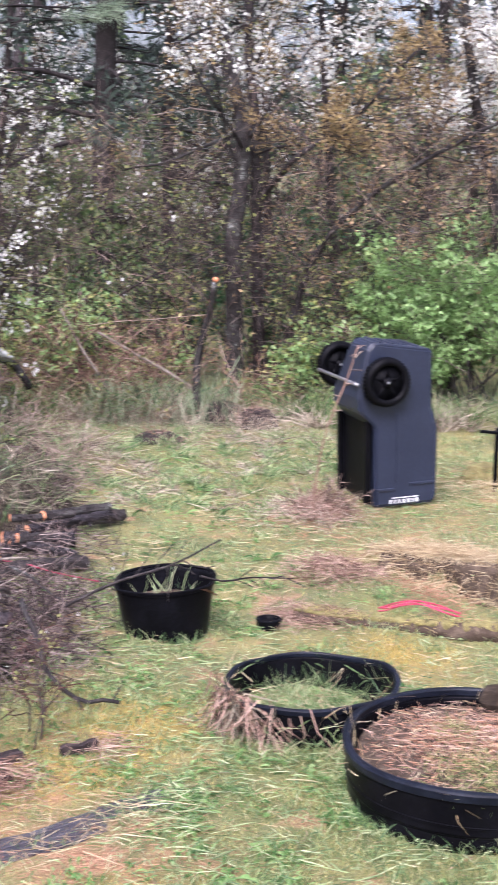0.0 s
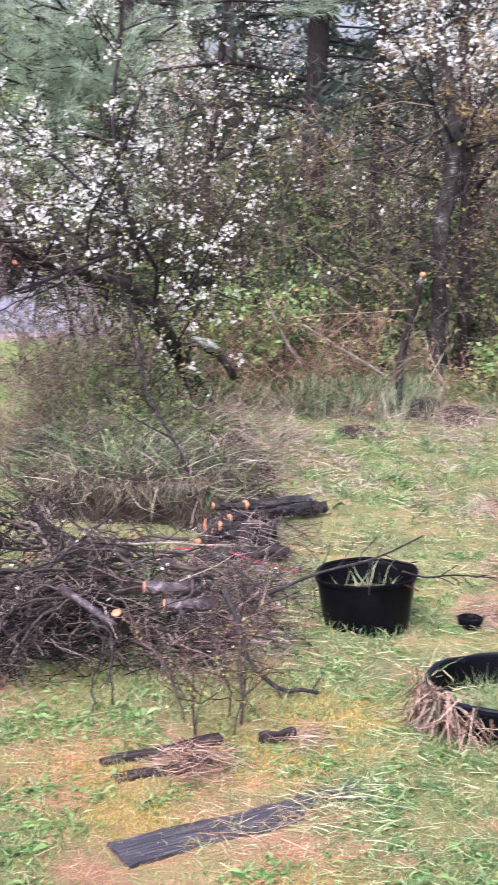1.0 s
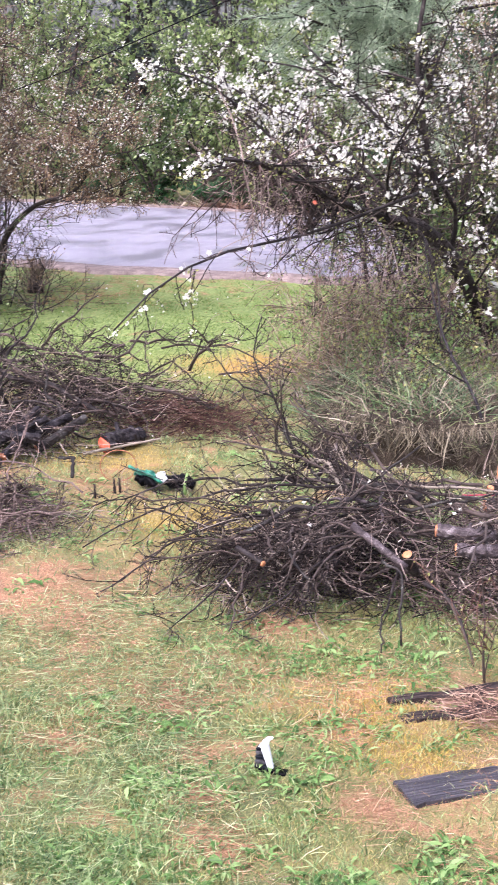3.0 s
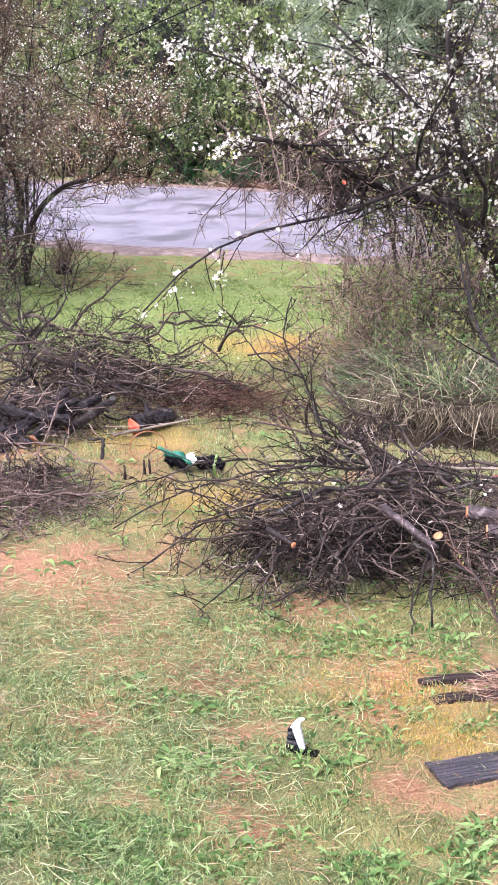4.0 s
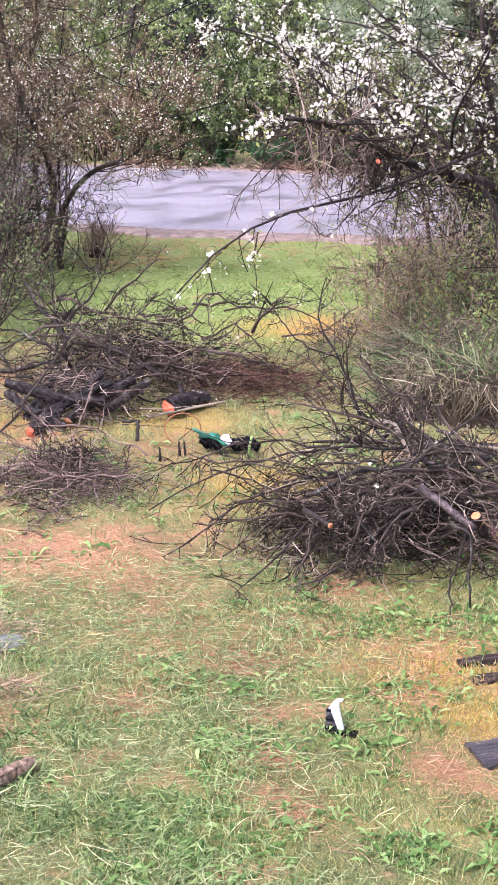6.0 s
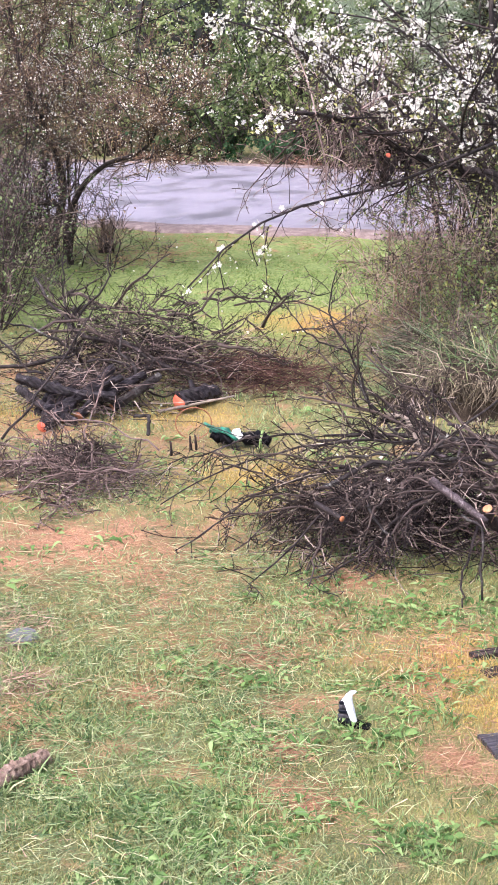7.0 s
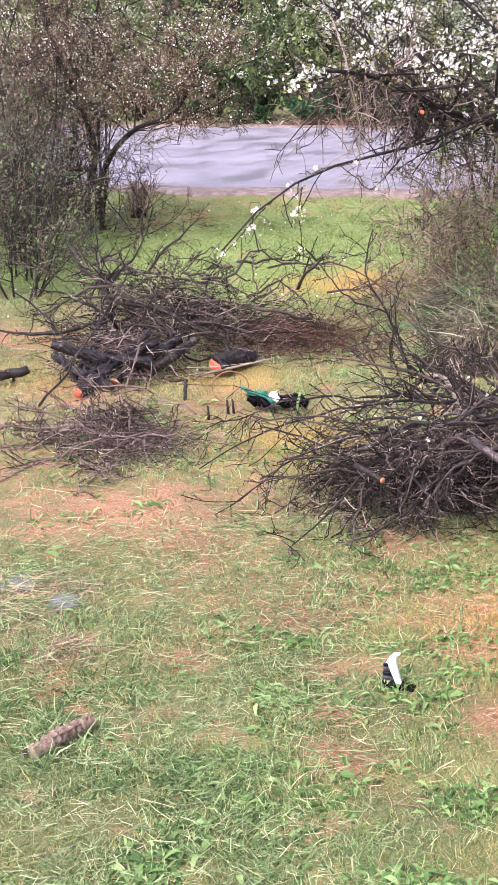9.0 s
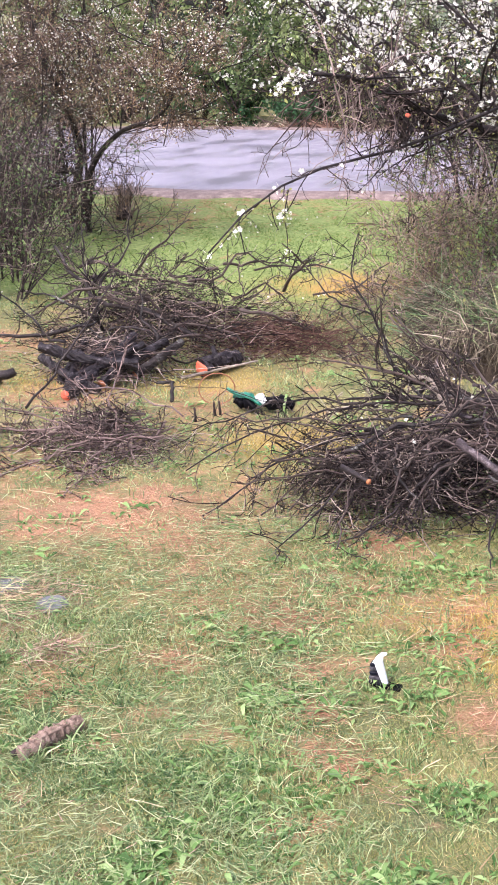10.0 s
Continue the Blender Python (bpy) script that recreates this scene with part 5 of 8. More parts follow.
    # print near the foot, as plain bars
    part("print", box(bmesh.new(), (0.22, -0.016, 0.064), (0.42, -0.012, 0.07)), WHITEPAINT, root, "white printed bars", smooth=False)
    for i, (x0, x1) in enumerate(((0.20, 0.212), (0.235, 0.245), (0.268, 0.28), (0.302, 0.318), (0.338, 0.352), (0.372, 0.382), (0.4, 0.42))):
        part("print", box(bmesh.new(), (x0, -0.016, 0.026), (x1, -0.012, 0.054)), WHITEPAINT, root, smooth=False)
    return root


cart = dump_cart()
cart.matrix_world = Matrix.Translation((0.955, 9.54, 0.0)) @ Matrix.Rotation(radians(19), 4, "Z") @ Matrix.Rotation(radians(-2), 4, "Y")

# dead canes standing against the cart
cane = thing("dead_cane", (0.62, 9.3, 0), "long reddish dead cane leaning on the cart's wheel", "dead cane")
CL = smooth_path([(0.58, 9.22, -0.01), (0.6, 9.24, 0.3), (0.66, 9.27, 0.62), (0.8, 9.32, 1.0), (0.86, 9.34, 1.2)], 12)
part("stem", tubes(Geo(), CL, np.linspace(0.008, 0.004, 12), 5, 0.1), BRAMBLE, cane)
CK, CKR = kids(CL[None], np.linspace(0.006, 0.004, 12)[None], 16, (0.3, 1), (60, 95), (0.06, 0.14), 4, 0.25)
part("side_shoot", tubes(Geo(), CK, np.maximum(CKR, 0.0025), 4), TANTWIG, cane, kind="stuff")
canes = thing("dead_canes", (0.78, 9.35, 0), "pale and brown dead canes standing against the cart", "dead canes")
n = 40
q = np.stack([rng.uniform(0.48, 0.84, n), rng.uniform(9.2, 9.45, n), np.zeros(n) - 0.01], -1)
CP = paths(q, np.stack([rng.normal(size=n) * 0.5 + 0.05, rng.normal(size=n) * 0.3, np.ones(n)], -1), rng.uniform(0.12, 0.36, n), 7, 0.3)
CK, CKR = kids(CP, taper(np.full(n, 0.006), 7), 6, (0.3, 1), (35, 85), (0.12, 0.35), 4, 0.4)
part("cane", tubes(tubes(Geo(), CP, taper(np.full(n, 0.0055), 7, 0.4), 4), CK, np.maximum(CKR, 0.0022), 3), TANTWIG, canes, kind="stuff")

# black nursery pot
pot = thing("plant_pot", (-0.28, 6.92, 0), "large black plastic plant pot with dead stalks in it", "plant pot")
pc = (-0.28, 6.92, float(ground_z(-0.28, 6.92)) - 0.01)
part("wall", lathe([(0.0, 0.0), (0.2, 0.0), (0.215, 0.01), (0.255, 0.29), (0.247, 0.29), (0.2, 0.02), (0.0, 0.02)], pc, 48, 0.022, False, 0.02), BLACK, pot)
part("rim", lathe([(0.25, 0.282), (0.263, 0.284), (0.265, 0.3), (0.258, 0.305), (0.247, 0.298)], pc, 48, 0.022, True, 0.02), BLACK, pot)
fl = bmesh.new()
flap = [[fl.verts.new((pc[0] + (0.268 + 0.012 * k) * np.cos(a), pc[1] + (0.268 + 0.012 * k) * np.sin(a), pc[2] + 0.3 - 0.02 * j)) for j, a in enumerate(np.linspace(-0.75 + 0.1 * k, -0.15, 5))] for k in (0, 1)]
for i in range(4):
    fl.faces.new((flap[0][i], flap[0][i + 1], flap[1][i + 1], flap[1][i]))
bmesh.ops.solidify(fl, geom=list(fl.faces), thickness=0.004)
part("torn_flap", fl, BRAMBLE, pot, "reddish torn flap of the rim", smooth=False)
pot.rotation_euler = (0.02, -0.035, 0)
part("soil", lathe([(0.0, 0.17), (0.15, 0.175), (0.228, 0.165)], pc, 24, 0, False), EARTH, pot)
n = 26
a = rng.uniform(0, 6.28, n)
p0 = np.stack([pc[0] + 0.17 * np.sqrt(rng.uniform(size=n)) * np.cos(a), pc[1] + 0.17 * np.sin(a), np.full(n, pc[2] + 0.17)], -1)
part("stalk", blades(Geo(), p0, rng.normal(size=(n, 3)) * 0.5 + [0, 0, 1], rng.uniform(0.1, 0.22, n), 0.006), CUTGRASS, pot, kind="stuff")
br = thing("fallen_branch", (-0.9, 6.75, 0.12), "dark bare branch lying across the pot", "branch")
BP = np.stack([smooth_path([(-0.75, 6.5, 0.26), (-0.52, 6.54, 0.37), (-0.22, 6.67, 0.44), (0.0, 6.77, 0.54)], 10), smooth_path([(-0.1, 6.85, 0.32), (0.0, 6.87, 0.29), (0.15, 6.97, 0.28), (0.39, 7.07, 0.25)], 10)])
BR2 = np.stack([np.linspace(0.009, 0.004, 10), np.linspace(0.006, 0.003, 10)])
K, KR = kids(BP, BR2, 7, (0.3, 0.98), (25, 55), (0.15, 0.35), 4, 0.15)
part("stem", tubes(tubes(Geo(), BP, BR2, 6), K, np.maximum(KR, 0.003), 4), BARK, br)


def ring(x, y, radius, height, label, wob, dip):
    ob = thing("planting_ring", (x, y, 0), label, "planting ring", "black rings")
    c = (x, y, float(ground_z(x, y)) - 0.02)
    h = height + 0.02
    part("wall", lathe([(radius * 0.93, 0), (radius * 0.96, h * 0.15), (radius * 0.963, h * 0.3), (radius * 0.975, h * 0.33), (radius * 0.985, h * 0.85), (radius * 0.95, h * 0.86), (radius * 0.91, h * 0.3), (radius * 0.9, 0)], c, 90, wob, True, dip), BLACK, ob)
    part("rim", lathe([(radius * 0.98, h * 0.84), (radius * 1.005, h * 0.86), (radius * 1.01, h * 0.97), (radius * 0.995, h * 0.995), (radius * 0.955, h * 1.0), (radius * 0.945, h * 0.975), (radius * 0.945, h * 0.88), (radius * 0.96, h * 0.85)], c, 90, wob * 1.1, True, dip), RIMBLACK, ob, "black flat rim with a bluish highlight in its colour")
    part("band", lathe([(radius * 0.972, h * 0.44), (radius * 0.985, h * 0.45), (radius * 0.985, h * 0.48), (radius * 0.972, h * 0.49)], c, 90, wob, True, dip), BLACK, ob, "raised black band")
    return ob


ring(0.43, 5.77, 0.38, 0.16, "worn black plastic ring with grass growing inside", 0.03, 0.07)
ring(1.06, 5.06, 0.53, 0.235, "large black plastic ring filled with straw", 0.016, 0.025)
lid = thing("small_pot", (0.26, 7.05, 0), "small black plastic pot half buried in straw", "small pot")
part("wall", lathe([(0, 0), (0.055, 0), (0.065, 0.04), (0.07, 0.06), (0.06, 0.062), (0.045, 0.045), (0, 0.042)], (0.26, 7.05, -0.03), 20, 0.03, False), BLACK, lid)
cone = thing("brown_stone", (1.19, 5.46, 0.19), "brown rounded stone on the straw", "stone")
g = lathe([(0.0, 0), (0.055, 0.01), (0.07, 0.05), (0.05, 0.1), (0.0, 0.12)], (1.19, 5.46, 0.19), 16, 0.06, False)
part("stone", g, CORE, cone)

# mossy log edging and pink hose by the dug bed
edge = thing("mossy_log", (0.5, 7.15, 0), "long low log edging covered in yellow moss", "log edging")
EP = smooth_path([(0.4, 7.2, 0.0), (0.63, 7.06, 0.015), (0.98, 6.97, 0.02), (1.33, 6.9, 0.025), (1.8, 6.82, 0.03)], 80)
part("log", tubes(Geo(), EP, np.linspace(0.028, 0.06, 80) * rng.uniform(0.85, 1.15, 80), 14, 0.18), EARTH, edge)
part("moss", tubes(Geo(), EP + [0, -0.004, 0.034], np.linspace(0.008, 0.04, 80) * rng.uniform(0.6, 1.3, 80), 14, 0.2), MOSS, edge)
q = np.repeat(EP[4:], 14, 0) + rng.normal(size=(76 * 14, 3)) * [0.02, 0.03, 0.004] + [0, 0.01, 0.045]
part("moss_blade", blades(Geo(), q, rng.normal(size=q.shape) * [0.8, 0.8, 0.2] + [0, 0, 0.7], rng.uniform(0.015, 0.04, len(q)), 0.004, 0.5, True), MOSSGRASS, edge, kind="stuff")
bank = thing("earth_bank", (1.45, 8.2, 0), "dark cut earth bank of the dug bed", "bank", kind="structure")
u = np.linspace(0, 1, 90)
line = np.stack([0.98 + 1.4 * u, 8.385 - 0.505 * u], -1)
rows = []
for off, z, r in ((0.16, -0.03, 0.0), (0.1, 0.02, 0.006), (0.03, 0.026, 0.01), (-0.03, 0.014, 0.012), (-0.055, -0.03, 0.014), (-0.06, -0.08, 0.014), (-0.075, -0.13, 0.014), (-0.1, -0.17, 0.01), (-0.18, -0.24, 0.0)):
    wob = 0.025 * np.sin(11 * u + 6 * z) + 0.018 * np.sin(31 * u + 9 * z) + r * rng.normal(size=90)
    rows.append(np.c_[line + np.outer(off + wob, [0.34, 0.94]), z + r * 0.6 * rng.normal(size=90)])
ix = np.arange(9 * 90).reshape(9, 90)
part("cut_face", Geo().add(np.array(rows), np.stack([ix[:-1, :-1], ix[:-1, 1:], ix[1:, 1:], ix[1:, :-1]], -1).reshape(-1, 4)), EARTH, bank)
hose = thing("hose", (1.09, 7.3, 0), "pink-red hose lying in loose loops", "hose")
t = np.linspace(0, 1, 60)
for k in range(4):
    HP = np.stack([0.86 + 0.43 * t + 0.015 * np.sin(6 * t + k), 7.29 + 0.05 * np.sin(np.pi * t) - 0.13 * t + 0.04 * (k - 1) * np.cos(4 * t + 1.3 * k), 0.018 + 0.05 * np.sin(np.pi * t) ** 2 * (1 - 0.3 * k) + 0.008 * k], -1)
    part("loop", tubes(Geo(), HP, np.full(60, 0.0045), 8), HOSE, hose)
cord = thing("cord", (-1.5, 7.82, 0.04), "thin pink cord lying over the logs", "cord")
part("line", tubes(Geo(), smooth_path([(-1.51, 7.82, 0.06), (-1.2, 7.76, 0.1), (-1.02, 7.7, 0.07), (-0.7, 7.54, 0.06)], 14), np.full(14, 0.0045), 5), HOSE, cord)
post = thing("black_stake", (1.99, 10.15, 0), "black metal stake with a short arm", "stake")
part("upright", rod(Geo(), (1.99, 10.15, -0.05), (1.98, 10.12, 0.5), 0.018, lumpy=0.02), BLACK, post)
part("arm", rod(Geo(), (2.1, 10.1, 0.46), (1.84, 10.03, 0.49), 0.012, lumpy=0.02), BLACK, post)
for name, c, r, h, m, lab, cat in (("moss_mound", (1.97, 10.5), 0.2, 0.16, MOSS, "rounded mossy mound beside the stake", "mound"), ("earth_mound", (-0.66, 11.7), 0.22, 0.1, ROTTEN, "heap of dark brown dead stalks", "mound"),
                                   ("earth_mound", (0.2, 12.6), 0.2, 0.16, ROTTEN, "clod of brown earth at the wood's edge", "mound"), ("earth_mound", (-0.12, 12.7), 0.18, 0.22, ROTTEN, "clod of brown earth beside a stem", "mound")):
    ob = thing(name, (*c, 0), lab, cat, "mounds")
    part("mound_body", lathe([(0.0, -0.02), (r, -0.02), (r * 0.9, h * 0.4), (r * 0.6, h * 0.85), (0, h)], (*c, 0), 24, 0.1, False), m, ob)
    q = rng.normal(size=(160, 2)) * r * 0.55
    hh = h * np.exp(-(q**2).sum(1) / (r * r)) * 0.9
    part("stalk", blades(Geo(), np.c_[q + c, hh], rng.normal(size=(160, 3)) * [1, 1, 0.3] + [0, 0, 0.3], rng.uniform(0.08, 0.2, 160), 0.005), PINKSTRAW if m is ROTTEN else TALLGRASS, ob, kind="stuff")

# weathered boards sunk in the moss
def board(a, b, wide, thick, label, m, up=0.012, group="old boards"):
    a, b = np.array(a, float), np.array(b, float)
    ob = thing("board", (*a, 0), label, "board", group)
    n = 26
    u = np.linspace(0, 1, n)
    s = unit(np.array([-(b - a)[1], (b - a)[0]]))
    w = wide * (1 + 0.05 * rng.normal(size=(n, 2)))
    rows = []
    for i in range(n):
        c = a + (b - a) * u[i]
        z = up + 0.006 * np.sin(9 * u[i])
        l, r = c + s * w[i, 0] / 2, c - s * w[i, 1] / 2
        rows.append([(*l, z - thick), (*l, z), (*(c + s * wide * 0.15), z + 0.004), (*(c - s * wide * 0.2), z - 0.002), (*r, z), (*r, z - thick)])
    rows = np.array(rows)
    ix = np.arange(n * 6).reshape(n, 6)
    f = np.stack([ix[:-1], np.roll(ix, -1, 1)[:-1], np.roll(ix, -1, 1)[1:], ix[1:]], -1).reshape(-1, 4)
    g = Geo().add(rows, f)
    g.f += [ix[0].tolist()[::-1], ix[-1].tolist()]
    part("plank", g, m, ob, smooth=False)
    return ob


board((-0.97, 4.31), (-0.14, 4.98), 0.17, 0.05, "long wet grey board sunk in the moss", WETBOARD, 0.006)
board((-1.2, 4.98), (-0.78, 5.32), 0.05, 0.05, "dark rotten board edge littered with needles", ROTTEN, 0.028)
board((-1.12, 4.86), (-0.8, 5.14), 0.07, 0.04, "dark rotten board littered with needles", ROTTEN, 0.014)
board((-0.62, 5.36), (-0.48, 5.44), 0.03, 0.04, "short broken piece of dark board", ROTTEN, 0.03)
for (x, y), r, lab in (((-2.96, 4.49), 0.065, "flat wet grey stone in dead grass"), ((-3.26, 4.62), 0.085, "flat grey stone half covered by grass")):
    ob = thing("flat_stone", (x, y, 0), lab, "stone", "flat stones")
    part("stone", lathe([(0, 0), (r, 0), (r * 0.98, 0.02), (r * 0.8, 0.035), (r * 0.3, 0.042), (0, 0.04)], (x, y, float(ground_z(x, y)) + 0.004), 20, 0.09, False), STONE, ob)
rb = thing("bark_piece", (-2.4, 3.54, 0), "ribbed roll of brown bark lying in grass", "bark piece")
u = np.linspace(0, 1, 60)
for name, dx, dz, r, m, lab in (("roll", 0.0, 0.01, 0.03, RIBBARK, ""), ("curled_edge", -0.03, 0.008, 0.014, ROTTEN, "darker curled edge"), ("strip", 0.012, 0.033, 0.006, RIBBARK, "raised strip of bark")):
    ribs = r * (0.6 + 0.4 * np.sin(np.pi * (0.08 + 0.84 * u)) ** 0.6) * (1 + 0.1 * np.sin(46 * u + 9 * u * u) * (r > 0.02) + 0.06 * rng.normal(size=60))
    part(name, tubes(Geo(), np.stack([-2.44 + dx + 0.08 * u + 0.006 * np.sin(8 * u + dz * 90), 3.41 + 0.26 * u, dz + 0.006 * u], -1), ribs, 12, 0.12), m, rb, lab)

# small upright scrap of white and black plastic
sc = thing("plastic_scrap", (-1.45, 4.28, 0), "torn scrap of white and black plastic standing upright", "plastic scrap")
def sheet(outline, y0, y1):
    """A thick flat piece with that outline (x, z), between two depths."""
    bm = bmesh.new()
    front = [bm.verts.new((-1.47 + x, y0, z)) for x, z in outline]
    back = [bm.verts.new((-1.47 + x, y1, z)) for x, z in outline]
    bm.faces.new(front)
    bm.faces.new(back[::-1])
    for i in range(len(outline)):
        j = (i + 1) % len(outline)
        bm.faces.new((front[j], front[i], back[i], back[j]))
    bmesh.ops.recalc_face_normals(bm, faces=bm.faces)
    bmesh.ops.bevel(bm, geom=list(bm.edges), offset=0.0025, segments=1, affect="EDGES")
    return bm


part("white_sheet", sheet([(-0.03, 0.1), (-0.012, 0.13), (0.004, 0.146), (0.026, 0.15), (0.028, 0.144), (0.014, 0.134), (0.012, 0.112), (0.022, 0.07), (0.032, 0.03), (0.012, 0.028), (-0.002, 0.062), (-0.014, 0.09)], 4.262, 4.278), WHITEBAG, sc, "white torn plastic", smooth=False)
part("black_base", sheet([(-0.03, 0.0), (-0.03, 0.022), (0.0, 0.032), (0.03, 0.028), (0.045, 0.02), (0.078, 0.022), (0.08, 0.012), (0.05, 0.006), (0.03, 0.0)], 4.255, 4.3), BLACK, sc, "black plastic foot", smooth=False)
for z in (0.024, 0.042, 0.06, 0.078, 0.092):
    k = (z - 0.024) / 0.068
    part("rib", sheet([(-0.034 + 0.004 * k, z), (-0.04 + 0.006 * k, z + 0.012), (0.0 - 0.018 * k, z + 0.016), (0.014 - 0.026 * k, z + 0.003)], 4.256, 4.292), WETBOARD if z in (0.042, 0.078) else RIMBLACK, sc, "dark plastic rib", smooth=False)


# ---- brush piles ----
rng = np.random.default_rng(15)
def heap_branch(owner, pts, r0, r1, m, bark=None, n1=10, n2=4, droop=0.03, k=12, name="branch", twig=None, ratio=(0.15, 0.4)):
    """One cut branch of a pile, with its side twigs."""
    P = smooth_path(pts, k)[None] if 2 < len(pts) < 9 else np.linspace(*pts, k)[None] if len(pts) == 2 else np.asarray(pts)[None]
    P[:, 1:-1] += rng.normal(size=P[:, 1:-1].shape) * 0.09 * np.linalg.norm(P[0, 1] - P[0, 0])
    stay_up(P, 0.01)
    R = np.linspace(r0, r1, P.shape[1])[None]
    ob = part(name, tubes(Geo(), P, R, 7, 0.05), bark or TWIG, owner)
    if n1:
        A, AR = kids(P, R, n1, (0.08, 1), (25, 65), ratio, 6, 0.2, droop * 0.5, 0.55)
        B, BR = kids(A, AR, n2, (0.1, 1), (30, 75), (0.2, 0.5), 3, 0.25, droop * 0.5)
        S, SR = spurs(A, 2 * len(A), 0.01, 0.04, 0.002)
        stay_up(A), stay_up(B), stay_up(S)
        part("side_twig", tubes(tubes(tubes(Geo(), A, np.maximum(AR, 0.0025), 3), B, np.maximum(BR, 0.0018), 3), S, SR, 3), twig or TWIG, ob, kind="stuff")
    return ob


def brush(owner, starts, dirs, lengths, r, n1, n2, droop=0.1, wig=0.12, bark=None, twig=None, ratio=(0.15, 0.4)):
    P = paths(starts, dirs, lengths, 10, wig * 1.3, droop)
    for i in range(len(P)):
        heap_branch(owner, P[i], r * rng.uniform(0.6, 1.3), 0.004, None, bark, n1, n2, droop, twig=twig, ratio=ratio)


def thatch(owner, centre, size, n, length, r, twig=None, flat=0.35):
    """The loose mass of thin sticks inside a pile."""
    q = rng.normal(size=(n, 2)) * 0.5
    q = q[(q**2).sum(1) < 1.1]
    n = len(q)
    top = size[2] * np.exp(-1.3 * (q**2).sum(1))
    p = np.c_[centre[0] + q[:, 0] * size[0], centre[1] + q[:, 1] * size[1], rng.uniform(0.02, 1, n) * top]
    d = rng.normal(size=(n, 3)) * [1, 0.8, flat]
    P = stay_up(paths(p, d, rng.uniform(0.4, 1.2, n) * length, 5, 0.22, 0.03))
    part("loose_twig", tubes(Geo(), P, taper(rng.uniform(0.4, 1.3, n) * r * 0.8, 5, 0.4), 3), twig or TWIG, owner, kind="stuff")


pile = thing("brush_pile", (-1.8, 6.6, 0), "large pile of cut bare branches and twigs on grass", "brush pile", "brush piles")
n = 22
w = np.radians(rng.uniform(150, 245, n))
brush(pile, np.stack([rng.uniform(-1.75, -1.0, n), rng.uniform(6.2, 7.0, n), rng.uniform(0.12, 0.42, n)], -1), np.stack([np.cos(w), np.sin(w), rng.uniform(0.0, 0.35, n)], -1), rng.uniform(0.6, 1.1, n), 0.0095, 11, 6, 0.06)
n = 12
w = np.radians(rng.uniform(160, 200, n))
brush(pile, np.stack([rng.uniform(-2.0, -1.2, n), rng.uniform(6.7, 7.4, n), rng.uniform(0.1, 0.35, n)], -1), np.stack([np.cos(w), np.sin(w), rng.uniform(0.0, 0.3, n)], -1), rng.uniform(0.8, 1.4, n), 0.012, 10, 5, 0.06)
n = 10
w = np.radians(rng.uniform(-60, 80, n))
brush(pile, np.stack([rng.uniform(-1.6, -1.0, n), rng.uniform(6.2, 7.4, n), rng.uniform(0.05, 0.3, n)], -1), np.stack([np.cos(w), np.sin(w), rng.uniform(0, 0.2, n)], -1), rng.uniform(0.4, 0.8, n), 0.009, 9, 5, 0.08, bark=LICHEN, twig=PINKTWIG)
thatch(pile, (-1.75, 6.5), (0.95, 0.7, 0.42), 260, 0.45, 0.0042)
thatch(pile, (-1.5, 6.45), (0.75, 0.6, 0.42), 280, 0.4, 0.0042, PINKTWIG)
thatch(pile, (-2.05, 6.05), (0.55, 0.4, 0.36), 420, 0.34, 0.0034)
# dark-coloured sticks that paint the shadowed inside of the pile
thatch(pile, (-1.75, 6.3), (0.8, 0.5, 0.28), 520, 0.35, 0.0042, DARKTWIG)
thatch(pile, (-2.0, 6.1), (0.7, 0.5, 0.44), 260, 0.3, 0.0028, PINKTWIG)
n = 36
w = np.radians(rng.uniform(185, 255, n))
brush(pile, np.stack([rng.uniform(-2.15, -1.55, n), rng.uniform(5.9, 6.35, n), rng.uniform(0.22, 0.4, n)], -1), np.stack([np.cos(w), np.sin(w), rng.uniform(-0.15, 0.2, n)], -1), rng.uniform(0.4, 0.75, n), 0.006, 10, 5, 0.07)
thatch(pile, (-1.05, 6.9), (0.6, 0.8, 0.2), 360, 0.35, 0.004, WOODTWIG)
thatch(pile, (-1.1, 6.25), (0.4, 0.35, 0.3), 240, 0.3, 0.004, PINKTWIG)
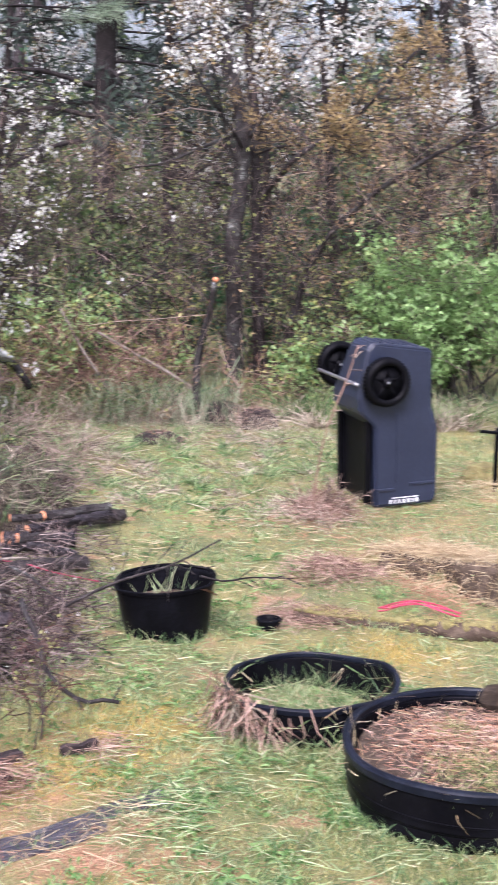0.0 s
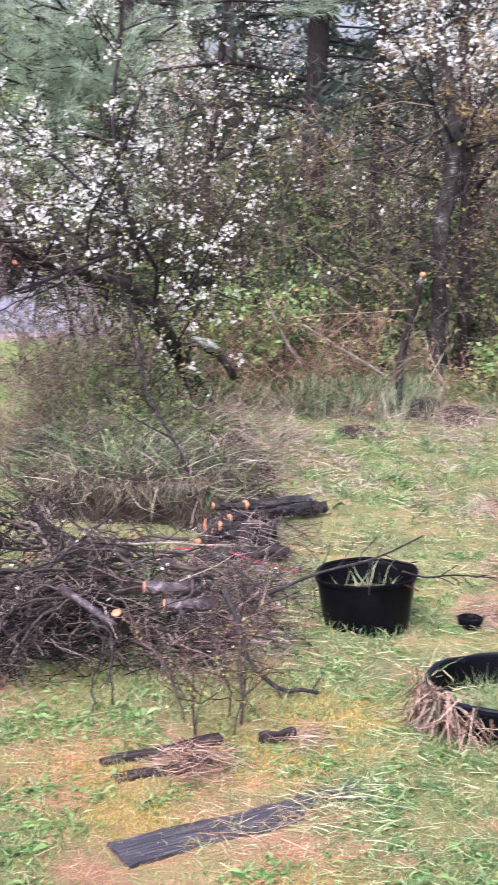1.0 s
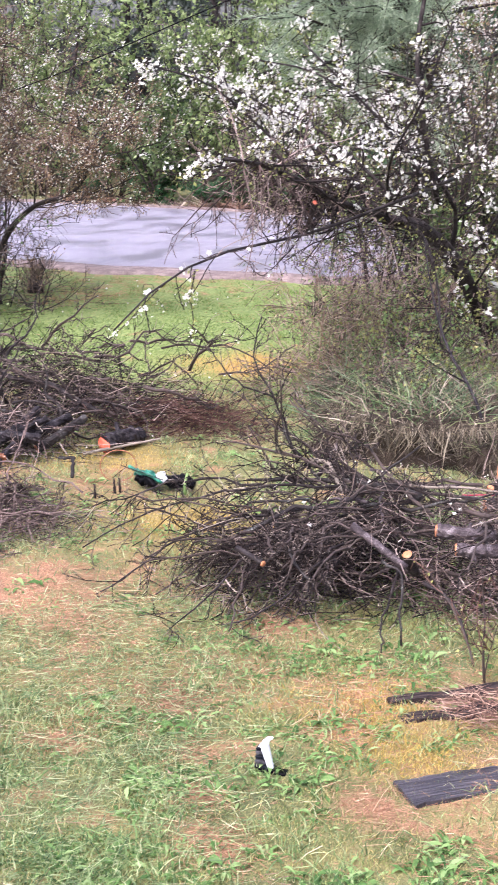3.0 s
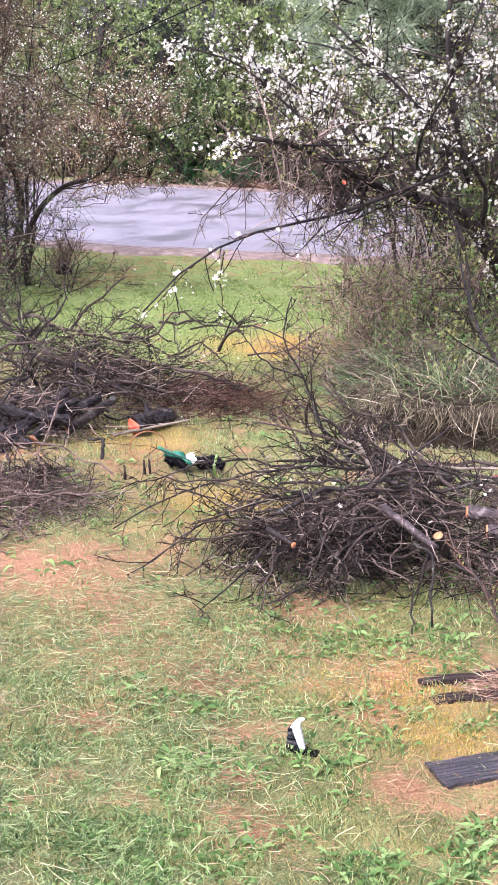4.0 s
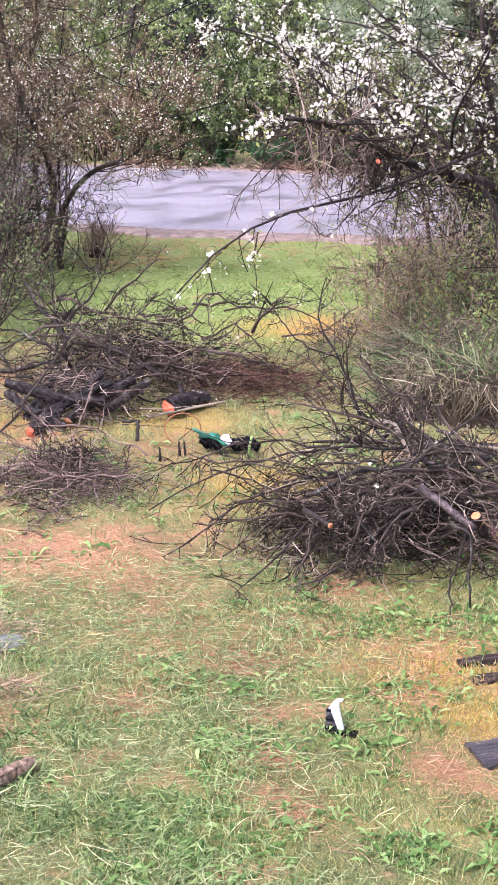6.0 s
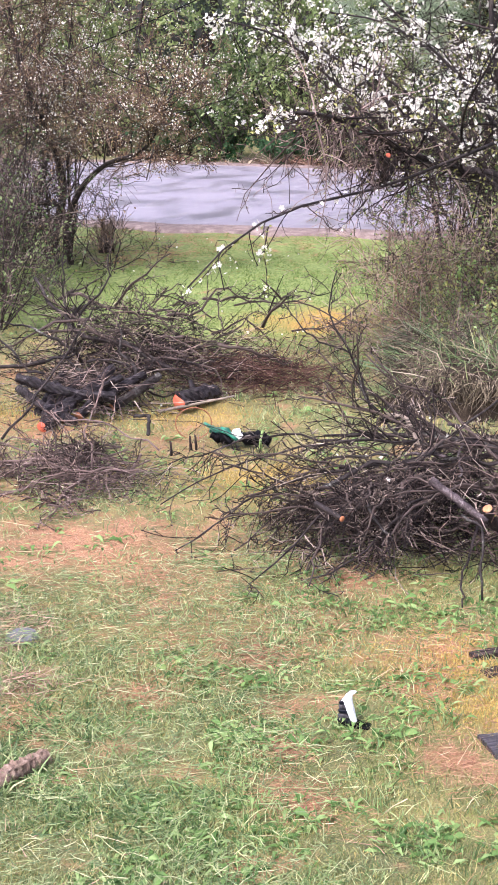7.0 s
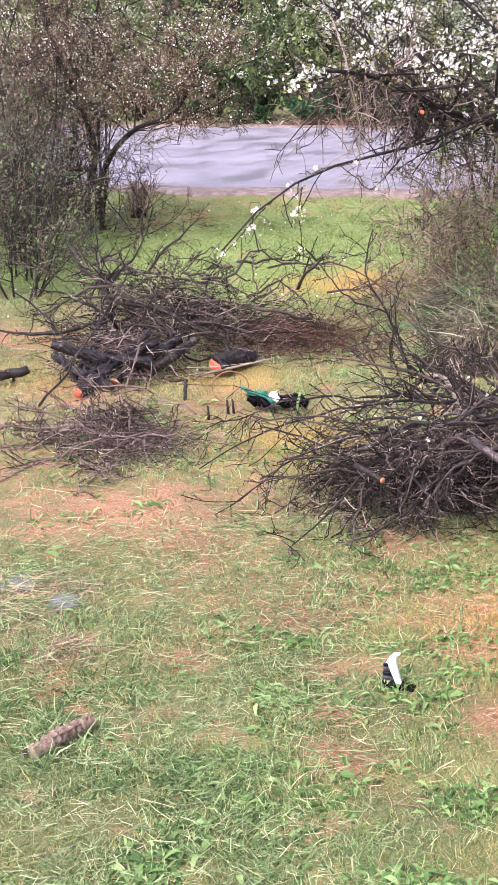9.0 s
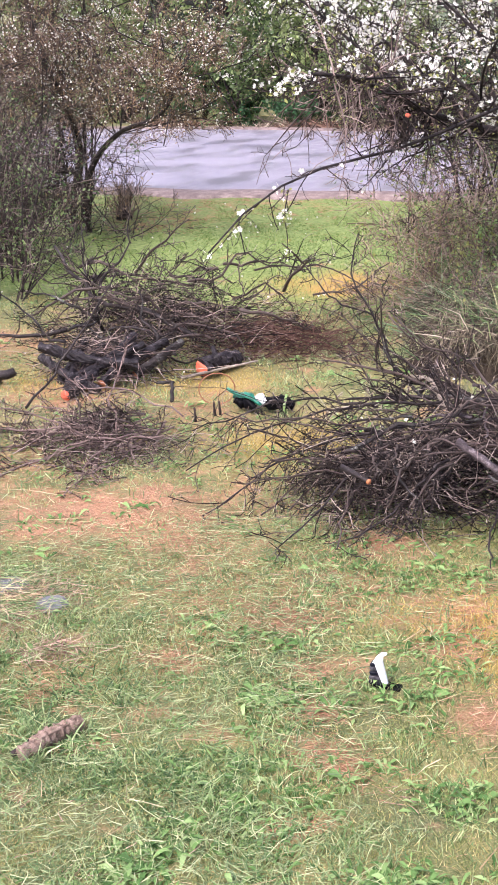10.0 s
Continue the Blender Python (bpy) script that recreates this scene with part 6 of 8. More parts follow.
for pts, r0, r1, m, nn in (([(-2.15, 6.85, 0.45), (-2.04, 6.79, 0.46), (-1.96, 6.70, 0.42), (-1.90, 6.62, 0.36)], 0.013, 0.012, PALE, 0),
                           ([(-2.2, 5.95, 0.3), (-1.98, 6.2, 0.37), (-1.8, 6.3, 0.41), (-1.66, 6.62, 0.5), (-1.54, 6.8, 0.6)], 0.013, 0.005, LICHEN, 8),
                           ([(-1.87, 6.78, 0.33), (-1.6, 6.79, 0.37), (-1.3, 6.8, 0.4), (-0.99, 6.85, 0.4)], 0.01, 0.006, PALE, 9),
                           ([(-1.66, 5.98, 0.4), (-1.38, 5.93, 0.245)], 0.02, 0.018, GREYBARK, 0),
                           ([(-1.45, 5.75, 0.33), (-1.35, 5.68, 0.31), (-1.31, 5.58, 0.18), (-1.3, 5.56, 0.02)], 0.007, 0.005, LICHEN, 2),
                           ([(-1.88, 5.73, 0.33), (-1.82, 5.65, 0.29), (-1.73, 5.57, 0.26)], 0.008, 0.005, LICHEN, 6),
                           ([(-2.24, 6.93, 0.4), (-2.4, 6.98, 0.74), (-2.53, 7.04, 0.93), (-2.54, 7.15, 1.15)], 0.009, 0.003, BARK, 12),
                           ([(-2.4, 6.98, 0.74), (-2.61, 6.91, 0.84), (-2.78, 6.95, 1.0)], 0.006, 0.003, BARK, 8),
                           ([(-2.3, 6.75, 0.3), (-2.7, 6.6, 0.35), (-2.95, 6.4, 0.3), (-3.2, 6.35, 0.2)], 0.008, 0.003, BARK, 16),
                           ([(-1.5, 6.7, 0.36), (-1.85, 6.74, 0.4), (-2.2, 6.72, 0.36), (-2.5, 6.85, 0.3)], 0.019, 0.007, LICHEN, 12),
                           ([(-1.9, 6.6, 0.4), (-2.4, 6.4, 0.38), (-2.8, 6.15, 0.26), (-3.05, 5.95, 0.12)], 0.009, 0.003, BARK, 18),
                           ([(-2.0, 6.3, 0.35), (-2.4, 5.95, 0.3), (-2.65, 5.75, 0.15), (-2.8, 5.6, 0.03)], 0.008, 0.003, BARK, 18),
                           ([(-1.9, 6.1, 0.3), (-2.1, 5.8, 0.25), (-2.2, 5.5, 0.12), (-2.3, 5.3, 0.03)], 0.008, 0.003, BARK, 18),
                           ([(-1.7, 6.0, 0.3), (-1.8, 5.8, 0.22), (-1.9, 5.6, 0.1), (-2.1, 5.45, 0.02)], 0.008, 0.003, BARK, 16),
                           ([(-1.3, 5.95, 0.18), (-1.15, 5.9, 0.12), (-1.05, 5.75, 0.02)], 0.01, 0.005, BARK, 3),
                           ([(-1.45, 6.15, 0.2), (-1.45, 5.9, 0.1), (-1.4, 5.6, 0.03), (-1.36, 5.45, 0.02)], 0.008, 0.003, BARK, 5),
                           ([(-0.9, 6.1, 0.42), (-0.8, 5.92, 0.28), (-0.73, 5.86, 0.13), (-0.62, 5.84, 0.05), (-0.42, 5.83, 0.04)], 0.014, 0.009, LICHEN, 3)):
    heap_branch(pile, pts, r0, r1, None, m, nn, 4)
# crooked pale limbs across the top of the pile
for i in range(7):
    q = np.array([rng.uniform(-2.2, -1.6), rng.uniform(6.1, 6.9), rng.uniform(0.34, 0.44)])
    w = np.radians(rng.choice([0, 180]) + rng.normal() * 35)
    heap_branch(pile, paths(q, np.array([np.cos(w), np.sin(w), 0.05]), rng.uniform(0.5, 0.9), 12, 0.2, 0.04)[0], rng.uniform(0.008, 0.013), 0.004, None, LICHEN if i % 3 else GREYBARK, 8, 3)
for a, b, r in (((-1.93, 5.51, 0.33), (-2.09, 5.61, 0.35), 0.014), ((-1.39, 5.99, 0.29), (-1.365, 6.06, 0.18), 0.024)):
    heap = part("branch", rod(Geo(), b, a, r, r), BARK, pile)
    t = unit(np.array(a) - b)
    part("cut_face", tubes(Geo(), [np.array(a), np.array(a) + t * 0.004], [r * 0.95, r * 0.93], 12), CUT, heap, "orange freshly cut wood")

# logs beside the pile
log((-1.3, 6.18, 0.36), (-1.04, 6.28, 0.34), 0.032, "short log with a fresh orange cut end", bark=GREYBARK)
log((-1.19, 6.12, 0.3), (-0.96, 6.2, 0.3), 0.031, "short grey log under another", bark=GREYBARK)
for a, b, r in (((-1.40, 8.12, 0.11), (-0.95, 8.3, 0.11), 0.045), ((-1.42, 8.02, 0.05), (-0.95, 8.15, 0.05), 0.045), ((-1.18, 8.38, 0.14), (-0.72, 8.45, 0.13), 0.042), ((-1.14, 8.14, 0.09), (-0.7, 8.25, 0.07), 0.042),
                ((-1.2, 8.42, 0.05), (-0.75, 8.5, 0.05), 0.045), ((-1.1, 8.5, 0.2), (-0.75, 8.62, 0.16), 0.035), ((-1.3, 7.95, 0.14), (-0.85, 8.05, 0.13), 0.035), ((-1.32, 8.3, 0.19), (-0.9, 8.36, 0.17), 0.035), ((-1.2, 7.85, 0.05), (-0.8, 7.95, 0.05), 0.04)):
    log(np.array(a) + rng.normal(size=3) * [0.07, 0.07, 0.012], np.array(b) + [-0.08, 0.14, 0] + rng.normal(size=3) * [0.1, 0.14, 0.02], r * rng.uniform(0.7, 1.2), "dark log with an orange cut end in a stack", "stacked logs", CUT, LICHEN if r < 0.041 else WETBLACK)
log((-1.0, 8.75, 0.1), (-0.68, 8.9, 0.1), 0.045, "log crusted with pale lichen", "stacked logs", bark=LICHEN)

# twigs and bark crumbs over the logs
for c, s, n in (((-1.1, 8.2), (0.5, 0.4, 0.24), 300), ((-1.15, 7.4), (0.55, 0.6, 0.14), 700), ((-0.9, 6.5), (0.35, 0.6, 0.12), 420)):
    scrap = thing("loose_brush", (*c, 0), "loose dark twigs strewn over cut logs", "brush", "loose brush")
    thatch(scrap, c, s, n, 0.3, 0.0036, PINKTWIG)

# twiggy little bush in front of the pile
rng = np.random.default_rng(31)
tb = thing("twiggy_bush", (-0.82, 5.46, 0), "small bare dark twiggy bush", "bush")
S, SR = stems_from(-0.84, 5.48, 8, 0.56, 0.15, 0.008, 0.12)
S2, SR2 = kids(S, SR, 6, (0.2, 1), (25, 60), (0.25, 0.5), 5, 0.16)
S3, SR3 = kids(S2, SR2, 3, (0.2, 1), (25, 65), (0.3, 0.6), 3, 0.2)
for q, r in zip(S, SR):
    part("stem", tubes(Geo(), q, r, 5), TWIG, tb)
part("twig", tubes(tubes(Geo(), S2, np.maximum(SR2, 0.0024), 4), S3, np.maximum(SR3, 0.0018), 3), REDTWIG, tb, kind="stuff")
part("leaf", leaves(Geo(), along(S3, 160), 0.02, 0.6), YELLOWLEAF, tb, kind="stuff")

# pile by the lawn
rng = np.random.default_rng(16)
pile2 = thing("brush_pile", (-4.6, 9.0, 0), "wide pile of grey-brown brushwood beside the lawn", "brush pile", "brush piles")
n = 34
brush(pile2, np.stack([rng.uniform(-5.6, -3.8, n), rng.uniform(8.4, 9.8, n), rng.uniform(0.1, 0.5, n)], -1), np.stack([rng.normal(size=n), 0.6 * rng.normal(size=n), rng.uniform(0, 0.5, n)], -1), rng.uniform(0.6, 1.1, n), 0.011, 10, 5, 0.07)
# near-black sticks add shade to this pile's interior by colour
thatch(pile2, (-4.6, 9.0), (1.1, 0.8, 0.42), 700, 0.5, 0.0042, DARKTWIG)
thatch(pile2, (-4.6, 8.9), (1.1, 0.8, 0.52), 650, 0.45, 0.0036, PINKTWIG)
thatch(pile2, (-4.7, 8.05), (0.45, 0.3, 0.3), 420, 0.35, 0.0045)
for i in range(7):
    q = np.array([rng.uniform(-5.0, -4.3), rng.uniform(7.9, 8.3), rng.uniform(0.15, 0.3)])
    heap_branch(pile2, paths(q, np.array([rng.normal(), rng.normal() * 0.5, 0.2]), rng.uniform(0.4, 0.8), 12, 0.22, 0.04)[0], rng.uniform(0.008, 0.016), 0.005, None, (LICHEN, WETBLACK, BARK)[i % 3], 8, 3)
thatch(pile2, (-3.7, 8.9), (0.7, 0.5, 0.22), 700, 0.4, 0.004, REDTWIG)
n = 9
brush(pile2, np.stack([rng.uniform(-5.4, -3.8, n), rng.uniform(9.0, 9.9, n), rng.uniform(0.2, 0.4, n)], -1), np.stack([0.7 * rng.normal(size=n), 0.3 * rng.normal(size=n), np.ones(n)], -1), rng.uniform(0.3, 0.5, n), 0.007, 8, 4, 0.02)
heap_branch(pile2, [(-4.2, 8.45, 0.18), (-4.64, 8.6, 0.28), (-5.07, 8.7, 0.35), (-5.37, 8.9, 0.45), (-5.73, 9.2, 0.62)], 0.024, 0.01, None, BARK, 12, 5)
heap_branch(pile2, [(-5.1, 8.75, 0.36), (-5.16, 8.9, 0.44), (-5.05, 9.1, 0.62), (-5.08, 9.2, 0.8)], 0.013, 0.005, None, BARK, 8, 4)
heap_branch(pile2, [(-5.2, 8.75, 0.38), (-5.3, 8.9, 0.6), (-5.35, 9.0, 0.85)], 0.009, 0.004, None, BARK, 8, 4)
for a, b, r, e, lab in (((-4.87, 7.53, 0.27), (-4.25, 7.72, 0.15), 0.038, WETBLACK, "thick black wet limb across the other logs"), ((-4.88, 7.56, 0.19), (-4.38, 7.42, 0.05), 0.034, WETBLACK, "black wet limb leaning to the ground"),
                        ((-4.42, 7.53, 0.055), (-4.4, 7.98, 0.2), 0.036, BROWNCUT, "dark wet log with a brown cut end"), ((-4.43, 7.73, 0.07), (-4.22, 8.08, 0.22), 0.036, BROWNCUT, "dark wet log with a brown cut end"),
                        ((-4.31, 7.78, 0.06), (-4.12, 8.1, 0.22), 0.036, BROWNCUT, "grey-black log with a brown cut end"), ((-4.55, 7.3, 0.04), (-4.72, 7.8, 0.17), 0.028, BARK, "dark wet log sloping out of the brush"),
                        ((-4.62, 7.5, 0.05), (-4.63, 7.95, 0.2), 0.03, BARK, "dark wet log sloping out of the brush"), ((-4.72, 7.52, 0.05), (-4.8, 8.0, 0.2), 0.032, WETBLACK, "dark wet log sloping out of the brush"),
                        ((-4.52, 7.24, 0.045), (-4.5, 7.6, 0.12), 0.044, REDCUT, "dark log with a red cut end"), ((-4.5, 7.62, 0.14), (-4.45, 8.05, 0.26), 0.036, BARK, "dark wet log lying on others"), ((-4.6, 7.42, 0.1), (-4.3, 7.9, 0.24), 0.03, WETBLACK, "thin black log lying on others")):
    log(a, b, r * 0.88, lab, "logs in the brush", e, LICHEN if lab.startswith("grey") else WETBLACK)
scrap = thing("loose_brush", (-4.7, 7.9, 0), "loose dark twigs over wet logs", "brush", "loose brush")
thatch(scrap, (-4.55, 7.85), (0.5, 0.4, 0.3), 170, 0.4, 0.0035)
thatch(scrap, (-4.55, 7.85), (0.5, 0.4, 0.3), 160, 0.4, 0.004, PINKTWIG)
log((-3.96, 8.06, 0.062), (-3.84, 8.38, 0.06), 0.062, "thick short log with a red cut end", "logs in the brush", REDCUT, WETBLACK)
pb = thing("pale_branch", (-4.0, 7.98, 0), "pale peeled branch lying before a red-cut log", "branch")
part("stem", tubes(Geo(), smooth_path([(-4.05, 7.93, 0.02), (-3.85, 8.1, 0.05), (-3.65, 8.28, 0.08)], 10), np.linspace(0.012, 0.007, 10), 7, 0.1), PALE, pb)

# thin heap in front of it
pile3 = thing("brush_pile", (-3.8, 6.5, 0), "thin sprawling heap of brown twigs on bare litter", "brush pile", "brush piles")
n = 24
w = np.radians(rng.uniform(150, 260, n))
brush(pile3, np.stack([rng.uniform(-3.9, -3.4, n), rng.uniform(6.3, 6.85, n), rng.uniform(0.04, 0.15, n)], -1), np.stack([np.cos(w), 0.8 * np.sin(w), rng.uniform(-0.05, 0.14, n)], -1), rng.uniform(0.5, 1.1, n), 0.006, 12, 6, 0.08, bark=PINKTWIG, twig=PINKTWIG)
thatch(pile3, (-3.85, 6.5), (0.75, 0.5, 0.15), 260, 0.35, 0.003, PINKTWIG)
n = 10
w = np.radians(rng.uniform(150, 260, n))
brush(pile3, np.stack([rng.uniform(-3.9, -3.5, n), rng.uniform(6.4, 6.8, n), rng.uniform(0.06, 0.16, n)], -1), np.stack([np.cos(w), 0.8 * np.sin(w), rng.uniform(-0.05, 0.16, n)], -1), rng.uniform(0.3, 0.6, n), 0.006, 10, 5, 0.06)
heap_branch(pile3, [(-3.65, 7.0, 0.15), (-3.75, 7.2, 0.2), (-3.9, 7.3, 0.16)], 0.012, 0.009, None, LICHEN, 2, 2)
thatch(pile3, (-3.6, 6.4), (0.4, 0.4, 0.16), 240, 0.28, 0.003, WOODTWIG)
heap_branch(pile3, [(-4.6, 6.9, 0.05), (-4.5, 7.1, 0.25), (-4.35, 7.35, 0.55), (-4.25, 7.5, 0.8)], 0.009, 0.004, None, BARK, 6, 3)
dl = thing("fallen_branch", (-5.2, 7.3, 0), "dark thick branch with stubs lying on moss", "branch")
heap_branch(dl, [(-5.5, 7.0, 0.06), (-5.2, 7.3, 0.08), (-5.0, 7.42, 0.12)], 0.04, 0.03, None, BARK, 4, 2, name="stem")
dl2 = thing("fallen_branch", (-5.5, 7.9, 0), "thin bare branch sticking out over moss", "branch")
heap_branch(dl2, [(-5.0, 8.1, 0.25), (-5.3, 8.0, 0.2), (-5.6, 7.9, 0.25)], 0.018, 0.006, None, BARK, 6, 3, name="stem")

# green and white bag and a red hoop
bag = thing("plastic_bag", (-3.3, 7.5, 0), "crumpled green, white and black plastic bag", "plastic bag")
for x0, x1, r, z, m, lab in ((-3.46, -3.31, 0.03, 0.05, GREENBAG, "green plastic"), (-3.34, -3.25, 0.028, 0.055, WHITEBAG, "white plastic"), (-3.27, -3.06, 0.042, 0.05, BLACK, "black plastic"), (-3.44, -3.3, 0.03, 0.025, BLACK, "black plastic")):
    u = np.linspace(0, 1, 11)
    part("section", tubes(Geo(), np.stack([x0 + (x1 - x0) * u, np.full(11, 7.47 if z > 0.03 else 7.43) + 0.02 * np.sin(5 * u), z + 0.012 * np.sin(7 * u + x0) + 0.03 * (x0 < -3.4) * (1 - u)], -1), r * (0.45 + 0.55 * np.sin(np.pi * (0.1 + 0.8 * u))) + 0.005 * np.sin(17 * u + x0), 12, 0.22), m, bag, lab)
part("strap", tubes(Geo(), smooth_path([(-3.1, 7.4, 0.0), (-3.095, 7.38, 0.06), (-3.085, 7.4, 0.13)], 8), np.full(8, 0.008), 6), BRIGHTLEAF, bag, "pale green strap")
part("strap", tubes(Geo(), smooth_path([(-3.49, 7.44, 0.12), (-3.42, 7.42, 0.1), (-3.33, 7.41, 0.085), (-3.26, 7.42, 0.04)], 10), np.full(10, 0.011), 6), GREENBAG, bag, "green strap")
hoop = thing("wire_hoop", (-3.6, 7.5, 0), "thin red hoop standing in the twigs", "hoop")
w = np.linspace(0, 2 * np.pi, 40)
part("loop", tubes(Geo(), np.stack([-3.6 + 0.1 * np.cos(w), 7.52 + 0.05 * np.cos(w), 0.09 + 0.1 * np.sin(w)], -1), np.full(40, 0.0035), 6), BROWNCUT, hoop)
for x, y, z in ((-3.47, 6.93, 0.14), (-3.37, 6.98, 0.17), (-3.33, 6.97, 0.18)):
    cc = thing("dead_cone", (x, y, z), "brown dead seed cone hanging from a twig", "cone", "hanging cones")
    part("cone", rod(Geo(), (x, y, z + 0.005), (x + 0.006, y, z - 0.08), 0.005, 0.009, 7, 7, 0.25), ROTTEN, cc)


# ---- grass, straw and weeds ----
rng = np.random.default_rng(17)
def stuff(name, geo, material, label, category):
    me = geo.mesh(name)
    me.materials.append(material)
    return tagged(new(name, me), label, category, kind="stuff")


def wedge(n, r0, r1, a0=-13.5, a1=38, power=1.0):
    """Random places on the ground, in the sector of ground that lies before the terrace."""
    u = rng.uniform(size=n) ** power
    r = np.sqrt(r0**2 + (r1**2 - r0**2) * u)
    a = np.radians(rng.uniform(a0, a1, n))
    x, y = -r * np.sin(a), r * np.cos(a)
    return x, y


def seat(x, y):
    return np.stack([x, y, ground_z(x, y) - 0.004], -1)


# short yellowish moss grass, thin where the litter shows
x, y = wedge(120000, 3.2, 13, power=1.25)
keep = (rng.uniform(size=len(x)) > bareness(x, y) * 2.1) & (y < 12.8) & (lawnness(x, y) < 0.5) & (rng.uniform(size=len(x)) > 0.7 * goldness(x, y))
x, y = x[keep], y[keep]
n = len(x)
stuff("grass", blades(Geo(), seat(x, y), np.c_[rng.normal(size=(n, 2)) * 0.6, np.ones(n)], rng.uniform(0.012, 0.035, n), 0.0028 + 0.0003 * np.hypot(x, y), 0.7, True), MOSSGRASS, "short yellowish moss and fine grass", "grass")
# fine upright grass close to the terrace
x, y = wedge(90000, 3.2, 6.3)
w = vnoise(x, y, 0.22, 41) + 0.5 * vnoise(x, y, 0.9, 42)
keep = (rng.uniform(size=len(x)) > bareness(x, y) * 2.8) & (rng.uniform(size=len(x)) < np.clip((w - 0.55) / 0.3, 0.05, 1)) & (rng.uniform(size=len(x)) > 0.6 * goldness(x, y))
x, y, w = x[keep], y[keep], w[keep]
n = len(x)
stuff("grass", blades(Geo(), seat(x, y), np.c_[rng.normal(size=(n, 2)) * 0.55, np.ones(n)], rng.uniform(0.02, 0.055, n) * (0.5 + 0.7 * w), 0.0032, 0.6, True), FINEGRASS, "fine upright grass in the moss", "grass")
# golden short grass on the orange moss
g = Geo()
for cx, cy, r in GOLD:
    n = int((5000 if cy < 7 else 3000) * r)
    x, y = cx + rng.normal(size=n) * r * 0.55, cy + rng.normal(size=n) * r * 0.42
    blades(g, seat(x, y), np.c_[rng.normal(size=(n, 2)) * 0.6, np.ones(n)], rng.uniform(0.015, 0.045, n), 0.0036, 0.7, True)
stuff("grass", g, GOLDGRASS, "golden-yellow short grass on orange moss", "grass")
# greener clumps
x, y = wedge(150000, 3.2, 13, power=1.25)
w = vnoise(x, y, 0.33, 11) + 0.16 * vnoise(x, y, 1.6, 12) + 0.1 * (x < -2.2) * (y < 5)
keep = (rng.uniform(size=len(x)) < np.clip((w - 0.5) / 0.16, 0, 1)) & (rng.uniform(size=len(x)) > bareness(x, y) * 2) & (rng.uniform(size=len(x)) > goldness(x, y)) & (lawnness(x, y) < 0.5)
x, y, w = x[keep], y[keep], w[keep]
n = len(x)
near = np.hypot(x, y) < 6.5
for k in (near, ~near):
    n = int(k.sum())
    stuff("grass", blades(Geo(), seat(x[k], y[k]), np.c_[rng.normal(size=(n, 2)) * 0.6, np.ones(n)], rng.uniform(0.022, 0.065, n) * (0.4 + 2.4 * np.clip(w[k] - 0.5, 0, 0.35)), 0.0024 + 0.0003 * np.hypot(x[k], y[k]), 0.8, k is not near), GRASS, "uneven clumps of green lawn grass", "grass")
x, y = wedge(120000, 9.6, 19, 12, 38)
keep = (rng.uniform(size=len(x)) < lawnness(x, y)) & (rng.uniform(size=len(x)) > 2.4 * bareness(x, y)) & (rng.uniform(size=len(x)) > goldness(x, y)) & (y < near_edge(x) - 0.1 - 0.6 * rng.uniform(size=len(x)))
x, y = x[keep], y[keep]
n = len(x)
stuff("grass", blades(Geo(), seat(x, y), np.c_[rng.normal(size=(n, 2)) * 0.5, np.ones(n)], rng.uniform(0.014, 0.03, n), 0.011, 0.7, True), LAWN, "mown green lawn before the road", "grass")

# longer tufts
x, y = wedge(900, 3.3, 12.5, power=1.2)
x, y = np.repeat(x, 26), np.repeat(y, 26)
n = len(x)
x, y = x + rng.normal(size=n) * 0.04, y + rng.normal(size=n) * 0.04
keep = (rng.uniform(size=n) > bareness(x, y) * 2) & (lawnness(x, y) < 0.3)
x, y = x[keep], y[keep]
n = len(x)
stuff("grass_tuft", blades(Geo(), seat(x, y), np.c_[rng.normal(size=(n, 2)) * 0.5, np.ones(n)], rng.uniform(0.035, 0.085, n), 0.0042, 0.7), GRASS, "longer tufts of green grass", "grass")

# cut grass and straw lying about in drifts
def lying(drifts, each, r0, r1, lo, hi, width, lift=0.03, a0=-13.5, a1=38, power=1.3, spread=0.12):
    cx, cy = wedge(drifts, r0, r1, a0, a1, power)
    cx, cy = cx[lawnness(cx, cy) < 0.3], cy[lawnness(cx, cy) < 0.3]
    drifts = len(cx)
    n = drifts * each
    turn = np.repeat(rng.uniform(0, np.pi, drifts), each) + rng.normal(size=n) * 0.7
    s = np.repeat(spread * rng.uniform(0.5, 1.8, drifts), each)
    x, y = np.repeat(cx, each) + rng.normal(size=n) * s, np.repeat(cy, each) + rng.normal(size=n) * s
    p = seat(x, y) + np.c_[np.zeros((n, 2)), rng.uniform(0.008, lift, n)]
    return blades(Geo(), p, np.c_[np.cos(turn), np.sin(turn), rng.normal(size=n) * 0.14], rng.uniform(lo, hi, n) * rng.uniform(0.5, 1, n), width * rng.uniform(0.6, 1.5, n), 0.5)


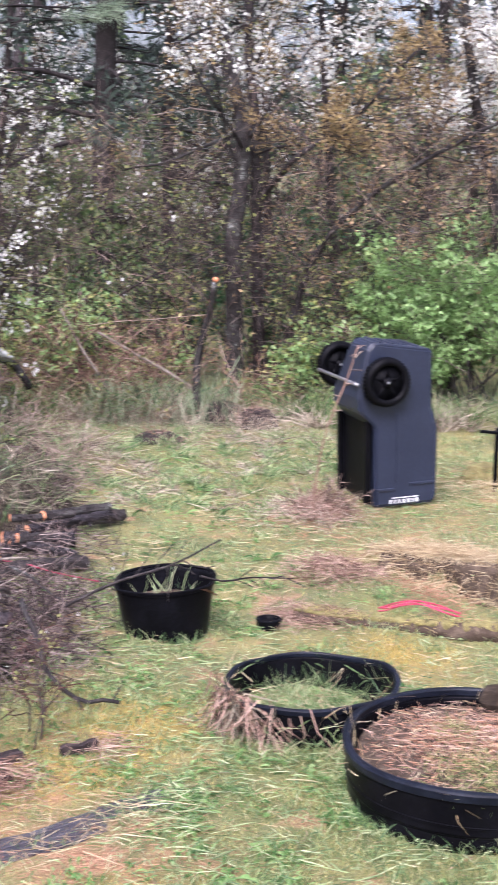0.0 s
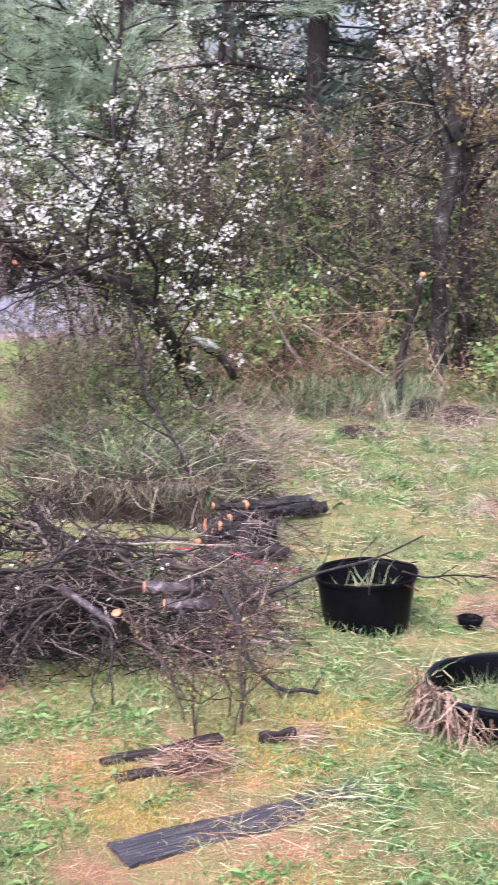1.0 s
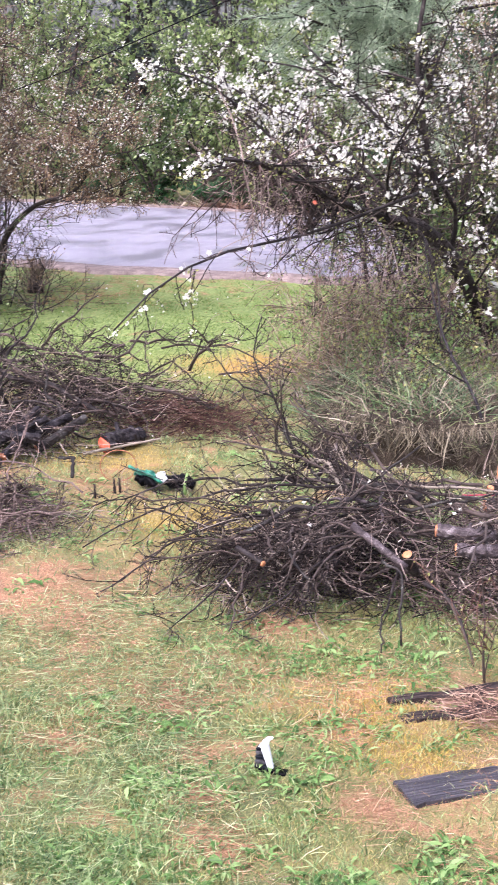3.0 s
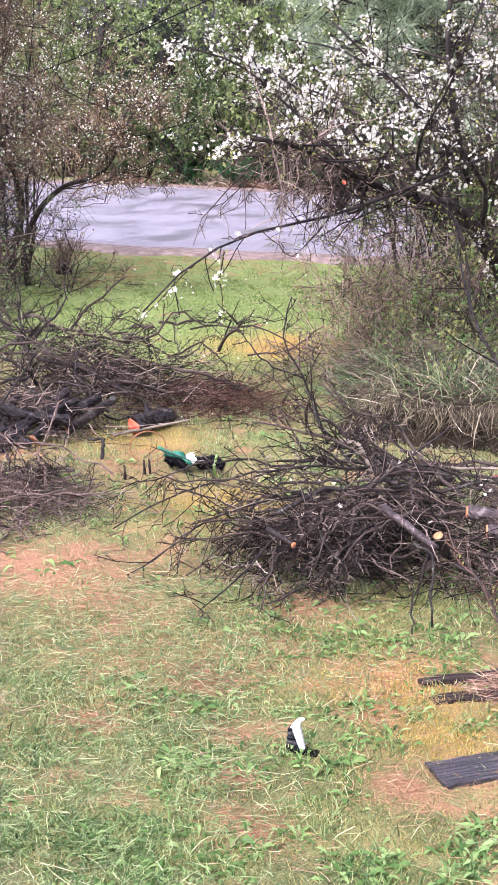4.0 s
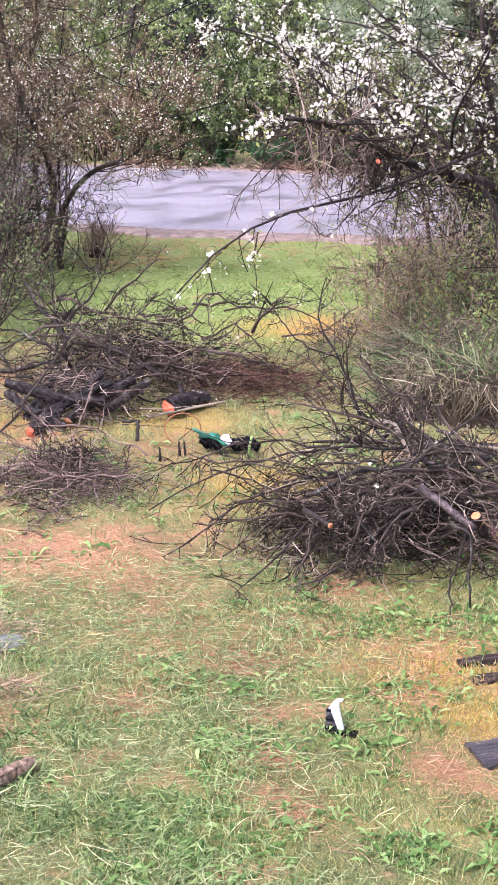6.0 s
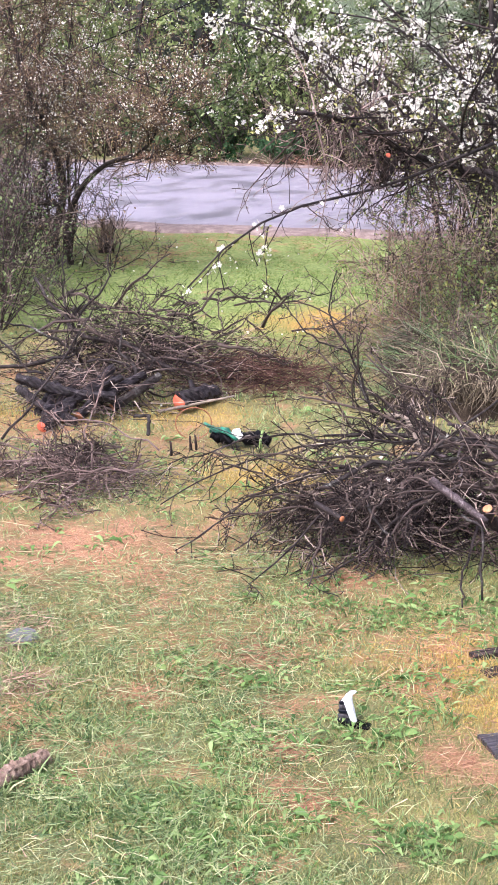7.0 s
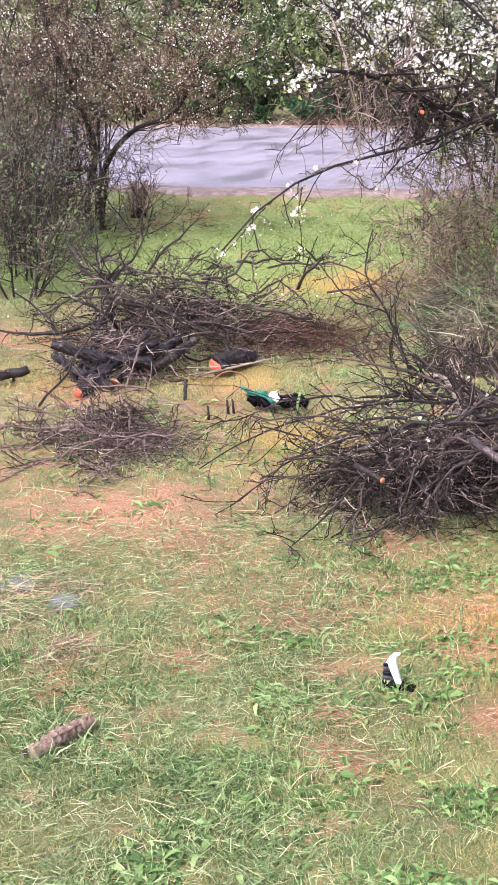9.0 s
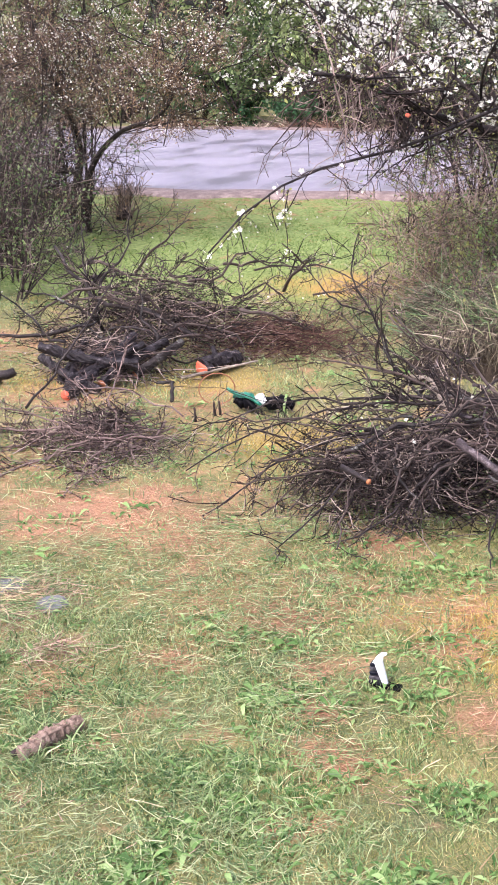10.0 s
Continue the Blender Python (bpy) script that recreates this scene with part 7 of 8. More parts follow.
stuff("cut_grass", lying(430, 22, 3.2, 12.5, 0.04, 0.14, 0.0021, 0.04), CUTGRASS, "pale green cut grass strewn about", "cut grass")
stuff("cut_grass", lying(300, 44, 3.2, 6.2, 0.04, 0.15, 0.002, 0.045, 20, 38), CUTGRASS, "thick swath of cut grass", "cut grass")
stuff("cut_grass", lying(170, 26, 3.6, 6.6, 0.05, 0.17, 0.0034, 0.05, -13.5, 4), CUTGRASS, "cut grass lying round the rings", "cut grass")
stuff("straw", lying(300, 9, 3.2, 12.5, 0.05, 0.14, 0.0018, 0.035), STRAW, "dry straw scattered on the lawn", "straw")
stuff("straw", lying(120, 3, 3.2, 9.0, 0.16, 0.32, 0.0028, 0.05, spread=0.2), STRAW, "long single straws lying on the grass", "straw")
stuff("straw", lying(170, 24, 3.2, 12.5, 0.04, 0.13, 0.0022, 0.025), PINKSTRAW, "pinkish dead grass scattered on the lawn", "straw")
stuff("cut_grass", lying(170, 26, 6.0, 12.5, 0.06, 0.18, 0.0036, 0.05, -13.5, 7, 1.0), CUTGRASS, "cut grass strewn before the cart", "cut grass")
stuff("straw", lying(120, 20, 6.0, 12.5, 0.06, 0.18, 0.0034, 0.05, -13.5, 7, 1.0), STRAW, "straw strewn before the cart", "straw")
g = Geo()
for cx, cy, r, s in BARE:
    n = int(2600 * r)
    q = rng.normal(size=(n, 2)) * r * 0.55 + [cx, cy]
    blades(g, seat(q[:, 0], q[:, 1]) + np.c_[np.zeros((n, 2)), rng.uniform(0.006, 0.016, n)], np.c_[rng.normal(size=(n, 2)), rng.normal(size=n) * 0.08], rng.uniform(0.03, 0.11, n), 0.0024, 0.3, True)
stuff("needle_litter", g, NEEDLES, "orange-brown needle litter on bare patches", "needle litter")

# straw heaps: inside the large ring, by the cart, over the ring, by the stones
def straw_heap(cx, cy, r, h, n, m, lo, hi, label, z=0.0, steep=0.25, name="straw", thick=0.003):
    q = rng.normal(size=(n, 2)) * r * 0.5
    q = q[(q**2).sum(1) < r * r]
    n = len(q)
    hh = z + h * np.exp(-1.2 * (q**2).sum(1) / (r * r)) * rng.uniform(0.2, 1, n)
    p = np.c_[q + [cx, cy], hh + ground_z(q[:, 0] + cx, q[:, 1] + cy)]
    return stuff(name, blades(Geo(), p, np.c_[rng.normal(size=(n, 2)), rng.normal(size=n) * steep], rng.uniform(lo, hi, n), thick, 0.4), m, label, "dead grass")


fill = thing("ring_soil", (1.06, 5.06, 0), "earth and straw filling the large ring", "soil", kind="structure")
part("soil", lathe([(0, 0.205), (0.3, 0.2), (0.475, 0.18), (0.48, 0.0)], (1.06, 5.06, 0), 32, 0, False), EARTH, fill)
straw_heap(1.05, 5.07, 0.44, 0.03, 2200, NEEDLES, 0.02, 0.07, "reddish litter filling the large ring", 0.2, 0.1)
straw_heap(1.05, 5.07, 0.44, 0.04, 1300, PINKSTRAW, 0.03, 0.08, "pinkish straw filling the large ring", 0.2, 0.07)
straw_heap(1.05, 5.07, 0.44, 0.03, 500, STRAW, 0.03, 0.1, "dry straw in the large ring", 0.205, 0.06)
for cx, cy, r, n in ((1.0, 4.8, 0.24, 700), (0.98, 5.16, 0.1, 420), (1.25, 4.9, 0.2, 400)):
    straw_heap(cx, cy, r, 0.03, n, FINEGRASS, 0.04, 0.1, "green grass in the large ring", 0.19, 0.9, "grass_tuft")
straw_heap(0.43, 5.77, 0.33, 0.02, 2600, GRASS, 0.03, 0.1, "green grass inside the worn ring", 0.0, 0.9, "grass_tuft")
straw_heap(0.45, 5.87, 0.26, 0.02, 900, GRASS, 0.08, 0.2, "tall green grass against the ring's far wall", 0.0, 1.4, "grass_tuft")
straw_heap(0.43, 5.77, 0.33, 0.06, 300, STRAW, 0.06, 0.18, "straw inside the worn ring", 0.0, 0.2)
straw_heap(0.68, 9.38, 0.26, 0.22, 700, BRAMBLE, 0.08, 0.22, "tall dead stalks against the cart", 0.0, 0.8, "dead_grass")
straw_heap(0.62, 9.28, 0.3, 0.16, 900, PINKSTRAW, 0.08, 0.22, "pinkish dead grass piled against the cart", 0.0, 0.4, "dead_grass")
straw_heap(0.5, 9.35, 0.6, 0.1, 700, DEADGRASS, 0.1, 0.25, "heap of dead grass before the cart", 0.0, 0.3, "dead_grass")
straw_heap(1.9, 10.2, 0.6, 0.08, 900, STRAW, 0.08, 0.22, "dead grass beside the stake", 0.0, 0.25, "dead_grass")
straw_heap(0.4, 7.22, 0.24, 0.06, 600, PINKSTRAW, 0.06, 0.18, "dead grass round the small pot", 0.0, 0.2, "dead_grass")
straw_heap(1.2, 7.9, 0.35, 0.1, 500, NEEDLES, 0.08, 0.2, "reddish dead stalks in the dug bed", -0.02, 0.4, "dead_grass")
straw_heap(1.35, 8.42, 0.3, 0.06, 700, STRAW, 0.08, 0.22, "straw overhanging the earth bank", 0.0, 0.2, "dead_grass")
straw_heap(1.75, 8.27, 0.35, 0.06, 700, STRAW, 0.08, 0.22, "straw overhanging the earth bank", 0.0, 0.2, "dead_grass")
for cx, cy in ((1.05, 8.4), (1.3, 8.32), (1.55, 8.23), (1.8, 8.14), (2.05, 8.05)):
    straw_heap(cx, cy, 0.24, 0.05, 900, STRAW, 0.06, 0.2, "straw and dead grass on the earth bank", 0.015, 0.25, "dead_grass", 0.004)
straw_heap(0.66, 7.9, 0.3, 0.12, 900, BRAMBLE, 0.06, 0.18, "heap of reddish dead stalks beside the dug bed", 0.0, 0.5, "dead_grass")
straw_heap(0.68, 8.0, 0.4, 0.1, 700, PINKSTRAW, 0.06, 0.18, "dead grass beside the dug bed", 0.0, 0.35, "dead_grass")
straw_heap(0.62, 7.12, 0.25, 0.05, 500, BRAMBLE, 0.05, 0.15, "reddish litter along the mossy edging", 0.01, 0.2, "dead_grass")
straw_heap(-3.15, 4.5, 0.35, 0.04, 700, PINKSTRAW, 0.08, 0.22, "pinkish dead grass round flat stones", 0.0, 0.12, "dead_grass")
for cx, cy, m in ((-3.15, 4.5, STRAW), (-3.05, 4.4, GRASS), (-3.25, 4.62, GRASS)):
    straw_heap(cx, cy, 0.22, 0.03, 220, m, 0.05, 0.15, "blades lying over flat stones", 0.035, 0.15, "dead_grass")
straw_heap(-2.72, 4.1, 0.16, 0.04, 240, PINKSTRAW, 0.06, 0.18, "small heap of pinkish dead grass", 0.0, 0.15, "dead_grass")
straw_heap(-0.86, 5.12, 0.22, 0.07, 850, BRAMBLE, 0.06, 0.16, "reddish needles on the rotten boards", 0.0, 0.1, "needle_litter")
straw_heap(1.1, 7.12, 0.35, 0.09, 260, MOSSGRASS, 0.05, 0.12, "yellow grass on the mossy log edging", 0.0, 0.6, "grass_tuft")
straw_heap(-0.25, 4.85, 0.25, 0.04, 70, STRAW, 0.08, 0.22, "straws over the end of the wet board", 0.0, 0.08)
straw_heap(-0.5, 4.66, 0.32, 0.04, 150, STRAW, 0.06, 0.22, "straws on the wet board", 0.0, 0.08)
straw_heap(-0.45, 5.42, 0.2, 0.05, 260, PINKSTRAW, 0.06, 0.16, "dead grass by the broken board", 0.0, 0.2, "dead_grass")
straw_heap(0.2, 12.3, 1.2, 0.1, 1600, DEADGRASS, 0.15, 0.4, "dead grass along the wood's edge", 0.0, 0.7, "dead_grass")
for cx, cy, r, n in ((0.43, 5.77, 0.4, 900), (1.06, 5.06, 0.55, 900), (-0.28, 6.92, 0.22, 400)):
    w = rng.uniform(0, 2 * np.pi, n)
    q = np.c_[cx + (r + 0.03 * rng.normal(size=n)) * np.cos(w), cy + (r + 0.03 * rng.normal(size=n)) * np.sin(w)]
    stuff("grass_tuft", blades(Geo(), seat(q[:, 0], q[:, 1]), np.c_[rng.normal(size=(n, 2)) * 0.5, np.ones(n)], rng.uniform(0.03, 0.12, n), 0.004, 0.7), GRASS, "grass growing round the foot of black plastic", "grass")
for cx, cy, r, h, n, m in ((0.43, 5.77, 0.375, 0.17, 90, STRAW), (0.43, 5.77, 0.37, 0.12, 170, GRASS), (1.06, 5.06, 0.5, 0.2, 60, STRAW)):
    w = rng.uniform(0, 2 * np.pi, n) + 0.5 * np.sin(np.arange(n))
    q = np.c_[cx + r * np.cos(w), cy + r * np.sin(w), np.full(n, h) + 0.02 * rng.normal(size=n)]
    stuff("dead_grass", blades(Geo(), q, np.c_[rng.normal(size=(n, 2)) * 0.6, rng.normal(size=n) * 0.7 - 0.1], rng.uniform(0.06, 0.2, n), 0.0042, 0.7), m, "blades hanging over a black plastic rim", "grass")
# the combed tuft hanging over the worn ring
n = 900
w = np.radians(rng.uniform(175, 275, n))
q = np.stack([0.43 + 0.39 * np.cos(w) - 0.02, 5.77 + 0.39 * np.sin(w), 0.2 - 0.1 * rng.uniform(size=n) ** 2], -1) + rng.normal(size=(n, 3)) * 0.022
q = q[rng.uniform(size=n) < np.exp(-((np.degrees(w) - 216) / 22) ** 2) + 0.015]
n = len(q)
d = np.stack([rng.normal(size=n) * 0.4 + 0.12, -0.35 + 0.3 * rng.normal(size=n), -0.75 + 0.35 * rng.normal(size=n)], -1)
k = np.arange(n) % 5
# the SKIRT share paints the shadowed gaps between the paler blades
for pick, m, lab in ((k < 2, PINKSTRAW, "pinkish dead grass draped over the worn ring"), (k == 2, BRAMBLE, "reddish dead grass draped over the worn ring"), (k > 2, SKIRT, "dark dead grass for the shaded gaps in the draped tuft")):
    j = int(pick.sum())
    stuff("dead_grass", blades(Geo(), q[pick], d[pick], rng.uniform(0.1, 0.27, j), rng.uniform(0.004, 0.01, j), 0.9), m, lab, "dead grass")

# broad-leaved weeds: rosettes of lobed, folded leaves
def rosettes(geo, x, y, each, lo, hi):
    """A rosette of lobed leaves at each place; the leaves arch outwards and fold along the middle."""
    big = np.repeat(rng.uniform(0.6, 1.15, len(x)), each)
    x, y = np.repeat(x, each), np.repeat(y, each)
    n = len(x)
    a = rng.uniform(0, 2 * np.pi, n)
    out = np.stack([np.cos(a), np.sin(a), np.zeros(n)], -1)
    side = np.stack([-np.sin(a), np.cos(a), np.zeros(n)], -1)
    up = np.array([0, 0, 1.0])
    L = (rng.uniform(lo, hi, n) * big)[:, None]
    rise, wide = rng.uniform(0.1, 1.3, (n, 1)), rng.uniform(0.07, 0.16, (n, 1))
    tilt = rng.normal(size=(n, 1)) * 0.35
    base = seat(x, y) + out * 0.012 + rng.normal(size=(n, 3)) * [0.034, 0.034, 0.002]
    rows = []
    for u, w in ((0.0, 0.15), (0.36, 0.8), (0.66, 1.0), (1.0, 0.05)):
        c = base + L * (out * u + up * (rise * u * (1 - 0.75 * u) + 0.05))
        s = L * w * wide * rng.uniform(0.75, 1.25, (n, 1))
        lift = up * s * 0.35
        rows.append(np.stack([c + s * (side + up * tilt) + lift, c, c - s * (side + up * tilt) + lift], 1))
    v = np.stack(rows, 1)
    k = len(rows)
    ix = np.arange(n * k * 3).reshape(n, k, 3)
    return geo.add(v, np.stack([ix[:, :-1, :-1], ix[:, :-1, 1:], ix[:, 1:, 1:], ix[:, 1:, :-1]], -1).reshape(-1, 4))


def weed_places(n, r0, r1, a0=-13.5, a1=38):
    x, y = wedge(n, r0, r1, a0, a1, 1.15)
    patchy = vnoise(x, y, 0.5, 61) + 0.25 * vnoise(x, y, 1.7, 62)
    keep = (rng.uniform(size=n) > bareness(x, y) * 1.2) & (rng.uniform(size=n) > 0.6 * goldness(x, y)) & (patchy > 0.5) & (lawnness(x, y) < 0.3) & (rng.uniform(size=n) < np.where((x < -1.9) & (y < 5.2), 0.4, 1.0))
    return x[keep], y[keep]


# the nearest rosettes, each a plant of its own
for x, y in zip(*weed_places(520, 3.3, 5.2)):
    plant = thing("weed", (x, y, 0), "low rosette of toothed green leaves in the moss", "weed", "weeds in the grass")
    part("leaf", rosettes(Geo(), np.array([x]), np.array([y]), int(rng.integers(26, 46)), 0.022, 0.065), WEED, plant, kind="stuff")
stuff("weed", rosettes(Geo(), *weed_places(1100, 5.2, 8.0), 12, 0.026, 0.07), WEED, "low broad-leaved green weeds", "weeds")
stuff("weed", rosettes(Geo(), *weed_places(420, 8.0, 12.0), 9, 0.035, 0.09), WEED, "scattered broad-leaved weeds farther out", "weeds")
# the green strip of weeds along the foot of the brush pile
q = np.stack([rng.uniform(-2.3, -0.3, 80), 5.32 + 0.13 * rng.normal(size=80)], -1)
stuff("weed", rosettes(Geo(), q[:, 0], q[:, 1], 22, 0.02, 0.055), WEED, "strip of green weeds before the brush pile", "weeds")


# tall grass: the tussock under the plum, and the fringe of the wood
rng = np.random.default_rng(18)
def tall_grass(n, cx, cy, sx, sy, lo, hi, m, label, width=0.008, lean=0.35):
    """Arching tufts, each of about thirty blades."""
    q = rng.uniform(-1, 1, (max(3, n // 42), 2))
    q = q[(q**2).sum(1) < 1.0]
    size = np.repeat(rng.uniform(0.5, 1.1, len(q)), 30)
    lie = np.repeat(rng.normal(size=(len(q), 2)) * 0.35, 30, 0)
    q = np.repeat(q, 30, 0)
    n = len(q)
    x, y = cx + q[:, 0] * sx + rng.normal(size=n) * 0.03, cy + q[:, 1] * sy + rng.normal(size=n) * 0.03
    return stuff("tall_grass", blades(Geo(), seat(x, y), np.c_[rng.normal(size=(n, 2)) * lean * 1.4 + lie, np.ones(n)], rng.uniform(lo, hi, n) * size, width * rng.uniform(0.7, 2.3, n), 1.5), m, label, "tall grass")


def tussock(cx, cy, r, h, n, label, top=TALLGRASS, skirt=SKIRT):
    """An old grass clump: a matted core coloured dark as shade, a skirt of dead blades that hang down round it, and
    green blades above.
    """
    ob = thing("tussock", (cx, cy, 0), label, "grass tussock", "tussocks")
    part("core", lathe([(r * 0.95, -0.03), (r * 0.85, h * 0.35), (r * 0.6, h * 0.65), (0.0, h * 0.75)], (cx, cy, 0), 24, 0.08, False), CORE, ob, "matted core, darkened for the shade between blades")
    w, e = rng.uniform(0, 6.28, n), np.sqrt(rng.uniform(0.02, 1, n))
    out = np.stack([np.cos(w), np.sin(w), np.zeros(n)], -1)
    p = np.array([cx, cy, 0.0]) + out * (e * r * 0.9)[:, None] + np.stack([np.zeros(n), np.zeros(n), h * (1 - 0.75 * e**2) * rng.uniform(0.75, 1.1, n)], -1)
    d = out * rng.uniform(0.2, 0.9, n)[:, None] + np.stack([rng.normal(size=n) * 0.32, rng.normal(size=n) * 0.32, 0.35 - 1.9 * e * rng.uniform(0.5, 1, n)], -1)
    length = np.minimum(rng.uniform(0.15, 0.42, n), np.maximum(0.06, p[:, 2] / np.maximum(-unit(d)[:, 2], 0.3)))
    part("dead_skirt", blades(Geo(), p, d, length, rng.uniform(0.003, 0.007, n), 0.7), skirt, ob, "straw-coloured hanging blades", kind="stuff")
    m = n // 4 if top is BLUEGRASS else n // 8
    w, e = rng.uniform(0, 6.28, m), np.sqrt(rng.uniform(0, 1, m))
    out = np.stack([np.cos(w), np.sin(w), np.zeros(m)], -1)
    p = np.array([cx, cy, 0.0]) + out * (e * r * 0.7)[:, None] + np.stack([np.zeros(m), np.zeros(m), h * 0.6 * (1 - 0.6 * e**2)], -1)
    part("green_blade", blades(Geo(), p, out * (0.9 * e)[:, None] + rng.normal(size=(m, 3)) * 0.25 + [0, 0, 0.7], rng.uniform(0.12, 0.3, m), rng.uniform(0.004, 0.011, m), 1.2), top, ob, "green arching blades", kind="stuff")
    return ob


def grass_bank(cx, cy, rx, ry, h):
    """A low undercut bank of old grass: a face coloured dark as shade, blades hanging over its lip, and lush grass on
    top.
    """
    ob = thing("grass_bank", (cx, cy, 0), "undercut bank of old grass with blades hanging over its dark face", "grass bank")
    core = lathe([(0.98, -0.03), (0.9, 0.3 * h), (0.95, 0.75 * h), (0.86, 0.95 * h), (0.0, h)], (0, 0, 0), 40, 0.05, False, 0.05)
    core.v = [v * [rx, ry, 1] + [cx, cy, 0] for v in core.v]
    part("core", core, CORE, ob, "matted core, darkened for the shade between blades")
    thatch(ob, (cx, cy - 0.3), (rx * 1.2, ry * 0.8, h * 1.5), 160, 0.35, 0.003, WOODTWIG, 0.6)

    def lip(n, e0, e1):
        w, e = rng.uniform(0, 6.28, n), rng.uniform(e0, e1, n)
        out = np.stack([np.cos(w), np.sin(w), np.zeros(n)], -1)
        p = np.array([cx, cy, 0.0]) + out * [rx, ry, 0] * e[:, None] + np.c_[np.zeros((n, 2)), h * rng.uniform(0.85, 1.1, n)]
        return p, out

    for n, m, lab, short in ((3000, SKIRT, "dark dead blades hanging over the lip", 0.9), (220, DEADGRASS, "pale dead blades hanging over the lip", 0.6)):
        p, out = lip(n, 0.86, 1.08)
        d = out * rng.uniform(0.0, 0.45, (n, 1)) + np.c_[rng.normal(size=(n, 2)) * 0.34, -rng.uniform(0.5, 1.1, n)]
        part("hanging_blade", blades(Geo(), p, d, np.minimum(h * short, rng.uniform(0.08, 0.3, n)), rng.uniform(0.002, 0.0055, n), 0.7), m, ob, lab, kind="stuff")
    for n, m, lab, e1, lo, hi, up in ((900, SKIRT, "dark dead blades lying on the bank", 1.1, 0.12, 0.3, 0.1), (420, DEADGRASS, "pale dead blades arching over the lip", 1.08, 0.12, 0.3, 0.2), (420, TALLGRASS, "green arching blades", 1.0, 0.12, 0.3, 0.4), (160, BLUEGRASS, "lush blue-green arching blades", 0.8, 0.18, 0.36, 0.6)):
        p, out = lip(n, 0.15, e1)
        d = out * rng.uniform(0.0, 0.7, (n, 1)) + rng.normal(size=(n, 3)) * 0.5 + [0, 0, up]
        part("arching_blade", blades(Geo(), p - [0, 0, 0.03], d, rng.uniform(lo, hi, n), rng.uniform(0.003, 0.009, n), 1.5), m, ob, lab, kind="stuff")
    return ob


grass_bank(-1.98, 9.15, 0.62, 0.72, 0.29)
for cx, cy, r, h, n, m in ((-2.5, 8.75, 0.25, 0.2, 500, TALLGRASS), (-1.45, 8.7, 0.25, 0.22, 500, TALLGRASS), (-2.6, 9.3, 0.3, 0.26, 600, TALLGRASS), (-2.35, 9.7, 0.36, 0.36, 700, BLUEGRASS), (-1.55, 9.5, 0.34, 0.26, 600, TALLGRASS),
                           (-2.75, 9.7, 0.3, 0.3, 600, TALLGRASS), (-2.0, 10.0, 0.38, 0.3, 600, TALLGRASS), (-1.45, 9.95, 0.3, 0.22, 500, TALLGRASS), (-2.5, 10.3, 0.36, 0.28, 600, TALLGRASS), (-1.3, 9.2, 0.25, 0.2, 400, TALLGRASS), (-2.85, 10.1, 0.3, 0.3, 500, TALLGRASS), (-1.75, 10.7, 0.35, 0.25, 500, TALLGRASS)):
    tussock(cx, cy, r, h, n, "old grass tussock with dead blades hanging round it", m)
for cx, cy, s, n, h in ((-2.2, 10.8, 0.6, 500, 0.5), (-1.7, 11.1, 0.6, 500, 0.45), (-2.7, 11.0, 0.5, 500, 0.45)):
    tall_grass(n, cx, cy, s, s, h * 0.4, h, TALLGRASS, "tall green grass under the plum tree", 0.007)
    tall_grass(n, cx, cy, s * 1.1, s * 1.1, h * 0.4, h * 0.9, DEADGRASS, "dead straw-coloured grass under the plum", 0.006, 0.6)
for cx, cy, s, n in ((-2.0, 12.5, 0.8, 500), (-1.0, 12.9, 0.6, 900), (0.0, 13.0, 0.9, 500), (0.9, 12.8, 0.7, 500), (1.7, 13.0, 0.8, 700), (2.5, 12.7, 0.7, 700), (3.2, 12.6, 0.8, 600)):
    tall_grass(n, cx, cy, s, 0.4, 0.25, 0.6, TALLGRASS, "tall green grass along the wood's edge", 0.006, 0.2)
    tall_grass(n, cx, cy, s, 0.6, 0.2, 0.5, DEADGRASS, "tall dead grass along the wood's edge", 0.006, 0.6)
for cx, cy, sx, sy, h, n, m in ((-1.7, 11.3, 0.7, 0.5, 0.4, 420, TANTWIG), (-1.35, 10.3, 0.5, 0.6, 0.25, 320, TANTWIG), (-1.4, 9.3, 0.5, 0.4, 0.35, 200, PINKTWIG), (-2.3, 9.6, 0.6, 0.5, 0.5, 180, PINKTWIG)):
    ob = thing("dead_brush", (cx, cy, 0), "tangle of dead stalks and twigs in grass", "brush", "dead brush")
    thatch(ob, (cx, cy), (sx, sy, h), n, 0.45, 0.0042, m, 0.6)
for cx, cy in ((-2.55, 9.5), (-2.75, 9.9), (-2.35, 9.8)):
    tall_grass(260, cx, cy, 0.3, 0.25, 0.3, 0.6, BLUEGRASS, "lush blue-green grass under the plum tree", 0.008, 0.3)
for cx, cy, h in ((-2.7, 10.2, 0.55), (-2.5, 10.8, 0.6), (-2.15, 11.3, 0.6), (-2.3, 10.4, 0.5), (-2.85, 10.7, 0.6)):
    tall_grass(420, cx, cy, 0.35, 0.3, h * 0.5, h, TALLGRASS, "tall grey-green grass under the plum tree", 0.006, 0.3)
    tall_grass(420, cx, cy, 0.35, 0.3, h * 0.5, h * 1.1, DEADGRASS, "tall pale dead grass under the plum tree", 0.005, 0.4)
n = 1300
x, y = rng.uniform(-1.4, 0.0, n), 12.75 + 0.16 * rng.normal(size=n)
stand = blades(Geo(), seat(x, y), np.c_[rng.normal(size=(n, 2)) * 0.16, np.ones(n)], rng.uniform(0.25, 0.65, n) * (0.2 + 1.3 * vnoise(x, y, 0.22, 71)), rng.uniform(0.004, 0.01, n), 0.35)
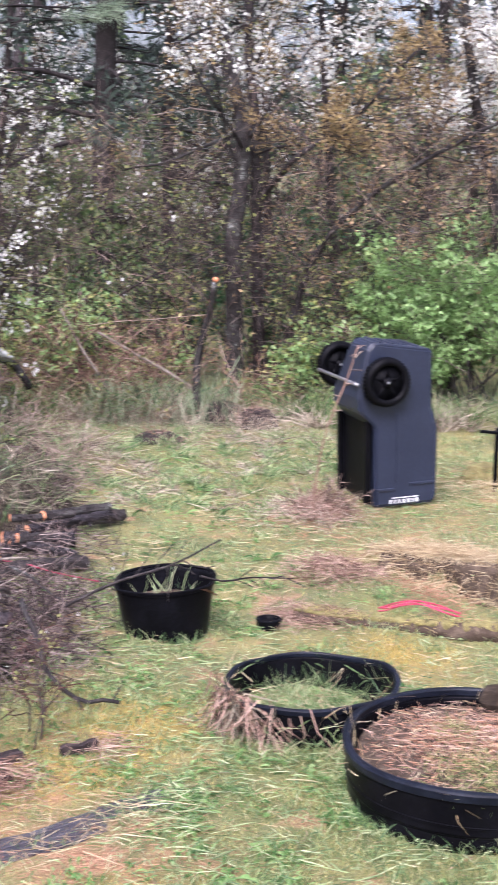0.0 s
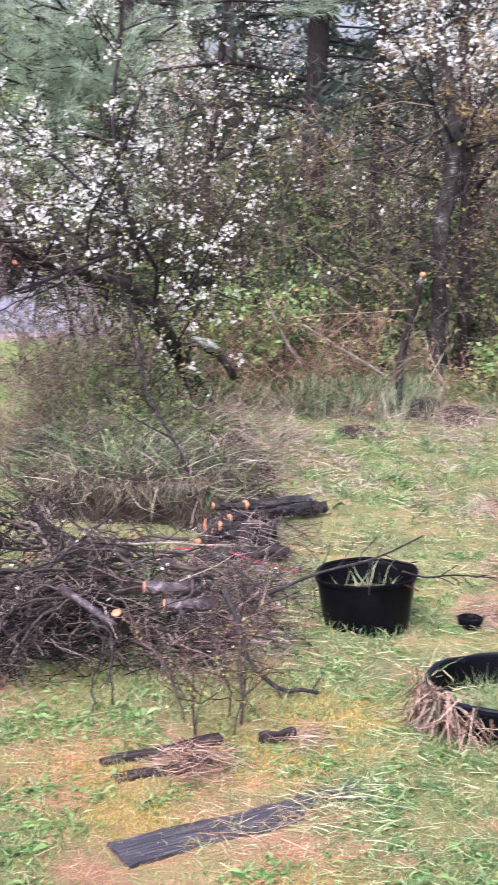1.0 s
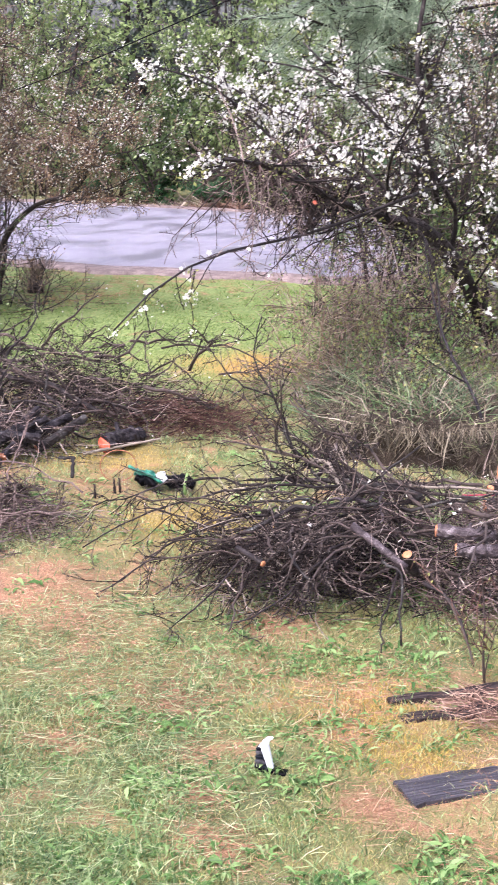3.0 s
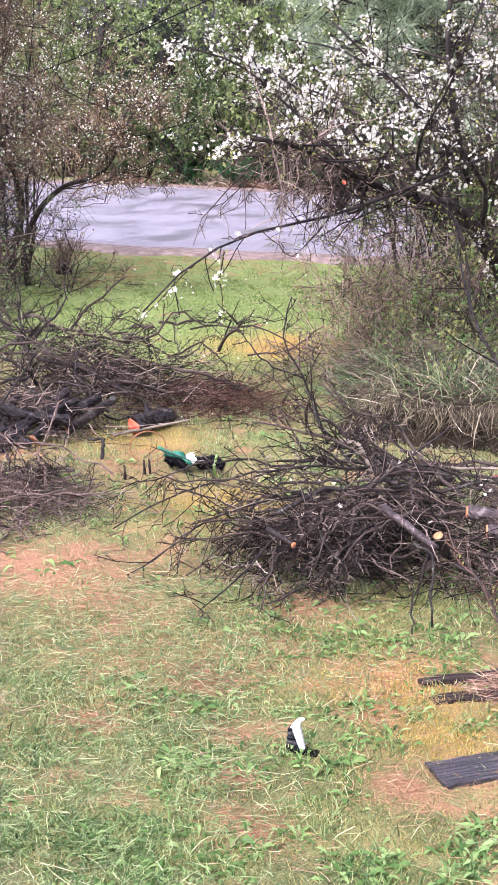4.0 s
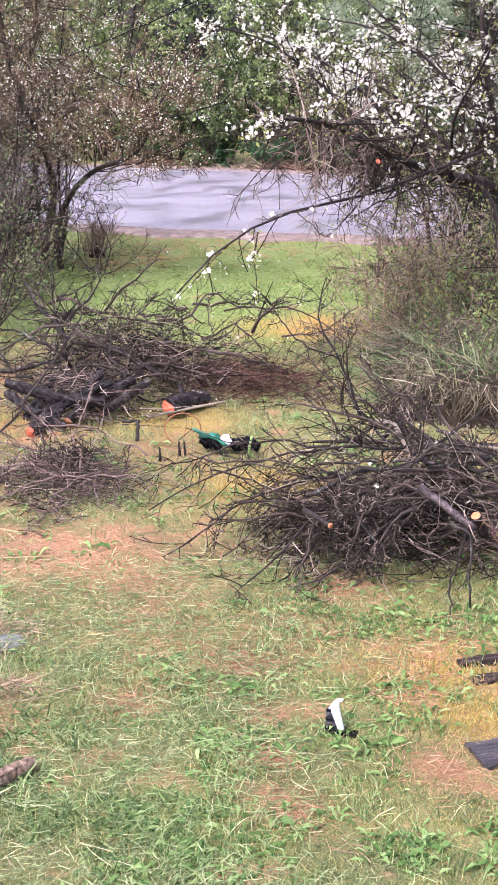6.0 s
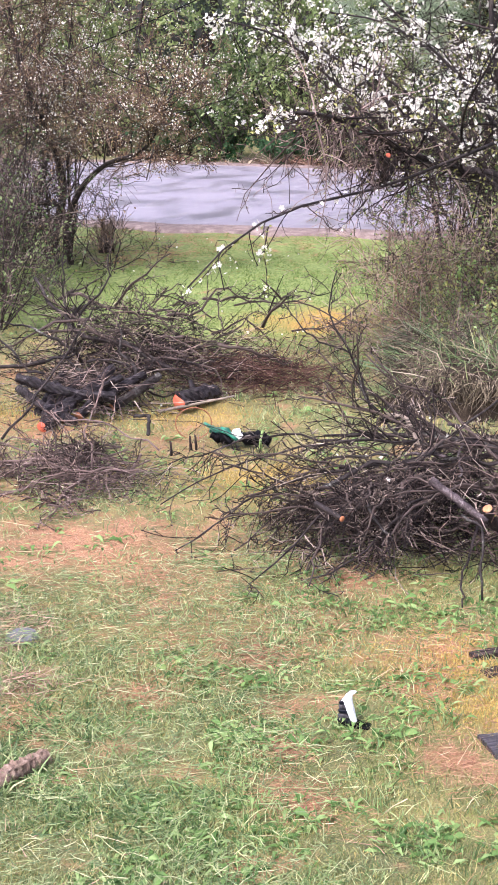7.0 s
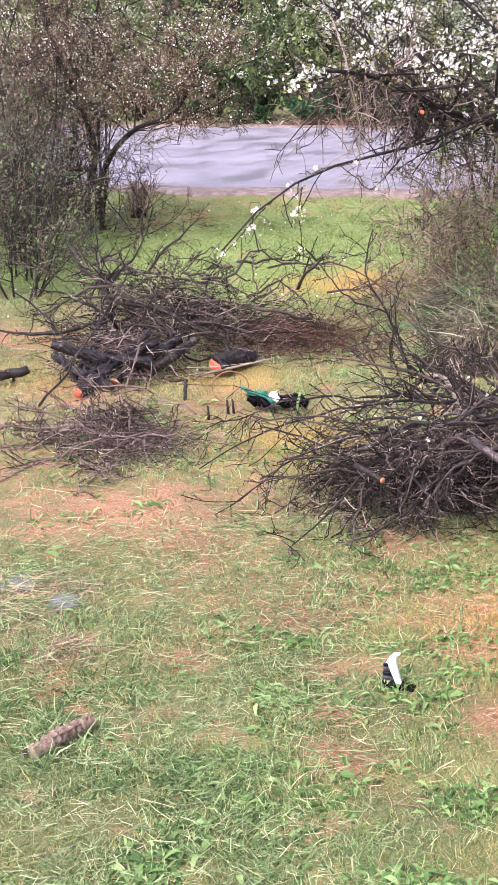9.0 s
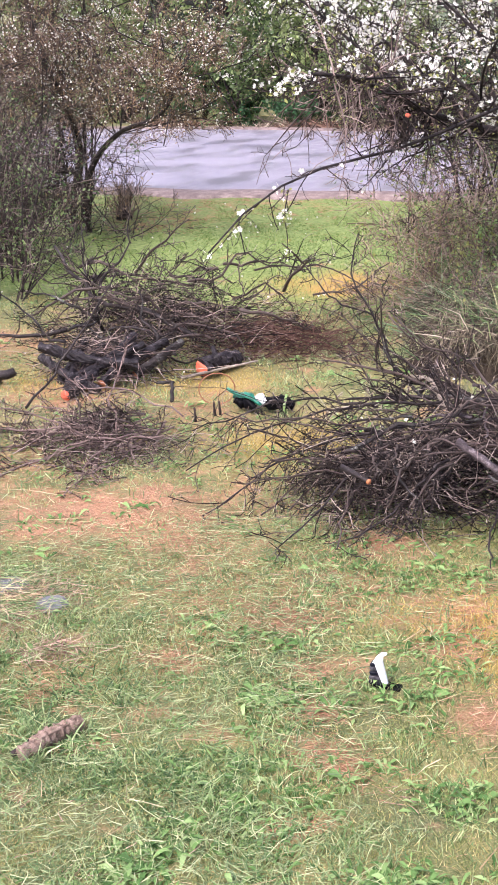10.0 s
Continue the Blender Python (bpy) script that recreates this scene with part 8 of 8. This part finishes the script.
stuff("tall_grass", stand, STANDGRASS, "upright grey-green grass standing at the wood's edge", "tall grass")
tall_grass(500, -0.9, 12.6, 0.6, 0.2, 0.2, 0.5, DEADGRASS, "pale dead stalks in the grass at the wood's edge", 0.005, 0.3)
for cx, cy in ((-1.2, 11.6), (-0.7, 11.2), (-0.2, 11.8), (0.3, 11.4), (-1.0, 10.5), (-0.3, 10.4), (0.5, 10.6), (-0.6, 9.7), (0.2, 9.6)):
    tall_grass(420, cx, cy, 0.5, 0.45, 0.07, 0.2, GRASS, "rough uncut grass in the clearing", 0.006, 0.6)
    tall_grass(260, cx, cy, 0.5, 0.45, 0.07, 0.22, DEADGRASS, "flattened dead grass in the clearing", 0.006, 1.1)
for k in range(9):
    tall_grass(700, -16 + 1.6 * k, 25.65, 1.2, 0.25, 0.12, 0.4, BRAMBLE if k % 3 else DEADGRASS, "brown dead grass on the verge beyond the road", 0.012, 0.5)

for cx, cy, w in ((-2.75, 3.75, 0.4), (-2.3, 3.35, 0.35), (-2.9, 4.05, 0.35), (-2.5, 3.95, 0.3), (-2.0, 3.4, 0.25), (-1.75, 3.55, 0.25)):
    tall_grass(900, cx, cy, w, w * 0.6, 0.03, 0.09, DEEPGRASS, "lush dark green grass in the lawn", 0.0035, 0.6)
for cx, cy in ((-2.55, 3.52), (-2.35, 3.6), (-2.48, 3.62), (-2.4, 3.46)):
    tall_grass(90, cx, cy, 0.08, 0.06, 0.05, 0.12, GRASS, "green grass growing over a piece of bark", 0.004, 0.5)

# fallen petals
x, y = wedge(170, 9, 18.5, 14, 38)
x, y = x[y < 15.5], y[y < 15.5]
p = seat(x, y) + [0, 0, 0.045]
q = np.c_[rng.uniform(-2.6, -0.6, 70), rng.uniform(6.0, 8.6, 70), np.full(70, 0.02)]
q[:, 2] += np.where(q[:, 1] < 7.0, 0.38 * np.exp(-((q[:, 0] + 1.7) / 0.6) ** 2), 0.02)
p = np.concatenate([p, q])
stuff("fallen_petals", leaves(Geo(), p, 0.025, 0.9), PETAL, "white petals fallen on the lawn", "petals")
